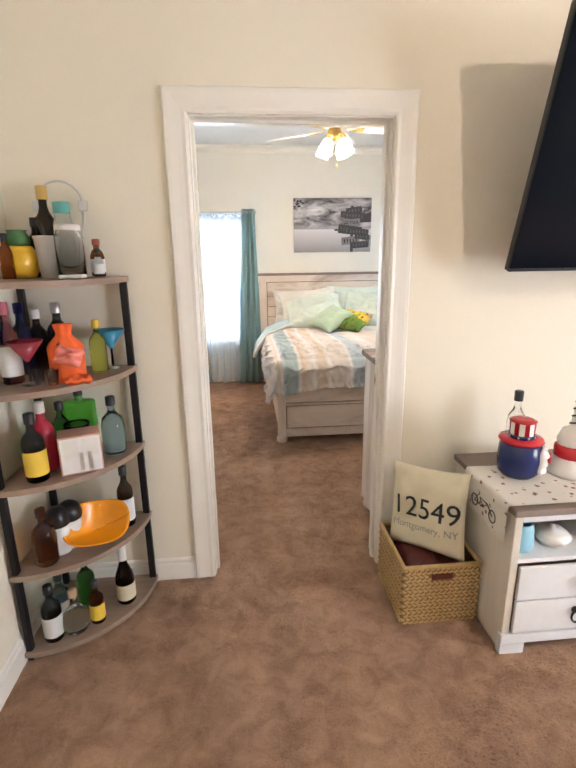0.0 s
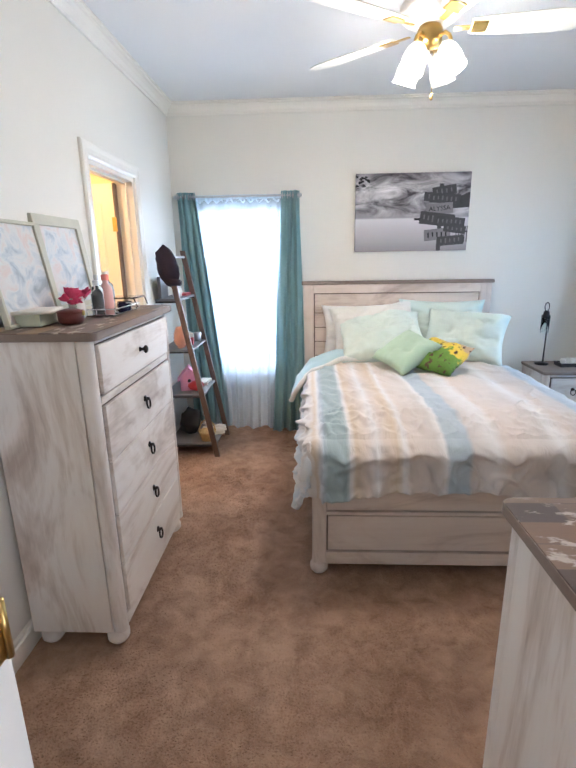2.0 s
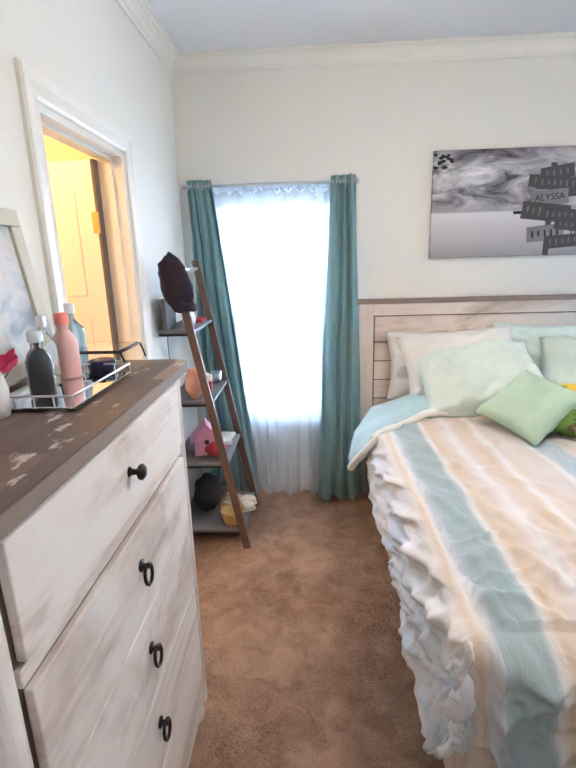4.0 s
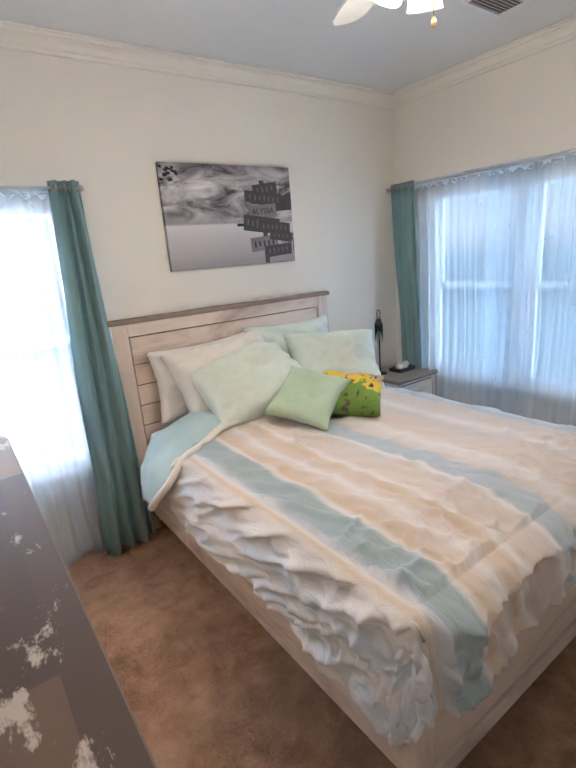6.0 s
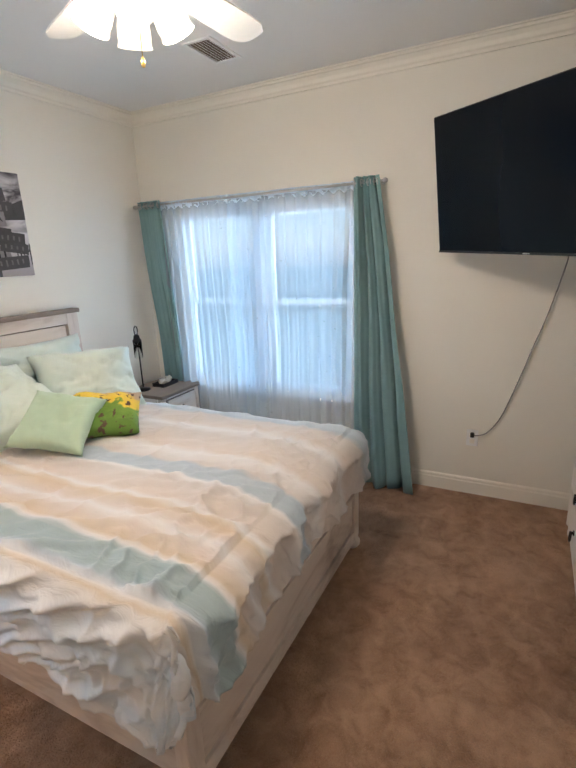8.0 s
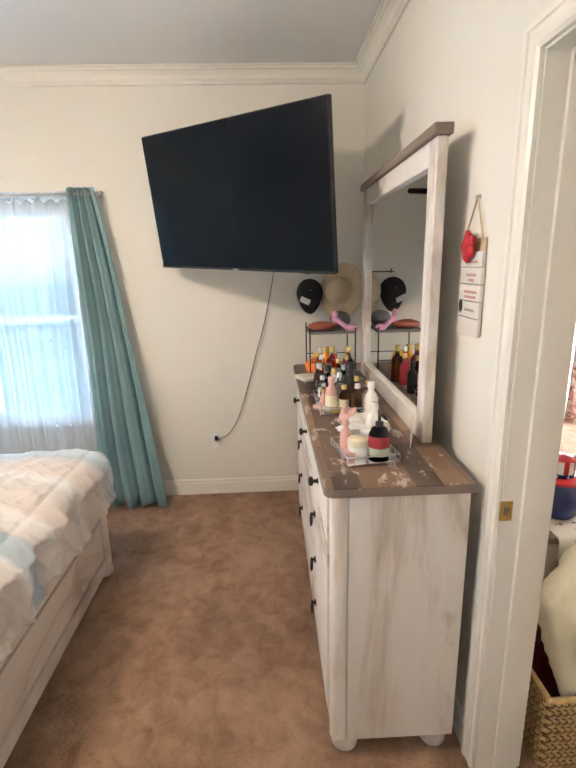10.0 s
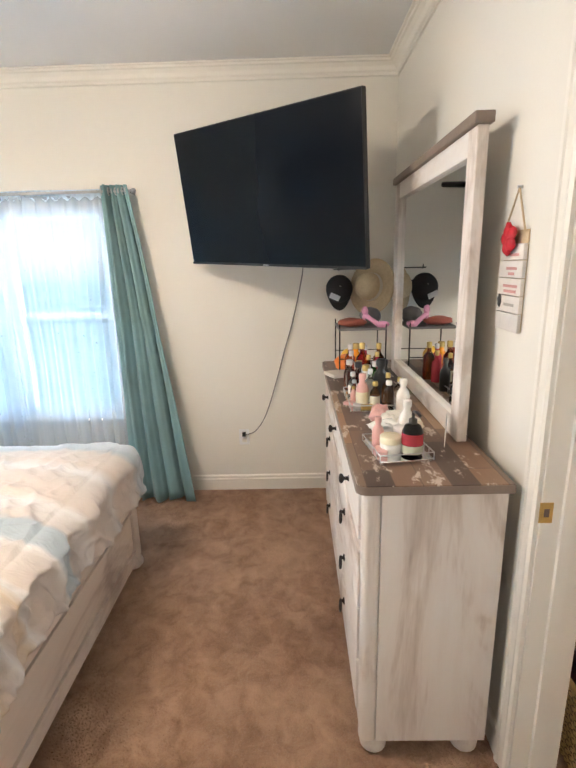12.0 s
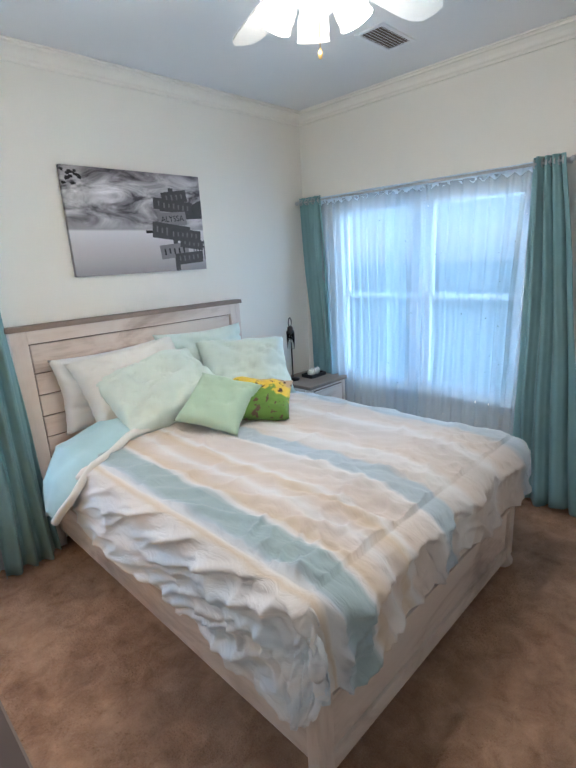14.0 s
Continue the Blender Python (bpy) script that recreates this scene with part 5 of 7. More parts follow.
bottle("liquor", (-0.551, 4.632, 1.092), 0.8, "g_lime", None, "l_yellow", "yellow-green liqueur bottle with yellow cap")
bottle("liquor", (-0.749, 4.400, 0.742), 1.0, "g_dark", 'l_yellow', "black", "dark brown liqueur bottle with a yellow label")
bottle("liquor", (-0.749, 4.491, 0.742), 1.05, "g_red", 'g_red', "l_white", "bright red bottle with a white cap")
bottle("liquor", (-0.730, 4.620, 0.742), 0.9, "g_green", None, "black", "green glass bottle behind the carton")
bottle("flagon", (-0.527, 4.626, 0.742), 1.0, "g_blue", 'l_cream', "black", "pale blue clear bottle with a round label")
bottle("flagon", (-0.763, 4.396, 0.392), 0.95, "g_amber", None, "g_amber", "amber glass bottle with a rounded shoulder")
bottle("mini", (-0.608, 4.594, 0.392), 1.1, "g_clear", 'l_white', "l_white", "small clear bottle with white label and cap")
bottle("wine", (-0.516, 4.646, 0.392), 0.9, "g_dark", 'l_white', "black", "dark wine bottle with a white label")
bottle("liquor", (-0.781, 4.390, 0.047), 0.95, "g_dark", 'l_white', "black", "black wine bottle with a white label")
bottle("round", (-0.703, 4.420, 0.047), 1.0, "g_clear", None, "cork", "round clear bottle half full of brown liqueur")
bottle("liquor", (-0.780, 4.483, 0.047), 0.9, "g_blue", 'l_white', "black", "blue and white labelled bottle at the back")
bottle("liquor", (-0.702, 4.569, 0.047), 0.95, "g_green", None, "black", "green glass bottle at the back of the shelf")
bottle("liquor", (-0.631, 4.467, 0.047), 0.75, "g_amber", 'l_yellow', "black", "amber liquor bottle with a yellow label")
bottle("champagne", (-0.540, 4.581, 0.047), 0.95, "g_dark", 'l_cream', "l_white", "champagne bottle with white foil neck")

pj = thing("pineapple_jar", "yellow pineapple-shaped ceramic jar with a green lid", "jar", (-0.795, 4.639, 1.462))
part("jar", lathe([(0, 0), (0.045, 0), (0.058, 0.02), (0.062, 0.06), (0.055, 0.10), (0.042, 0.115), (0, 0.117)], 24), "pineapple", pj)
part("lid", lathe([(0.035, 0.117), (0.042, 0.125), (0.040, 0.15), (0.030, 0.165), (0.036, 0.172), (0, 0.165)], 16, close=False), "leaf_green", pj, "dark green leafy lid")
single("bucket", lathe([(0, 0), (0.031, 0), (0.041, 0.14), (0.044, 0.142), (0.044, 0.15), (0.039, 0.15), (0.029, 0.008), (0, 0.008)], 24), "stone_white", "off-white stoneware ice bucket on the corner shelf", "bucket", (-0.690, 4.626, 1.462))


def wire_handle():
    t = thing("wire_bottle_rack", "arched metal wire rack standing behind the bottles", "wine rack", (W + 0.225, SO - 0.035, 1.462))
    part("arch", tube([(0.085 * math.cos(a), 0, 0.27 + 0.085 * math.sin(a)) for a in [i * math.pi / 14 for i in range(15)]] , 0.004, 6), "steel", t)
    for x in (-0.085, 0.085):
        part("leg", tube([(x, 0, 0.27), (x * 0.8, 0, 0.14), (x * 0.6, 0, 0.0)], 0.004, 6), "steel", t)
        part("clip", slab(x - 0.018, x + 0.018, -0.006, 0.006, 0.245, 0.285, 0.004), "steel", t)


wire_handle()
gj = thing("glass_jar", "large clear glass jar with a pale lid on the corner shelf", "jar", (-0.598, 4.597, 1.462))
part("jar", lathe([(0, 0), (0.046, 0), (0.050, 0.006), (0.050, 0.145), (0.042, 0.158), (0.042, 0.172), (0.039, 0.172), (0.039, 0.156), (0.046, 0.142), (0.046, 0.01), (0, 0.008)], 26), "g_clear", gj)
part("lid", lathe([(0.044, 0.166), (0.044, 0.184), (0.038, 0.188), (0, 0.188)], 24, close=False), "stone_white", gj, "off-white lid")
lj = thing("liquor_jug", "bright green square liquor jug at the back of the shelf", "bottle", (-0.675, 4.695, 0.742))
part("glass_body", slab(-0.062, 0.062, -0.032, 0.032, 0, 0.215, 0.014), "g_lime_bright", lj)
part("neck", lathe([(0.016, 0.212), (0.015, 0.245), (0, 0.245)], 16, close=False), "g_lime_bright", lj)
part("cap", lathe([(0.018, 0.235), (0.018, 0.262), (0, 0.264)], 16, close=False), "black", lj)
single("small_tray", slab(-0.04, 0.04, -0.03, 0.03, 0, 0.012, 0.003), "l_white", "small white tray lying on the corner shelf", "tray", (-0.575, 4.526, 1.462))


def stem_glass(at, key, label, h=0.15):
    t = thing("martini_glass", label, "glass", at)
    part("base", lathe([(0, 0), (0.03, 0), (0.03, 0.003), (0.005, 0.008), (0.004, h * 0.55), (0, h * 0.55)], 20), "g_clear", t, "clear glass stem and foot")
    part("bowl", lathe([(0.004, h * 0.55), (0.058, h), (0.060, h), (0.006, h * 0.53)], 24, close=False), key, t)


stem_glass((-0.742, 4.448, 1.092), "ruby", "deep red martini glass with a clear stem", 0.16)
stem_glass((-0.513, 4.679, 1.092), "sea_blue", "sea-blue martini glass with a clear stem", 0.16)
for p in ((-0.717, 4.458, 1.092), (-0.663, 4.444, 1.092)):
    single("shot_glass", lathe([(0, 0), (0.017, 0), (0.022, 0.055), (0.0205, 0.055), (0.015, 0.008), (0, 0.008)], 18), "g_clear", "small clear shot glass", "glass", p, 0, "shot glasses")


def gift_bag(at):
    t = thing("gift_bag", "bright orange drawstring gift bag with a coral bow", "gift bag", at)

    def f(s, u):
        a = 2 * math.pi * s
        r = 0.055 * (1 - 0.62 * max(0, u - 0.62) / 0.2 if u < 0.82 else 0.38 + 0.9 * (u - 0.82)) * (1 + 0.10 * math.sin(7 * a) * u)
        return Vector((r * 1.15 * math.cos(a), r * 0.8 * math.sin(a), 0.21 * u))
    part("sack", sheet(42, 20, f), "orange_cloth", t)
    part("bow", cushion(0.10, 0.07, 0.05, 4, 10), "coral", t, "coral pink bow", at=pose(0.03, -0.055, 0.10, 70, 15, 0))
    part("tail", cushion(0.10, 0.05, 0.02, 8, 8), "orange_cloth", t, at=pose(0.05, -0.05, 0.015, 10, 0, 20))


gift_bag((-0.628, 4.501, 1.092))
cn = thing("candle_jar", "clear glass jar holding a cream candle", "candle", (-0.655, 4.585, 0.742))
part("jar", lathe([(0, 0), (0.05, 0), (0.054, 0.006), (0.054, 0.12), (0.046, 0.135), (0.05, 0.15), (0.048, 0.15), (0.044, 0.134), (0.051, 0.118), (0.051, 0.01), (0, 0.008)], 24), "g_clear", cn)
part("wax", lathe([(0, 0.012), (0.049, 0.012), (0.049, 0.09), (0, 0.09)], 20), "l_cream", cn, "cream wax")


def carton(at):
    t = thing("glassware_carton", "white and red printed carton of stemware", "box", at, 20)
    part("box", slab(-0.075, 0.075, -0.05, 0.05, 0, 0.15, 0.002), "carton_red", t)
    part("front_print", slab(-0.07, 0.07, -0.0515, -0.0505, 0.006, 0.144), "l_white", t)
    for x in (-0.035, 0.035):
        part("picture_panel", slab(x - 0.026, x + 0.026, -0.0526, -0.0518, 0.07, 0.135), "stone_white", t)
    for x in (0.0, 0.03):
        part("print_bar", slab(x - 0.007, x + 0.007, -0.0530, -0.0518, 0.015, 0.085), "steel", t)


carton((-0.615, 4.482, 0.742))
for dx in (0.0, 0.045):
    jr = thing("spirit_jar", "squat dark jar with a white label and domed lid", "jar", tuple(Vector((-0.740, 4.473, 0.392)) + Vector((dx * 0.7, dx, 0))), 0, "squat dark jars")
    part("jar", lathe([(0, 0), (0.042, 0), (0.046, 0.01), (0.046, 0.13), (0, 0.13)], 24), "l_white", jr)
    part("lid", lathe([(0.047, 0.12), (0.050, 0.14), (0.040, 0.175), (0.02, 0.19), (0, 0.192)], 24, close=False), "black", jr, "glossy black domed lid")


def wavy_bowl(at):
    def f(s, u):
        a = 2 * math.pi * s
        r = 0.0015 + 0.1035 * u
        return Vector((r * 1.25 * math.cos(a), r * math.sin(a), 0.004 + 0.07 * u ** 1.5 + 0.022 * math.sin(3 * a + 0.5) * u ** 2))
    o = single("ruffled_bowl", sheet(48, 12, f), "orange_glass", "bright orange ruffled glass bowl tilted on the shelf", "bowl")
    o.matrix_basis = Matrix.Translation(Vector(at) + Vector((0, 0, 0.045))) @ pose(0, 0, 0, 38, 0, 25)
    o.modifiers.new("thick", "SOLIDIFY").thickness = 0.004


wavy_bowl((-0.617, 4.536, 0.392))


# ---------------------------------------------------------------- living room: basket, cushion, small cabinet
plain("rattan", (0.56, 0.38, 0.16), 0.7, vary=0.35, scale=40, fine=0.2, fine_scale=200)
plain("rattan_dark", (0.24, 0.15, 0.07), 0.8, vary=0.3, scale=40)
plain("canvas_cream", (0.72, 0.66, 0.48), 0.9, vary=0.1, scale=9, fine=0.06, fine_scale=600, bump=0.1)
plain("dark_red", (0.10, 0.015, 0.012), 0.3)
plain("letter_black", (0.03, 0.03, 0.03), 0.7)
plain("letter_grey", (0.36, 0.34, 0.30), 0.8)


def woven_basket():
    w, d, h = 0.34, 0.355, 0.275
    t = thing("storage_basket", "rectangular woven rattan basket with a slot handle", "basket", (0.815, 4.525, 0))
    rng = random.Random(2)
    part("lining", slab(-w / 2 + 0.016, w / 2 - 0.016, -d / 2 + 0.016, d / 2 - 0.016, 0.004, 0.02), "rattan_dark", t)
    for nm, a, b in (("front", 0, w), ("back", 180, w), ("side", 90, d), ("side", -90, d)):
        off = (d if nm in ("front", "back") else w) / 2
        bm = bmesh.new()
        box(bm, -b / 2 + 0.004, b / 2 - 0.004, -off + 0.006, -off + 0.014, 0, h - 0.004)
        panel = part(nm + "_panel", bm, "rattan_dark", t, at=pose(0, 0, 0, 0, 0, a))
        # herringbone strands
        sm = bmesh.new()
        n, rows = int(b / 0.022), int(h / 0.0165)
        for r in range(rows):
            for c in range(n + 1):
                x, z = -b / 2 + (c + 0.5 * (r % 2)) * b / n, (r + 0.5) * h / rows
                if abs(x) > b / 2 - 0.006:
                    continue
                if nm == "front" and abs(x) < 0.05 and h - 0.065 < z < h - 0.03:
                    continue
                ang = 26 if r % 2 else -26
                q = pose(x, -off + 0.003, z, 0, ang + rng.uniform(-6, 6), 0)
                L2, k = 0.0165, 0.0062
                vs = [sm.verts.new(q @ Vector(p)) for p in ((-L2, 0.005, 0), (-L2 * 0.4, -0.003, -k), (L2 * 0.4, -0.003, -k), (L2, 0.005, 0), (L2 * 0.4, -0.003, k), (-L2 * 0.4, -0.003, k))]
                sm.faces.new((vs[0], vs[1], vs[5]))
                sm.faces.new((vs[1], vs[2], vs[4], vs[5]))
                sm.faces.new((vs[2], vs[3], vs[4]))
        tagged(part("weave", sm, "rattan", panel), kind="stuff")
        part("rim", tube([(-b / 2, -off + 0.008, h), (b / 2, -off + 0.008, h)], 0.009, 8), "rattan", panel)
        if nm == "front":
            part("handle_slot", slab(-0.045, 0.045, -off - 0.001, -off + 0.005, h - 0.062, h - 0.032, 0.004), "dark_red", panel, "dark handle slot")
    return t


woven_basket()
lay("dark_leather_bag", cushion(0.28, 0.26, 0.16, 12), "dark_red", "glossy dark red leather bag lying in the basket", "bag", pose(0.82, 4.50, 0.17, 12, 0, 0))


def lettered_cushion():
    c, a, b = Vector((0.815, 4.545, 0.43)), Vector((0.235, -0.25, 0.035)), Vector((0.05, 0.07, 0.35))
    t = thing("cushion", "cream canvas cushion printed with black numbers, leaning in the basket", "cushion")
    t.matrix_basis = axes_pose(c, a, b)
    part("cover", cushion(0.36, 0.38, 0.10, 9, 18, 0.06, 0.015), "canvas_cream", t)
    for txt, size, mt, y in (("12549", 0.125, "letter_black", 0.005), ("Montgomery, NY", 0.042, "letter_grey", -0.075)):
        o = lettering(txt, size, mt, t, pose(0.01, y, 0, 0, 0, 0), 0.0005)
        for v in o.data.vertices:
            u, w2 = (v.co.x + 0.01) / 0.18, (v.co.y + y) / 0.19
            e = max(0.0, (1 - u ** 4) * (1 - w2 ** 4)) ** 0.45
            v.co.z += 0.050 * e + 0.007 + 0.015 * e * noise.noise(Vector((u * 1.7 + 9, w2 * 1.7, 11.0)))


lettered_cushion()
plain("cab_white", (0.74, 0.74, 0.73), 0.5, vary=0.06, scale=4, fine=0.04, fine_scale=40)
plain("cab_side", (0.66, 0.61, 0.52), 0.55, vary=0.12, scale=4, fine=0.05, fine_scale=60, stretch=(8, 8, 1))


def small_cabinet():
    t = thing("side_cabinet", "small white side cabinet with an open shelf and two drawers", "cabinet", (0.99, 4.17, 0))
    w, d, h = 0.56, 0.50, 0.605
    for x in (0, w - 0.03):
        part("side_panel", slab(x, x + 0.03, 0.0, d, 0.0, h, 0.003), "cab_side", t)
    part("back_panel", slab(0.03, w - 0.03, d - 0.012, d - 0.002, 0.05, h), "cab_white", t)
    part("shelf", slab(0.03, w - 0.03, 0.01, d - 0.012, 0.395, 0.412), "cab_white", t)
    part("top", slab(-0.012, w + 0.012, -0.015, d + 0.005, h, h + 0.026, 0.004), "edge", t, "grey-brown wooden top")
    part("rail", slab(0.03, w - 0.03, 0.0, 0.018, 0.575, h, 0.002), "cab_white", t)
    bs = bmesh.new()
    box(bs, -0.008, w + 0.008, -0.012, 0.02, 0.045, 0.085, 0.004)
    box(bs, -0.008, 0.09, -0.012, 0.02, 0.0, 0.045)
    box(bs, w - 0.09, w + 0.008, -0.012, 0.02, 0.0, 0.045)
    part("plinth", bs, "cab_white", t)
    for z in (0.095, 0.245):
        drawer(t, 0.036, w - 0.036, z, z + 0.143, "ring", mat="cab_white")
    return t


small_cabinet()


def runner_material():
    m, nt, b = blank("bicycle_print_runner", 0.9)
    mp = mapped(nt)
    v = nt.nodes.new("ShaderNodeTexVoronoi")
    v.inputs["Scale"].default_value = 26.0
    nt.links.new(mp.outputs[0], v.inputs["Vector"])
    n = noise_node(nt, mp, 70, 3)
    d = math_node(nt, "MULTIPLY_ADD", n.outputs[0], 0.45, v.outputs[0])
    r = ramp(nt, d.outputs[0], [(0.36, (0.22, 0.12, 0.09)), (0.43, (0.52, 0.36, 0.29)), (0.48, (0.72, 0.68, 0.60))])
    nt.links.new(r.outputs[0], b.inputs["Base Color"])
    return m


M["runner"] = runner_material()


def table_runner():
    t = thing("table_runner", "cream cloth runner printed with bicycles over the cabinet", "table runner")
    x0, y0, y1, zt = 0.968, 4.185, 4.52, 0.634

    def f(s, u):
        L = s * 0.60
        y = y0 + (y1 - y0) * u
        if L < 0.15:
            return Vector((x0 - 0.006 - 0.006 * math.sin(u * 9), y, zt + 0.003 - (0.15 - L)))
        return Vector((x0 + L - 0.15, y, zt + 0.004 + 0.002 * noise.noise(Vector((L * 9, u * 5, 1)))))
    part("cloth", sheet(40, 20, f), "runner", t)
    for cy in (4.27, 4.41):
        bike = part("bicycle_print", tube([(x0 - 0.012, cy + 0.024 * math.cos(a * math.pi / 8), 0.545 + 0.024 * math.sin(a * math.pi / 8)) for a in range(16)], 0.0025, 5, closed=True), "letter_black", t, "black bicycle outline")
        if cy < 4.3:
            part("bicycle_frame", tube([(x0 - 0.012, 4.27, 0.545), (x0 - 0.012, 4.31, 0.575), (x0 - 0.012, 4.37, 0.575), (x0 - 0.012, 4.345, 0.545), (x0 - 0.012, 4.31, 0.575)], 0.0022, 5), "letter_black", t)
            part("bicycle_frame", tube([(x0 - 0.012, 4.345, 0.545), (x0 - 0.012, 4.41, 0.545), (x0 - 0.012, 4.375, 0.59), (x0 - 0.012, 4.39, 0.598)], 0.0022, 5), "letter_black", t)


table_runner()
plain("jar_blue", (0.012, 0.022, 0.10), 0.2, vary=0.1)
plain("jar_red", (0.52, 0.02, 0.03), 0.2)
plain("jar_white", (0.78, 0.75, 0.70), 0.25)
plain("cup_blue", (0.30, 0.58, 0.70), 0.3)
plain("clock_face", (0.70, 0.66, 0.58), 0.6)


def hat_jar():
    t = thing("cookie_jar", "blue ceramic cookie jar with a red striped top hat lid", "cookie jar", (1.14, 4.43, 0.64))
    t.matrix_basis = t.matrix_basis @ Matrix.Diagonal((0.82, 0.82, 0.92, 1))
    part("jar", lathe([(0, 0), (0.075, 0), (0.096, 0.02), (0.103, 0.08), (0.098, 0.145), (0.085, 0.165), (0, 0.165)], 30), "jar_blue", t)
    part("face_panel", cushion(0.10, 0.12, 0.05, 3, 10), "jar_white", t, "white bearded front", at=pose(0.085, -0.055, 0.085, 90, 0, 55))
    part("cheek", lathe([(0, 0), (0.022, 0.006), (0.024, 0.014), (0, 0.024)], 14), "jar_red", t, at=pose(0.115, -0.05, 0.09, 90, 0, 60))
    part("brim", lathe([(0.06, 0.158), (0.100, 0.16), (0.106, 0.168), (0.100, 0.177), (0.06, 0.18)], 30), "jar_red", t, "red glazed hat brim")
    part("band", lathe([(0.060, 0.178), (0.060, 0.196)], 24), "jar_blue", t, "blue band with white stars")
    me = mesh_of("stripe", sheet(3, 2, lambda s, u: Vector((0.0615 * math.cos(s * 0.42), 0.0615 * math.sin(s * 0.42), 0.197 + 0.055 * u))), "jar_white")
    part("crown", lathe([(0.058, 0.194), (0.060, 0.25), (0.064, 0.256), (0.045, 0.264), (0, 0.266)], 24), "jar_red", t, "red crown with white stripes")
    star = mesh_of("star", lathe([(0, 0), (0.006, 0.001), (0.0, 0.002)], 5), "jar_white")
    for k in range(8):
        a = k * math.pi / 4
        put_mesh("stripe", me, t, pose(0, 0, 0, 0, 0, k * 45))
        put_mesh("star", star, t, pose(0.0605 * math.cos(a), 0.0605 * math.sin(a), 0.187, 90, 0, 90 + k * 45))


hat_jar()


def unicorn_figure():
    bm = lathe([(0, 0), (0.085, 0), (0.09, 0.02), (0.07, 0.06), (0.05, 0.09), (0.055, 0.12), (0.06, 0.15), (0.045, 0.19), (0.02, 0.205), (0.012, 0.26), (0.004, 0.33), (0, 0.335)], 22)
    t = thing("ceramic_figure", "white glazed horned figurine with black spiral and red scarf", "figurine", (1.36, 4.42, 0.636))
    part("body", bm, "jar_white", t)
    part("scarf", lathe([(0.052, 0.07), (0.066, 0.08), (0.066, 0.12), (0.056, 0.13)], 22, close=False), "jar_red", t, "red glazed scarf")
    part("spiral", tube([((0.020 - 0.00033 * i) * math.cos(i * 0.6), (0.020 - 0.00033 * i) * math.sin(i * 0.6), 0.205 + 0.003 * i) for i in range(40)], 0.0045, 6), "letter_black", t, "black spiral on the horn")


unicorn_figure()
bottle("wine", (1.235, 4.63, 0.631), 1.0, "g_clear", None, "black", "slim clear bottle standing behind the cookie jar", "bottles on the cabinet")
single("cup", lathe([(0, 0), (0.045, 0), (0.052, 0.02), (0.046, 0.09), (0.040, 0.11), (0.037, 0.11), (0.042, 0.088), (0.046, 0.02), (0, 0.012)], 24), "cup_blue", "pale blue ceramic pot on the open shelf", "cup", (1.075, 4.26, 0.412))
single("lidded_dish", lathe([(0, 0), (0.05, 0), (0.07, 0.03), (0.072, 0.034), (0.05, 0.055), (0.012, 0.062), (0.012, 0.075), (0, 0.078)], 24), "jar_white", "white lidded dish on the open shelf", "dish", (1.22, 4.28, 0.412))


# ---------------------------------------------------------------- living room: far side seen through the doorway
def french_doors():
    t = tagged(new("door_french"), "white glazed patio doors with small panes", "", "", "structure")
    t.matrix_basis = pose(LE, FD[1], 0, 0, 0, -90)
    w = FD[1] - FD[0]
    part("frame", slab(0, w, 0.02, 0.12, 2.01, 2.05), "trim", t)
    lw = w / 2
    for k in range(2):
        x = k * lw
        for a, b, c, d in ((0.004, 0.11, 0.035, 2.008), (lw - 0.11, lw - 0.004, 0.035, 2.008), (0.11, lw - 0.11, 0.035, 0.24), (0.11, lw - 0.11, 1.90, 2.008)):
            part("door_rail", slab(x + a, x + b, 0.03, 0.075, c, d, 0.003), "trim", t)
        p = part("pane", slab(x + 0.11, x + lw - 0.11, 0.05, 0.055, 0.24, 1.90), "pane", t)
        p.visible_shadow = False
        for i in (1, 2):
            xx = x + 0.11 + (lw - 0.22) * i / 3
            part("muntin", slab(xx - 0.009, xx + 0.009, 0.042, 0.062, 0.24, 1.90), "trim", t)
        for i in range(1, 5):
            zz = 0.24 + 1.66 * i / 5
            part("muntin", slab(x + 0.11, x + lw - 0.11, 0.044, 0.06, zz - 0.009, zz + 0.009), "trim", t)


french_doors()


def floral_material():
    m, nt, b = blank("red_floral_curtain_cloth", 0.85)
    n = noise_node(nt, mapped(nt), 9.0, 3, 0.5, 1.0)
    r = ramp(nt, n.outputs[0], [(0.46, (0.74, 0.70, 0.66)), (0.52, (0.60, 0.36, 0.32)), (0.60, (0.38, 0.12, 0.10)), (0.66, (0.62, 0.55, 0.50))])
    nt.links.new(r.outputs[0], b.inputs["Base Color"])
    return m


M["floral"] = floral_material()
fc = single("curtain", drape(0.26, 0.30, 2.18, 0.0, 4, 0.03, 51), "floral", "white curtain with dark red floral print by the patio doors", "curtain", (LE - 0.09, 2.58, 2.19), -90)
rd = rod(2.3, pose(LE - 0.09, 3.2, 2.2, 0, 0, -90), "black curtain rod over the patio doors")
for o in rd.children:
    o.data.materials.clear()
    o.data.materials.append(M["iron"])
plain("ottoman_navy", (0.02, 0.028, 0.06), 0.8, vary=0.2)


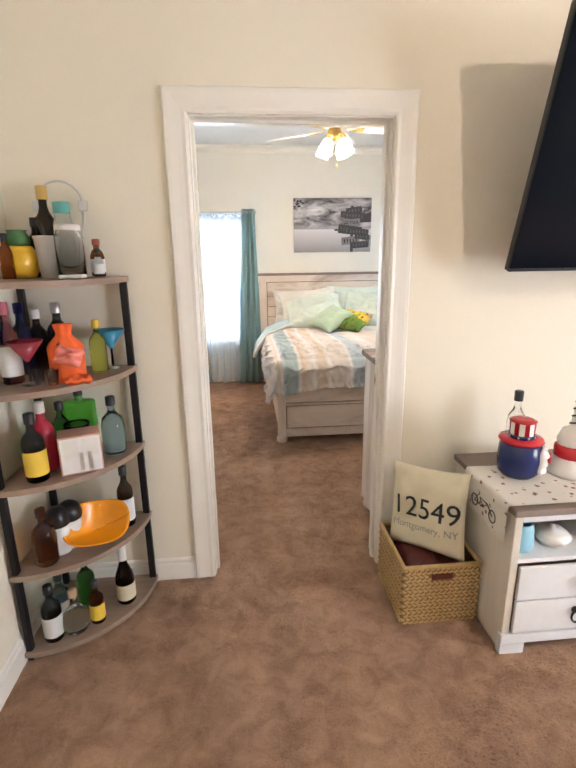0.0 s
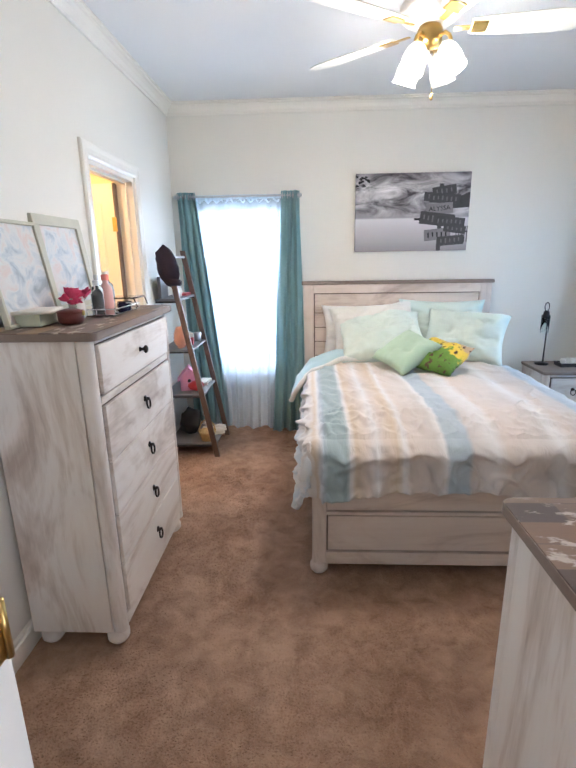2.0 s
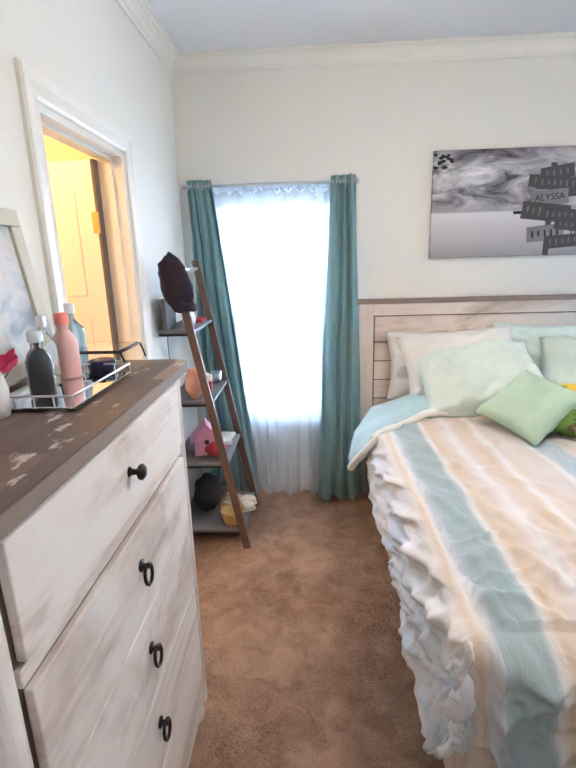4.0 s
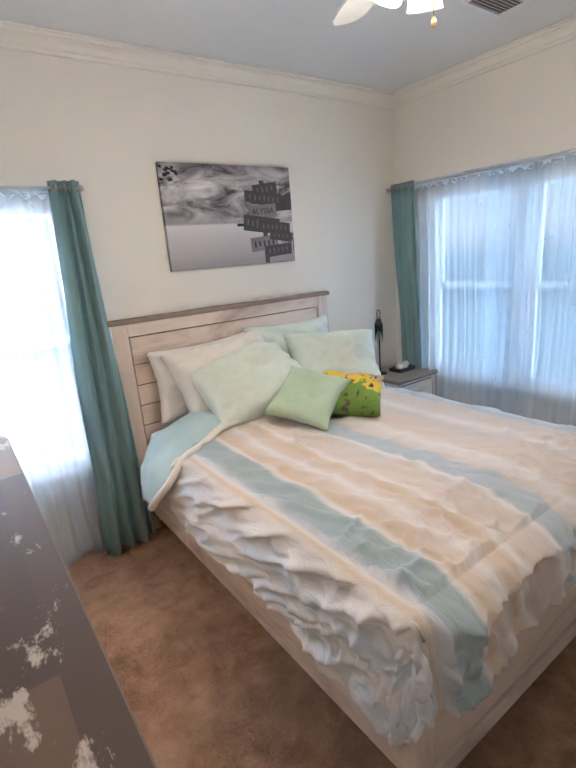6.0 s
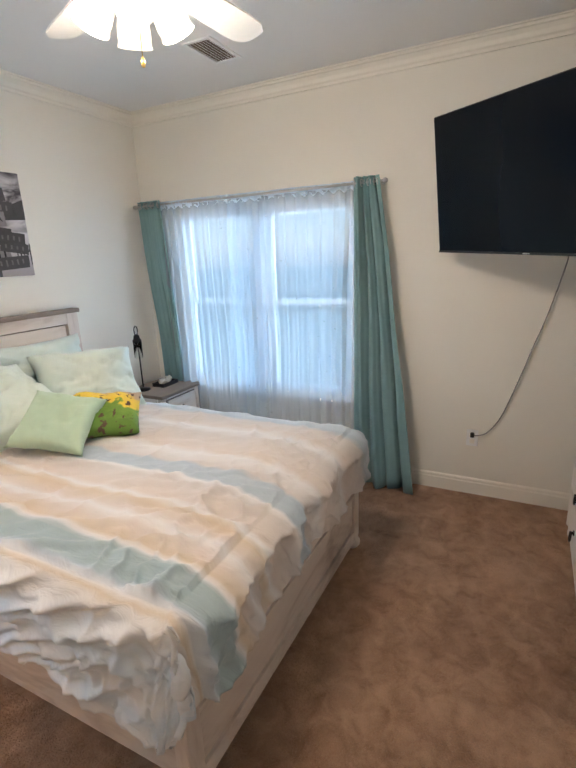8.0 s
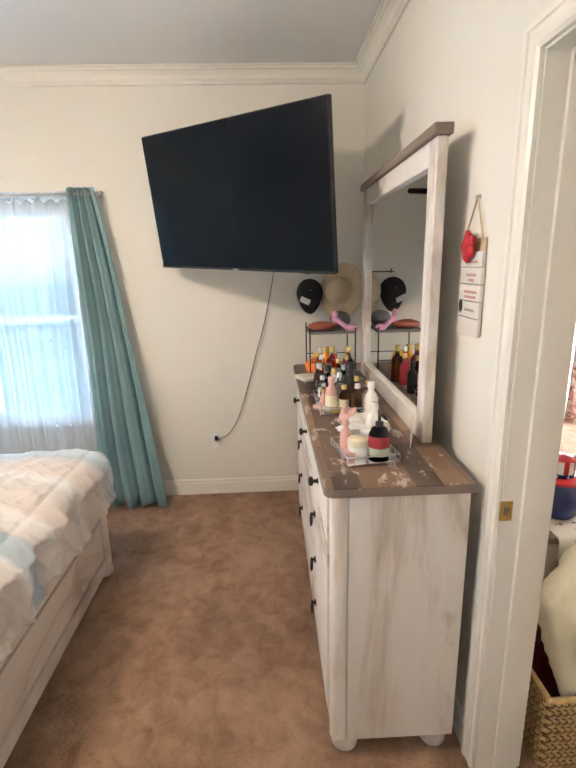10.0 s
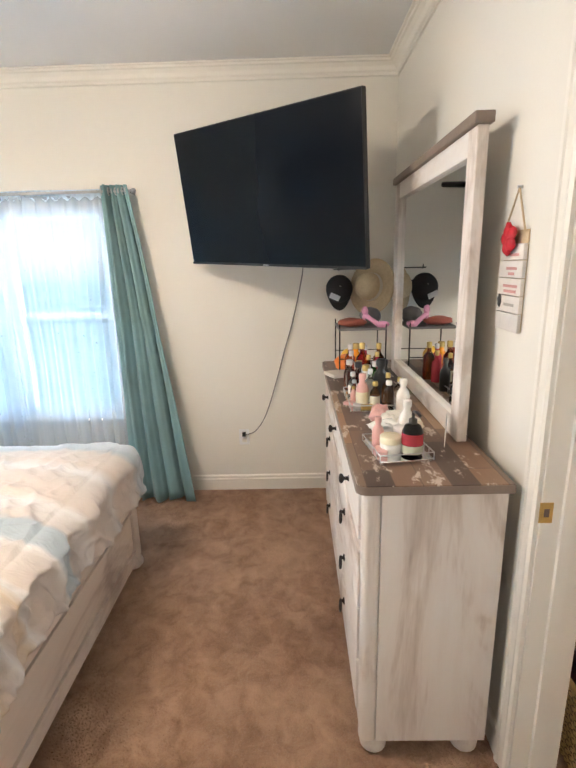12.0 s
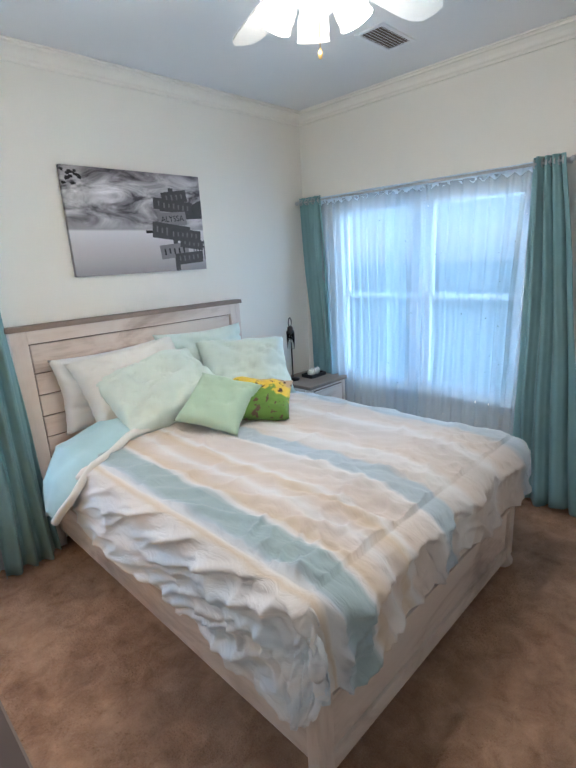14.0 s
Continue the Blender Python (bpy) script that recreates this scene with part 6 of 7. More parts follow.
def ottoman():
    t = thing("storage_box", "navy fabric storage box printed with white motifs", "storage box", (2.62, 2.86, 0), 8)
    part("body", slab(-0.25, 0.25, -0.25, 0.25, 0, 0.36, 0.01), "ottoman_navy", t)
    part("lid", slab(-0.256, 0.256, -0.256, 0.256, 0.36, 0.41, 0.012), "ottoman_navy", t)
    for i in range(3):
        part("motif", lathe([(0, 0), (0.045, 0.0008), (0.0, 0.0016)], 14), "l_white", t, "white printed motif", at=pose(-0.25, -0.16 + i * 0.14, 0.15, 0, -90, 0))


ottoman()


# ---------------------------------------------------------------- outside
def outside_ground():
    m, nt, b = blank("lawn", 0.9)
    n = noise_node(nt, mapped(nt), 1.2, 5)
    r = ramp(nt, n.outputs[0], [(0.35, (0.05, 0.10, 0.03)), (0.7, (0.12, 0.18, 0.06))])
    nt.links.new(r.outputs[0], b.inputs["Base Color"])
    M["lawn"] = m
    bm = bmesh.new()
    box(bm, -60, 80, -60, 80, -0.62, -0.50)
    structure("ground", bm, "lawn", "mown grass round the house")


outside_ground()


# ---------------------------------------------------------------- door hardware
def hinge(z, m):
    t = thing("door_hinge", "worn brass butt hinge on the door jamb", "hinge", group="door hinges")
    t.matrix_basis = m @ pose(0, 0, z)
    part("leaf", slab(0.0, 0.0025, -0.038, 0.0, -0.045, 0.045, 0.001), "brass", t)
    part("knuckle", tube([(0.004, 0.004, -0.046), (0.004, 0.004, 0.046)], 0.006, 8), "brass", t)


for z in (1.845, 1.06, 0.30):
    hinge(z, pose(D0, S - 0.006, 0))
st = thing("strike_plate", "small brass strike plate on the door jamb", "strike plate", (D1, S - 0.014, 0.94))
part("plate", slab(-0.002, 0.0, -0.018, 0.018, -0.03, 0.03, 0.0008), "brass", st)
part("latch_hole", slab(-0.0028, -0.0018, -0.008, 0.006, -0.012, 0.012), "groove", st)


def bath_door():
    t = tagged(new("door_bath"), "cream panelled door standing open into the next room", "", "", "structure")
    t.matrix_basis = pose(W - 0.125, B1 - 0.055, 0, 0, 0, 172)
    part("leaf", slab(0, 0.62, -0.035, 0, 0.012, 2.02, 0.002), "trim", t)
    for z0, z1 in ((0.2, 0.85), (1.0, 1.35), (1.45, 1.9)):
        for x0, x1 in ((0.09, 0.28), (0.34, 0.53)):
            part("panel", slab(x0, x1, 0.0, 0.006, z0, z1, 0.004), "trim", t)
    # solid dark strip stands in for the shaded gap between leaf and jamb
    part("edge_gap", slab(-0.012, 0.0, -0.036, 0.001, 0.012, 2.02), "groove", t, "dark strip added as the shaded gap along the hinge edge")
    part("hinge", slab(-0.012, 0.02, -0.002, 0.006, 1.72, 1.81, 0.002), "brass", t, "polished brass hinge")


bath_door()


# ---------------------------------------------------------------- bedroom: leaning ladder shelf and what stands on it
def ladder_shelf():
    t = thing("ladder_shelf", "leaning ladder shelf with walnut rails and grey boards", "shelf")
    rx = lambda z: -0.468 - 0.183 * z
    for y in (7.865, 8.345):
        bm = bmesh.new()
        q = [(rx(0) - 0.02, 0.0), (rx(0) + 0.02, 0.0), (rx(1.60) + 0.02, 1.60), (rx(1.60) - 0.02, 1.60)]
        a = [bm.verts.new((x, y - 0.011, z)) for x, z in q]
        b = [bm.verts.new((x, y + 0.011, z)) for x, z in q]
        bm.faces.new(a)
        bm.faces.new(b[::-1])
        for i in range(4):
            j = (i + 1) % 4
            bm.faces.new((a[i], b[i], b[j], a[j]))
        part("rail", bm, "walnut", t)
    part("crossbar", tube([(rx(1.55), 7.876, 1.55), (rx(1.55), 8.334, 1.55)], 0.009, 8), "steel", t)
    for z in (0.09, 0.50, 0.855, 1.235):
        part("shelf_board", slab(W + 0.016, rx(z) + 0.012, 7.877, 8.333, z, z + 0.016, 0.002), "slate", t, "grey wooden board")
        for y in (7.878, 8.322):
            part("shelf_bracket", slab(W + 0.016, rx(z) + 0.012, y, y + 0.010, z - 0.014, z, 0.002), "black_metal", t)


ladder_shelf()
plain("plum_knit", (0.022, 0.013, 0.022), 0.95, vary=0.4, scale=22, fine=0.2, fine_scale=180, bump=0.4)
plain("salt", (0.80, 0.38, 0.24), 0.6, vary=0.2, scale=22, bump=0.3)
plain("pink_paint", (0.62, 0.28, 0.42), 0.6)
plain("red_card", (0.40, 0.03, 0.04), 0.6)
plain("straw", (0.55, 0.42, 0.26), 0.8, vary=0.2, scale=60, fine=0.2, fine_scale=220, bump=0.3)
plain("cream_wool", (0.66, 0.60, 0.50), 0.9)
plain("navy_tin", (0.012, 0.014, 0.045), 0.25, 0.3)
plain("perfume_pink", (0.70, 0.40, 0.36), 0.3)
plain("perfume_red", (0.40, 0.04, 0.06), 0.25)
plain("orange_plastic", (0.85, 0.24, 0.03), 0.4)
plain("yellow_plastic", (0.85, 0.52, 0.05), 0.4)
plain("pale_green", (0.52, 0.55, 0.42), 0.6)
plain("flower_white", (0.72, 0.76, 0.82), 0.8, vary=0.2)
plain("flower_pink", (0.70, 0.06, 0.16), 0.7, vary=0.25)
plain("charcoal_felt", (0.025, 0.024, 0.024), 0.95, vary=0.2)
plain("paper", (0.72, 0.68, 0.60), 0.8)


def blob(rx_, ry_, rz_, seed, lump=0.12, seg=18):
    bm = bmesh.new()
    bmesh.ops.create_uvsphere(bm, u_segments=seg, v_segments=seg // 2 + 3, radius=1.0)
    for v in bm.verts:
        k = 1 + lump * noise.noise(v.co * 1.7 + Vector((seed, 0, 0))) + lump * 0.5 * noise.noise(v.co * 4.0 + Vector((0, seed, 0)))
        v.co = Vector((v.co.x * rx_ * k, v.co.y * ry_ * k, v.co.z * rz_ * k))
    for f in bm.faces:
        f.smooth = True
    return bm


hat = thing("knit_hat", "dark plum knit hat hung over the ladder rail", "hat", (-0.752, 7.845, 1.49))
part("crown", blob(0.080, 0.062, 0.135, 3, 0.25), "plum_knit", hat, at=pose(0, 0, 0, 0, -14, 0))
part("cuff", blob(0.066, 0.060, 0.034, 5, 0.35), "plum_knit", hat, at=pose(0.030, 0, -0.105, 0, 18, 0))

LS = "things on the ladder shelf"
single("grey_box", slab(-0.012, 0.012, -0.09, 0.09, 0, 0.16, 0.003), "slate", "grey panel leaning on the wall above the shelf", "panel", (W + 0.05, 7.98, 1.252))
for dy, s, k in ((0.20, 1.0, "jar_white"), (0.26, 0.8, "jar_white")):
    single("small_vase", lathe([(0, 0), (0.024, 0), (0.032, 0.03), (0.024, 0.06), (0.014, 0.075), (0.018, 0.085), (0, 0.085)], 18), k, "small white ceramic vase", "vase", (-0.76, 7.87 + dy, 1.2515), 0, LS)
single("book", slab(-0.05, 0.05, -0.07, 0.07, 0, 0.018, 0.002), "red_card", "dark red book lying flat", "book", (-0.76, 8.25, 1.2515), 0, LS)
single("salt_lamp", blob(0.05, 0.05, 0.085, 8, 0.25), "salt", "peach pink salt rock lamp", "lamp", (-0.72, 7.95, 0.952), 0, LS)
single("gift_box", slab(-0.04, 0.04, -0.05, 0.05, 0, 0.06, 0.003), "red_card", "small red lidded box", "box", (-0.70, 8.10, 0.8715), 10, LS)
single("gift_box", slab(-0.035, 0.035, -0.04, 0.04, 0, 0.035, 0.003), "paper", "small pale box on the red one", "box", (-0.70, 8.10, 0.932), 30, LS)
single("metal_cup", lathe([(0, 0), (0.026, 0), (0.032, 0.07), (0.030, 0.07), (0.024, 0.006), (0, 0.006)], 18), "steel", "small brushed metal cup", "cup", (-0.665, 8.28, 0.8715), 0, LS)


def bird_house():
    t = thing("bird_house", "small pink painted bird house with a heart hole", "bird house", (-0.70, 8.04, 0.5165), 15)
    part("walls", flat([(-0.07, 0), (0.07, 0), (0.07, 0.09), (0, 0.17), (-0.07, 0.09)], -0.05, 0.05), "pink_paint", t)
    for s in (1, -1):
        part("roof_board", slab(-0.006, 0.006, -0.062, 0.062, -0.07, 0.07, 0.002), "pink_paint", t, at=pose(s * 0.042, 0, 0.135, 0, -s * 41, 0))
    part("entry_hole", lathe([(0, 0), (0.014, 0.0004), (0, 0.0008)], 14), "letter_black", t, at=pose(0, -0.0505, 0.08, 90, 0, 0))


bird_house()
single("red_purse", blob(0.06, 0.07, 0.04, 11, 0.2), "red_card", "small red quilted pouch", "pouch", (-0.635, 8.00, 0.556), 0, LS)
single("white_packet", slab(-0.05, 0.05, -0.04, 0.04, 0, 0.03, 0.008), "paper", "small white paper packet", "packet", (-0.63, 8.16, 0.5165), 20, LS)
single("white_packet", slab(-0.05, 0.04, -0.05, 0.05, 0, 0.022, 0.006), "stone_white", "pale folded paper packet", "packet", (-0.62, 8.27, 0.5165), -10, LS)
single("dark_bag", blob(0.085, 0.15, 0.10, 21, 0.25), "charcoal_felt", "slouched black cloth bag", "bag", (-0.745, 8.16, 0.205), 0, LS)


def easter_basket():
    t = thing("wicker_basket", "small yellow wicker basket with an arched handle", "basket", (-0.56, 7.965, 0.107))
    part("bowl", lathe([(0, 0), (0.05, 0), (0.066, 0.06), (0.07, 0.075), (0.065, 0.075), (0.05, 0.008), (0, 0.008)], 24), "rattan", t)
    part("handle", tube([(0.066 * math.cos(a), 0, 0.07 + 0.10 * math.sin(a)) for a in [i * math.pi / 12 for i in range(13)]], 0.005, 6), "rattan", t)
    part("rim", tube([(0.068 * math.cos(i * math.pi / 10), 0.068 * math.sin(i * math.pi / 10), 0.075) for i in range(20)], 0.005, 6, closed=True), "rattan", t)


easter_basket()


def slipper(at, rz):
    t = thing("slipper", "low cream wool slipper on the ladder shelf", "slipper", at, rz, "pair of slippers")

    def f(s, u):
        a = 2 * math.pi * s
        w = 0.04 * (1 - 0.2 * math.cos(a))
        return Vector((0.10 * math.cos(a) * (1 - 0.12 * u), w * math.sin(a) * (1 - 0.1 * u), 0.004 + (0.035 + 0.03 * max(0, -math.cos(a))) * u))
    part("upper", sheet(28, 4, f), "cream_wool", t)
    part("sole", blob(0.10, 0.04, 0.012, 2, 0.05), "cream_wool", t, at=(0, 0, 0.013))
    part("toe_cover", blob(0.05, 0.038, 0.025, 4, 0.08), "cream_wool", t, at=(0.045, 0, 0.03))


slipper((-0.54, 8.09, 0.107), 10)
slipper((-0.54, 8.18, 0.107), -5)
tagged(part("lamp_cord", tube([(W + 0.02, 8.02, 1.24), (W + 0.03, 7.98, 1.12), (W + 0.03, 7.99, 0.98), (W + 0.05, 8.0, 0.90)], 0.003, 6), "cord"), "thin dark cord running down the wall behind the shelf", "cable")


# ---------------------------------------------------------------- bedroom: on the tall chest
CT = 1.307


def painting_material():
    """Soft blurred brush clouds of grey-blue, cream and rose."""
    m, nt, b = blank("faded_floral_painting", 0.6)
    n = noise_node(nt, mapped(nt), 9.0, 5, 0.6, 1.2)
    r = ramp(nt, n.outputs[0], [(0.30, (0.30, 0.34, 0.38)), (0.42, (0.50, 0.54, 0.57)), (0.52, (0.66, 0.66, 0.64)), (0.62, (0.66, 0.55, 0.51)), (0.74, (0.70, 0.68, 0.64))])
    nt.links.new(r.outputs[0], b.inputs["Base Color"])
    bump_to(nt, n.outputs[0], 0.1, 0.002)
    return m


M["painting"] = painting_material()
plain("frame_beige", (0.52, 0.50, 0.39), 0.55, vary=0.15, scale=14, fine=0.06)


def leaning_frame(at, w, h, lean, f, label):
    t = thing("picture_frame", label, "picture frame")
    t.matrix_basis = Matrix.Translation(at) @ pose(0, 0, 0, -lean, 0, 90)
    for bar in ((-w / 2, w / 2, 0, 0.024, 0, f), (-w / 2, w / 2, 0, 0.024, h - f, h), (-w / 2, -w / 2 + f, 0, 0.024, f, h - f), (w / 2 - f, w / 2, 0, 0.024, f, h - f)):
        part("frame_bar", slab(*bar, 0.003), "frame_beige", t)
    part("print", slab(-w / 2 + f, w / 2 - f, 0.010, 0.014, f, h - f), "painting", t, "faded blue and rose painting")
    return t


leaning_frame((W + 0.075, 6.60, CT), 0.42, 0.43, 8, 0.045, "beige framed soft floral painting leaning on the wall")
leaning_frame((W + 0.10, 6.19, CT), 0.36, 0.39, 9, 0.014, "thin framed blue and rose floral painting leaning on the wall")


def flowers(at, key, n, r, h, label, seed, vase="g_clear"):
    t = thing("flower_arrangement", label, "flowers", at)
    part("vase", lathe([(0, 0), (0.03, 0), (0.034, 0.05), (0.026, 0.09), (0.024, 0.09), (0.03, 0.05), (0.026, 0.006), (0, 0.006)], 18), vase, t)
    rng = random.Random(seed)
    bl = mesh_of("bloom", sheet(20, 5, lambda s, u: Vector(((0.006 + 0.020 * u) * (1 + 0.25 * math.cos(10 * math.pi * s)) * math.cos(2 * math.pi * s), (0.006 + 0.020 * u) * (1 + 0.25 * math.cos(10 * math.pi * s)) * math.sin(2 * math.pi * s), 0.018 * u ** 2))), key)
    for _ in range(n):
        a, q = rng.uniform(0, 6.28), rng.uniform(0.1, 1) ** 0.6 * r
        p = (q * math.cos(a), q * math.sin(a), h * rng.uniform(0.6, 1.0))
        part("stem", tube([(0, 0, 0.02), (p[0] * 0.4, p[1] * 0.4, p[2] * 0.6), p], 0.0015, 4), "leaf_green", t)
        put_mesh("bloom", bl, t, pose(*p, rng.uniform(-50, 50), rng.uniform(-50, 50), rng.uniform(0, 360)))


flowers((-0.70, 6.34, CT), "flower_pink", 12, 0.05, 0.10, "short bunch of deep pink artificial flowers", 6, "jar_white")


def tray(at, w, d, rz, label, wire=True):
    t = thing("mirrored_tray", label, "tray", at, rz)
    part("plate", slab(-w / 2, w / 2, -d / 2, d / 2, 0.003, 0.008, 0.001), "mirror", t, "mirrored glass base")
    for sx, sy in ((1, 1), (1, -1), (-1, 1), (-1, -1)):
        part("foot", lathe([(0, 0), (0.006, 0), (0.006, 0.003), (0, 0.003)], 8), "steel", t, at=(sx * w * 0.45, sy * d * 0.45, 0))
    part("gallery_rail", tube([(-w / 2, -d / 2, 0.03), (w / 2, -d / 2, 0.03), (w / 2, d / 2, 0.03), (-w / 2, d / 2, 0.03)], 0.0025, 6, closed=True), "steel", t)
    for i in range(6):
        for sy in (-1, 1):
            x = -w / 2 + w * i / 5
            part("gallery_post", tube([(x, sy * d / 2, 0.006), (x, sy * d / 2, 0.03)], 0.0018, 5), "steel", t)


tray((-0.655, 6.52, CT), 0.20, 0.30, 0, "narrow mirrored tray on the chest of drawers")
CG = "bottles on the chest"
TZ = CT + 0.009
bottle("mini", (-0.66, 6.45, TZ), 1.15, "g_clear", None, "steel", "clear perfume bottle with a metal cap", CG)
bottle("liquor", (-0.70, 6.55, TZ), 0.62, "g_clear", None, "steel", "tall clear perfume bottle", CG)
bottle("mini", (-0.69, 6.62, TZ), 1.3, "perfume_pink", None, "coral", "pink lotion bottle with a coral cap", CG)
bottle("mini", (-0.69, 6.50, TZ), 0.9, "black", None, "black", "slim black perfume bottle on the tray", CG)
bottle("flagon", (-0.76, 6.80, CT), 0.72, "g_blue", "cup_blue", "l_white", "small clear water bottle with a blue label", CG)
rp = thing("round_pot", "round dark red lidded pot at the chest's edge", "pot", (-0.645, 6.17, CT))
part("pot", lathe([(0, 0), (0.04, 0), (0.048, 0.012), (0.048, 0.04), (0, 0.04)], 24), "dark_red", rp)
part("lid", lathe([(0.05, 0.04), (0.05, 0.048), (0.02, 0.056), (0, 0.056)], 24, close=False), "dark_red", rp)
part("clasp", slab(0.044, 0.054, -0.006, 0.006, 0.03, 0.048, 0.001), "gold", rp, "gold clasp")
single("keepsake_box", slab(-0.06, 0.06, -0.075, 0.075, 0, 0.045, 0.003), "pale_green", "pale green keepsake box with papers on top", "box", (-0.775, 6.14, CT), 4)
single("folded_letter", slab(-0.075, 0.075, -0.09, 0.09, 0, 0.012, 0.004), "paper", "loose folded paper on the keepsake box", "paper", (-0.765, 6.15, CT + 0.045), 14)
nt_ = thing("round_tin", "round navy blue lidded tin near the chest's end", "tin", (-0.64, 6.70, CT))
part("tin", lathe([(0, 0), (0.034, 0), (0.034, 0.024), (0, 0.024)], 28), "navy_tin", nt_)
part("lid", lathe([(0.036, 0.020), (0.036, 0.032), (0.030, 0.036), (0, 0.037)], 28, close=False), "navy_tin", nt_)


def riser():
    t = thing("glass_riser", "small black wire riser with a glass top", "stand", (-0.70, 6.83, CT), 0)
    part("glass_top", slab(-0.085, 0.085, -0.075, 0.075, 0.044, 0.049, 0.001), "g_clear", t, "clear glass plate")
    part("frame", tube([(-0.09, -0.08, 0.044), (0.09, -0.08, 0.044), (0.09, 0.08, 0.044), (-0.09, 0.08, 0.044)], 0.003, 6, closed=True), "black_metal", t)
    for sx in (-1, 1):
        for sy in (-1, 1):
            part("leg", tube([(sx * 0.09, sy * 0.08, 0.044), (sx * 0.105, sy * 0.075, 0.003)], 0.003, 6), "black_metal", t)


riser()

# ---------------------------------------------------------------- bedroom: on the dresser
DT = 1.0015
tray((0.945, 5.235, DT), 0.19, 0.17, 8, "small mirrored tray with metal gallery on the dresser")
tray((1.50, 5.235, DT), 0.30, 0.20, 0, "mirrored tray crowded with perfume bottles")
DG = "bottles on the dresser"
DZ = DT + 0.009


def pump_bottle(at, label):
    t = thing("pump_bottle", label, "bottle", at, 200)
    part("body", lathe([(0, 0), (0.030, 0), (0.033, 0.005), (0.033, 0.075), (0.024, 0.095), (0.012, 0.10), (0, 0.10)], 22), "g_dark", t)
    part("label_band", lathe([(0.0336, 0.035), (0.0336, 0.072)], 22, close=False), "perfume_red", t, "dark red label")
    part("label_band", lathe([(0.0336, 0.008), (0.0336, 0.034)], 22, close=False), "pale_green", t, "pale green label")
    part("collar", lathe([(0.013, 0.10), (0.013, 0.115), (0.005, 0.117), (0.005, 0.14), (0, 0.14)], 14, close=False), "black", t)
    part("spout", tube([(0, 0, 0.138), (0.02, 0, 0.142), (0.038, 0, 0.134)], 0.005, 8), "black", t)


pump_bottle((0.905, 5.195, DZ), "dark pump bottle with a red and green label")


def cream_jar(at, r, h, body, lid, label):
    t = thing("cream_jar", label, "jar", at, 0, "cosmetic jars")
    part("jar", lathe([(0, 0), (r * 0.92, 0), (r, 0.004), (r, h * 0.62), (0, h * 0.62)], 22), body, t)
    part("lid", lathe([(r * 1.02, h * 0.6), (r * 1.02, h * 0.95), (r * 0.95, h), (0, h)], 22, close=False), lid, t)


cream_jar((0.925, 5.258, DZ), 0.034, 0.055, "jar_white", "l_cream", "white cosmetic jar with a cream lid")
cream_jar((0.985, 5.205, DZ), 0.034, 0.06, "navy_tin", "jar_white", "navy cosmetic jar with a white lid")
cream_jar((1.00, 5.255, DZ), 0.024, 0.05, "jar_white", "steel", "small white jar with a metal lid")
bottle("mini", (0.965, 5.292, DZ), 0.85, "perfume_pink", None, "perfume_pink", "pink tube standing in the tray", DG)
bottle("mini", (1.015, 5.285, DZ), 0.7, "jar_white", None, "perfume_pink", "small white tube with a pink cap", DG)
bottle("mini", (1.03, 5.185, DZ), 1.15, "jar_white", None, "jar_white", "plain white bottle standing beside the tray", DG)
single("tissue_packet", slab(-0.07, 0.07, -0.045, 0.045, 0, 0.04, 0.008), "paper", "cream packet lying between the trays", "packet", (1.20, 5.16, DT), 12)
single("envelope_card", slab(-0.001, 0.001, -0.05, 0.05, 0, 0.09), "l_white", "white card leaning on the mirror frame", "card", (1.02, 5.055, DT + 0.0), 70)
bottle("mini", (1.42, 5.28, DZ), 1.15, "perfume_pink", "l_cream", "perfume_pink", "tall pale pink lotion bottle", DG)
bottle("mini", (1.40, 5.23, DZ), 0.9, "g_amber", "l_cream", "gold", "round perfume bottle with a gold cap", DG)
bottle("mini", (1.39, 5.175, DZ), 0.95, "g_clear", None, "jar_white", "square clear perfume bottle with a white cap", DG)
bottle("mini", (1.50, 5.19, DZ), 1.5, "black", None, "black", "tall black perfume bottle", DG)
bottle("mini", (1.56, 5.25, DZ), 1.1, "g_clear", None, "steel", "clear perfume bottle with a metal cap", DG)
bottle("mini", (1.58, 5.30, DZ), 0.9, "g_clear", "l_white", "steel", "small clear bottle with a white label", DG)
bottle("mini", (1.47, 5.31, DZ), 0.6, "perfume_pink", None, "gold", "tiny pink bottle with a gold cap", DG)
bottle("mini", (1.53, 5.30, DZ), 0.7, "g_rose", None, "steel", "small rose tinted glass bottle", DG)
bottle("liquor", (1.86, 5.22, DT), 0.78, "g_rose", None, "gold", "rose perfume bottle with a gold cap", DG)
bottle("liquor", (1.90, 5.13, DT), 0.74, "g_amber", None, "gold", "amber perfume bottle with a gold cap", DG)
bottle("liquor", (1.82, 5.28, DT), 0.66, "g_clear", None, "steel", "clear perfume bottle with a metal cap", DG)
bottle("liquor", (1.78, 5.20, DT), 0.60, "g_amber", "l_cream", "gold", "amber perfume bottle with a cream label", DG)
bottle("liquor", (1.95, 5.27, DT), 0.70, "g_rose", None, "jar_white", "rose perfume bottle with a white cap", DG)
bottle("flagon", (1.47, 5.24, DZ), 0.60, "g_clear", "l_white", "steel", "round clear perfume bottle with a white label", DG)
bottle("flagon", (1.44, 5.17, DZ), 0.55, "g_amber", "l_cream", "gold", "round amber perfume bottle with a gold cap", DG)
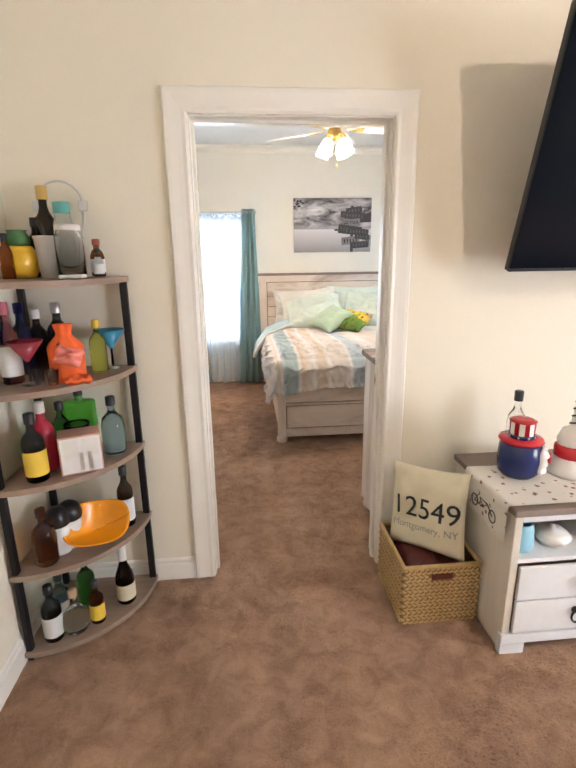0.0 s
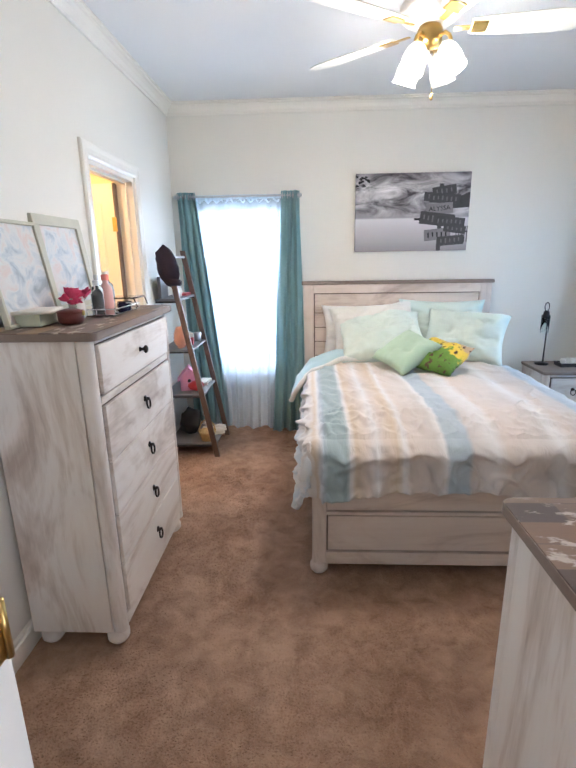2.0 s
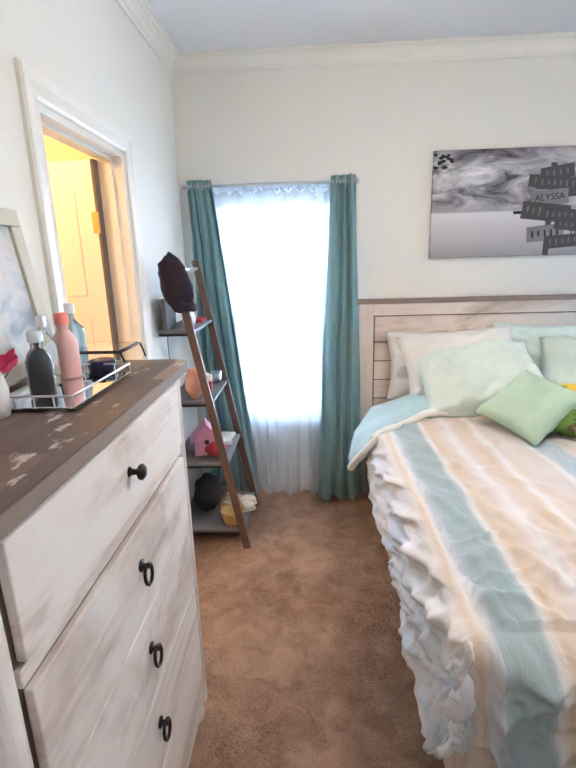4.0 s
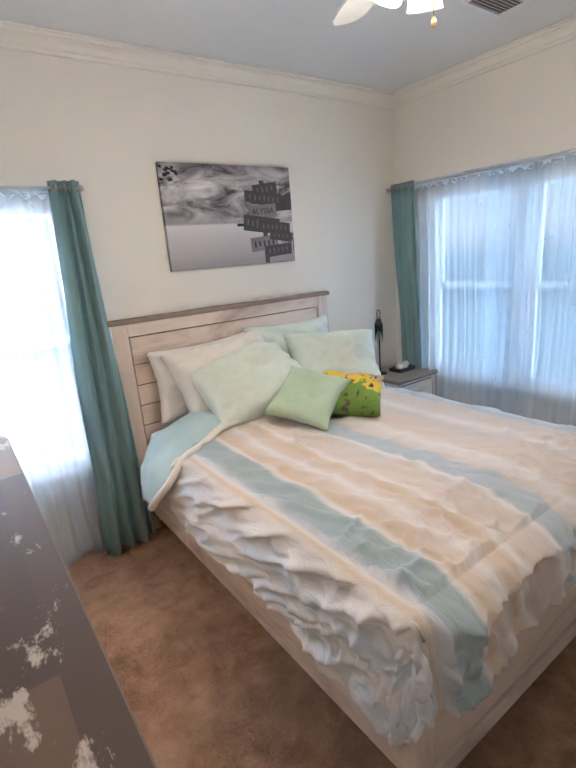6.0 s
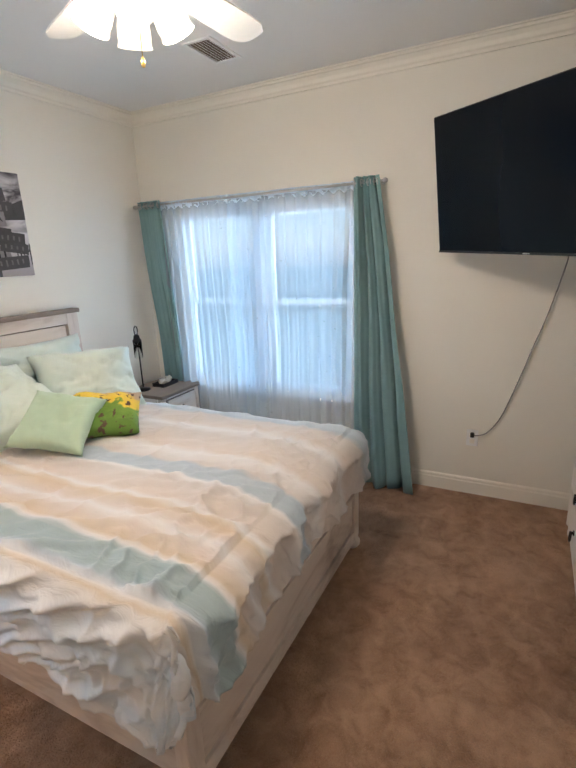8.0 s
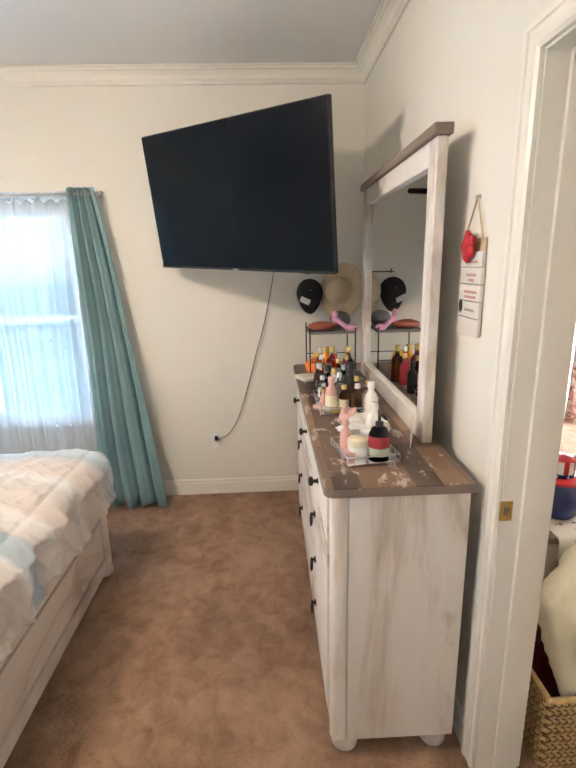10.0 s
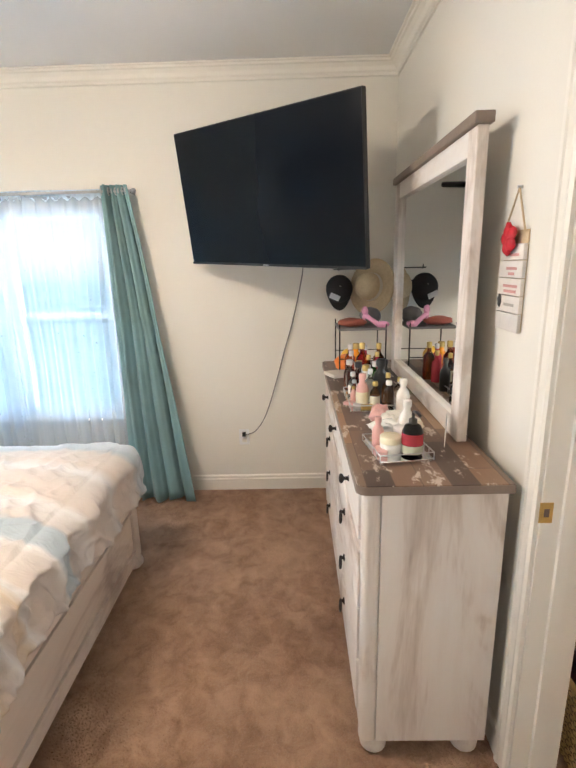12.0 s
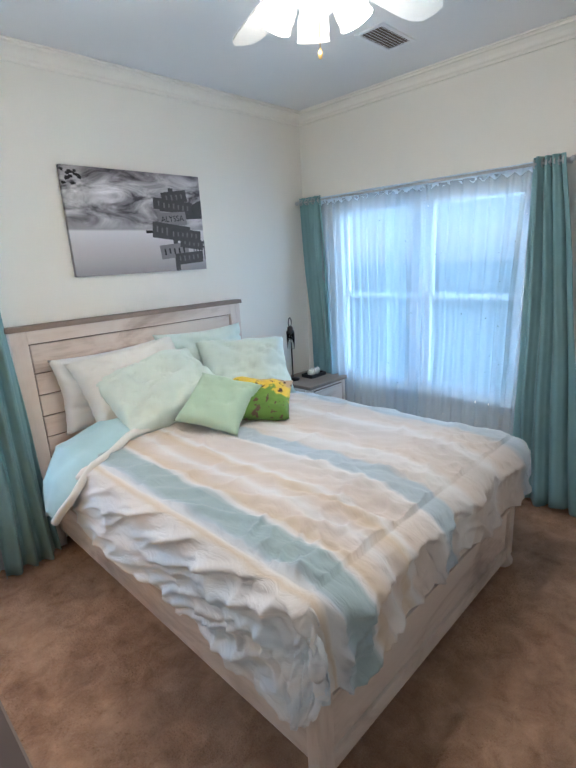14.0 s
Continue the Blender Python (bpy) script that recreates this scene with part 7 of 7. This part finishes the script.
bottle("flagon", (1.60, 5.20, DZ), 0.62, "g_green", None, "steel", "round greenish glass perfume bottle", DG)
bottle("mini", (1.53, 5.25, DZ), 1.25, "jar_white", None, "gold", "white lotion bottle with a gold cap", DG)
bottle("mini", (1.62, 5.27, DZ), 1.2, "g_clear", None, "black", "clear perfume bottle with a black cap", DG)
for x, y, k, sc, gl, lb, cp, txt in ((1.72, 5.30, "mini", 1.2, "g_clear", None, "steel", "small clear perfume bottle"), (1.75, 5.25, "mini", 1.1, "g_rose", None, "gold", "rose perfume bottle with a gold cap"), (1.70, 5.21, "flagon", 0.5, "g_clear", None, "steel", "round clear perfume bottle"),
                                     (1.83, 5.15, "liquor", 0.62, "perfume_red", None, "gold", "dark red perfume bottle with a gold cap"), (1.97, 5.19, "liquor", 0.66, "perfume_red", None, "steel", "red lotion bottle with a metal cap"), (2.03, 5.23, "mini", 1.4, "orange_glass", None, "gold", "small orange perfume bottle with a gold cap"),
                                     (1.66, 5.14, "liquor", 0.60, "black", None, "black", "tall black lotion bottle"), (1.45, 5.12, "flagon", 0.5, "g_clear", "l_white", "gold", "perfume bottle with a gold cap"), (1.33, 5.13, "mini", 1.2, "jar_white", None, "jar_white", "white lotion bottle by the mirror")):
    bottle(k, (x, y, DT), sc, gl, lb, cp, txt, DG)
lay("folded_cloth", cushion(0.13, 0.10, 0.045, 73, 12, 0.05, 0.012), "cream", "folded cream face cloth behind the tray", "cloth", pose(1.10, 5.235, DT + 0.024, 0, 0, 20))
lay("pink_pouch", cushion(0.12, 0.07, 0.05, 75, 10, 0.05, 0.012), "perfume_pink", "soft pink make-up pouch lying on the dresser", "pouch", pose(1.27, 5.235, DT + 0.026, 0, 0, -15))
for i, (x, y) in enumerate(((1.40, 5.30), (1.43, 5.325), (1.37, 5.265), (0.955, 5.235), (0.915, 5.29))):
    lay("compact_case", slab(-0.028, 0.028, -0.020, 0.020, 0, 0.016, 0.004), ("steel", "perfume_pink", "gold", "jar_white", "perfume_pink")[i], "small flat make-up compact lying in the tray", "compact", pose(x, y, DZ + 0.001, 0, 0, 40 * i + 12), "make-up compacts")
lay("tissue", blob(0.045, 0.035, 0.028, 90, 0.4), "paper", "crumpled white tissue on the dresser", "tissue", pose(1.17, 5.22, DT + 0.026))
lay("tissue", blob(0.050, 0.040, 0.022, 92, 0.4), "cream_wool", "crumpled cream cloth on the dresser", "cloth", pose(1.10, 5.15, DT + 0.022))
single("orange_pouch", blob(0.06, 0.07, 0.05, 41, 0.2), "orange_plastic", "bright orange pouch under the wire stand", "pouch", (2.10, 5.27, DT + 0.05))
single("yellow_ball", blob(0.055, 0.055, 0.055, 44, 0.06), "yellow_plastic", "yellow round container under the wire stand", "container", (2.22, 5.24, DT + 0.056))
single("folded_paper", slab(-0.06, 0.06, -0.09, 0.09, 0, 0.02, 0.006), "paper", "folded white paper near the wire stand", "paper", (2.02, 5.30, DT), 25)


def wire_stand():
    t = thing("wire_stand", "black wire stand with a grey board on the dresser", "stand", (2.19, 5.19, DT))
    part("board", slab(-0.14, 0.14, -0.13, 0.13, 0.235, 0.247, 0.002), "slate", t)
    for x in (-0.135, 0.135):
        for y in (-0.125, 0.125):
            part("leg", tube([(x, y, 0), (x, y, 0.27)], 0.004, 6), "black_metal", t)
    for x in (-0.135, 0.135):
        part("side_wire", tube([(x, -0.125, 0.08), (x, 0.125, 0.08)], 0.003, 6), "black_metal", t)


wire_stand()
single("brown_clutch", blob(0.05, 0.08, 0.025, 47, 0.15), "rust", "brown leather clutch on the wire stand", "clutch", (2.14, 5.24, DT + 0.27))


def heel_shoe():
    t = thing("high_heel_ornament", "pink high-heel shoe ornament on the wire stand", "ornament", (2.10, 5.12, DT + 0.2475), 60)
    part("sole", tube([(-0.07, 0, 0.008), (-0.03, 0, 0.008), (0.02, 0, 0.04), (0.06, 0, 0.065)], [0.008, 0.016, 0.012, 0.014], 10), "pink_paint", t)
    part("heel", tube([(0.062, 0, 0.06), (0.066, 0, 0.0)], [0.011, 0.004], 8), "pink_paint", t)
    part("toe", blob(0.035, 0.018, 0.016, 3, 0.05), "pink_paint", t, at=(-0.05, 0, 0.018))
    part("counter", blob(0.018, 0.016, 0.026, 5, 0.05), "pink_paint", t, at=(0.058, 0, 0.085))


heel_shoe()


def wall_rack():
    t = thing("hat_rack", "thin black wire hat rack on the wall", "hat rack", (E - 0.012, 5.13, 1.50))
    for z in (0.05, -0.03):
        part("bar", tube([(0, -0.17, z), (0, 0.17, z)], 0.004, 6), "black_metal", t)
    for y in (-0.12, 0.0, 0.14):
        part("hook", tube([(0.01, y, 0.05), (-0.03, y, 0.045), (-0.045, y, 0.07)], 0.004, 6), "black_metal", t)


wall_rack()


def ball_cap(at):
    t = thing("baseball_cap", "black baseball cap with a white patch hung on the rack", "cap", at)

    def dome(s, u):
        a = 2 * math.pi * s
        r = 0.085 * math.cos(u * math.pi / 2 * 0.98)
        return Vector((r * 1.05 * math.cos(a), r * math.sin(a), 0.085 * math.sin(u * math.pi / 2)))
    t.matrix_basis = Matrix.Translation(at) @ pose(0, 0, 0, 0, -75, 0)
    part("crown", sheet(32, 10, dome), "charcoal_felt", t)
    part("visor", sheet(16, 5, lambda s, u: Vector(((0.08 + 0.055 * u * math.sin(math.pi * s)) * math.cos(math.pi * (s - 0.5)) - 0.0, (0.082) * math.sin(math.pi * (s - 0.5)), -0.004 - 0.012 * u))), "charcoal_felt", t, at=pose(0, 0, 0, 0, 0, 180))
    part("patch", slab(-0.032, 0.032, -0.002, 0.002, -0.018, 0.018), "l_white", t, "white patch with grey lines", at=pose(-0.062, 0.035, 0.062, 55, 0, 65))


ball_cap((E - 0.10, 5.27, 1.43))


def straw_hat(at):
    t = thing("straw_hat", "pale straw sun hat hung in the corner", "hat")
    t.matrix_basis = Matrix.Translation(at) @ pose(0, 0, 0, 0, 0, -48) @ pose(0, 0, 0, 0, -80, 0)
    part("brim", lathe([(0.085, 0.0), (0.15, -0.004), (0.175, 0.006), (0.174, 0.010), (0.148, 0.0), (0.085, 0.005)], 36, close=False), "straw", t)
    part("crown", lathe([(0.086, 0.0), (0.082, 0.05), (0.07, 0.085), (0.04, 0.095), (0, 0.09)], 30, close=False), "straw", t)
    part("band", lathe([(0.0865, 0.006), (0.0845, 0.03)], 30, close=False), "cream_wool", t, "pale ribbon band")


straw_hat((E - 0.15, 5.07, 1.44))
lay("knit_beanie", blob(0.08, 0.06, 0.05, 61, 0.15), "slate", "soft grey beanie lying on the wire stand", "beanie", pose(2.26, 5.12, DT + 0.29))


# ---------------------------------------------------------------- bedroom: sign by the door
def wall_sign():
    t = thing("wall_sign", "white plank tag sign with a red bow hung on twine", "wall sign", (0.937, S, 1.39))
    for i, (lo, hi) in enumerate(((0.0, 0.052), (0.054, 0.102), (0.104, 0.152), (0.154, 0.202), (0.204, 0.248))):
        part("plank", slab(-0.075, 0.075, 0.004, 0.015, lo, hi, 0.002), "sign_white", t)
    part("back_board", slab(-0.072, 0.072, 0.001, 0.005, 0.003, 0.285), "straw", t, "brown backing strip")
    for k in range(5):
        a = k * 72
        part("bow_loop", blob(0.030, 0.012, 0.020, 3 + k, 0.25), "jar_red", t, "red ribbon loop", at=pose(0.014 * math.cos(math.radians(a)), 0.026, 0.262 + 0.016 * math.sin(math.radians(a)), 0, -a, 0))
    part("twine", tube([(-0.066, 0.012, 0.280), (0, 0.008, 0.400), (0.066, 0.012, 0.280)], 0.003, 6), "straw", t)
    part("nail", lathe([(0, 0), (0.004, 0), (0.004, 0.014), (0, 0.014)], 8), "steel", t, at=pose(0, 0.0, 0.402, -90, 0, 0))
    for z, w, k in ((0.218, 0.040, "faded_red"), (0.180, 0.034, "faded_red"), (0.165, 0.020, "faded_red"), (0.130, 0.045, "faded_red"), (0.115, 0.040, "faded_red"), (0.076, 0.034, "letter_grey")):
        part("letter_bar", slab(-w - 0.01, w - 0.01, 0.0152, 0.0157, z - 0.004, z + 0.004), k, t)
    part("heart", blob(0.013, 0.004, 0.018, 8, 0.3), "letter_black", t, at=(0.052, 0.016, 0.085))


plain("sign_white", (0.70, 0.66, 0.61), 0.7, vary=0.15, scale=18, fine=0.08, bump=0.1)
plain("faded_red", (0.55, 0.28, 0.26), 0.7, vary=0.3, scale=40)
wall_sign()


# ---------------------------------------------------------------- bedroom: on the nightstand
def hook_lamp():
    t = thing("table_lamp", "small black hook lamp with a clear glass shade", "lamp", (2.245, 8.40, 0.6235))
    part("base", lathe([(0, 0), (0.055, 0), (0.055, 0.012), (0.012, 0.02), (0, 0.02)], 24), "black_metal", t)
    part("stem", tube([(0.02, 0.02, 0.015), (0.02, 0.02, 0.40), (0.012, 0.010, 0.44), (-0.004, 0.0, 0.45), (-0.012, -0.006, 0.448)], 0.006, 8), "black_metal", t)
    part("cap", lathe([(0.034, 0.398), (0.034, 0.412), (0.024, 0.424), (0.022, 0.446), (0.012, 0.454), (0, 0.455)], 20, close=False), "black_metal", t, at=(-0.012, -0.006, 0))
    part("handle_loop", tube([(-0.012 + 0.018 * math.cos(i * math.pi / 10), -0.006, 0.485 + 0.036 * math.sin(i * math.pi / 10)) for i in range(20)], 0.004, 6, closed=True), "black_metal", t)
    part("shade", lathe([(0.032, 0.27), (0.034, 0.40), (0.032, 0.40), (0.030, 0.272)], 24, close=False), "g_clear", t, "clear glass cylinder", at=(-0.012, -0.006, 0))


hook_lamp()
bt = thing("black_tray", "black tray holding crumpled white tissues", "tray", (2.44, 8.34, 0.6235))
tr_bm = bmesh.new()
box(tr_bm, -0.09, 0.09, -0.06, 0.06, 0, 0.008)
for a in ((-0.09, 0.09, -0.06, -0.052), (-0.09, 0.09, 0.052, 0.06), (-0.09, -0.082, -0.052, 0.052), (0.082, 0.09, -0.052, 0.052)):
    box(tr_bm, *a, 0.008, 0.03)
part("tray", tr_bm, "black", bt)
for i in range(4):
    lay("tissue", blob(0.026, 0.022, 0.028, 70 + i, 0.35), "paper", "crumpled white tissue in the black tray", "tissue", pose(2.39 + 0.034 * i, 8.335 + 0.012 * (i % 2), 0.662), "tissues")


# ---------------------------------------------------------------- carpet pile
def carpet_pile():
    """Bent tufts that lean with the brushed nap, where the carpet lies open."""
    rng = np.random.default_rng(4)
    step = 0.0088
    xs, ys = np.meshgrid(np.arange(W + 0.02, 2.66, step), np.arange(3.05, 8.45, step), indexing="ij")
    p = np.stack([xs.ravel(), ys.ravel()], 1) + rng.uniform(-0.5, 0.5, (xs.size, 2)) * step
    x, y = p[:, 0], p[:, 1]
    keep = ~((x > 0.32) & (x < 1.77) & (y > 6.5))
    keep &= ~((x > 0.80) & (x < 2.33) & (y > 4.93) & (y < 5.30))
    keep &= ~((x < -0.54) & (y > 5.98) & (y < 6.82))
    keep &= ~(((x < D0) | (x > D1)) & (y > SO - 0.016) & (y < S + 0.016))
    keep &= ~((y < 4.72) & (x > 2.2))
    keep &= ~((x > 0.67) & (x < 0.96) & (y > 4.38) & (y < 4.69))
    keep &= ~((x > 1.03) & (y > 4.22) & (y < 4.64))
    p = p[keep]
    n = len(p)
    ph = 2.0 * np.sin(p[:, 0] * 5.1 + 1.7 * np.sin(p[:, 1] * 4.3)) + 1.8 * np.sin(p[:, 1] * 6.7 + 2.0 * np.cos(p[:, 0] * 3.7)) + rng.normal(0, 0.7, n)
    lean = np.stack([np.cos(ph), np.sin(ph)], 1) * rng.uniform(0.004, 0.009, (n, 1))
    a = rng.uniform(0, math.pi, n)
    side = np.stack([np.cos(a), np.sin(a)], 1) * rng.uniform(0.0040, 0.0062, (n, 1))
    h = rng.uniform(0.0025, 0.0042, n)
    v = np.zeros((n, 4, 3), np.float32)
    v[:, 0, :2], v[:, 1, :2] = p - side, p + side
    v[:, 2, :2], v[:, 3, :2] = p + side * 0.55 + lean, p - side * 0.55 + lean
    v[:, :2, 2] = -0.0005
    v[:, 2:, 2] = h[:, None]
    me = bpy.data.meshes.new("carpet_pile")
    me.vertices.add(4 * n)
    me.vertices.foreach_set("co", v.ravel())
    me.loops.add(4 * n)
    me.loops.foreach_set("vertex_index", np.arange(4 * n, dtype=np.int32))
    me.polygons.add(n)
    me.polygons.foreach_set("loop_start", np.arange(0, 4 * n, 4, dtype=np.int32))
    me.update(calc_edges=True)
    me.materials.append(M["carpet"])
    tagged(new("carpet_pile", me), "short brown tufts of the fitted carpet", "carpet pile", "", "stuff")


carpet_pile()
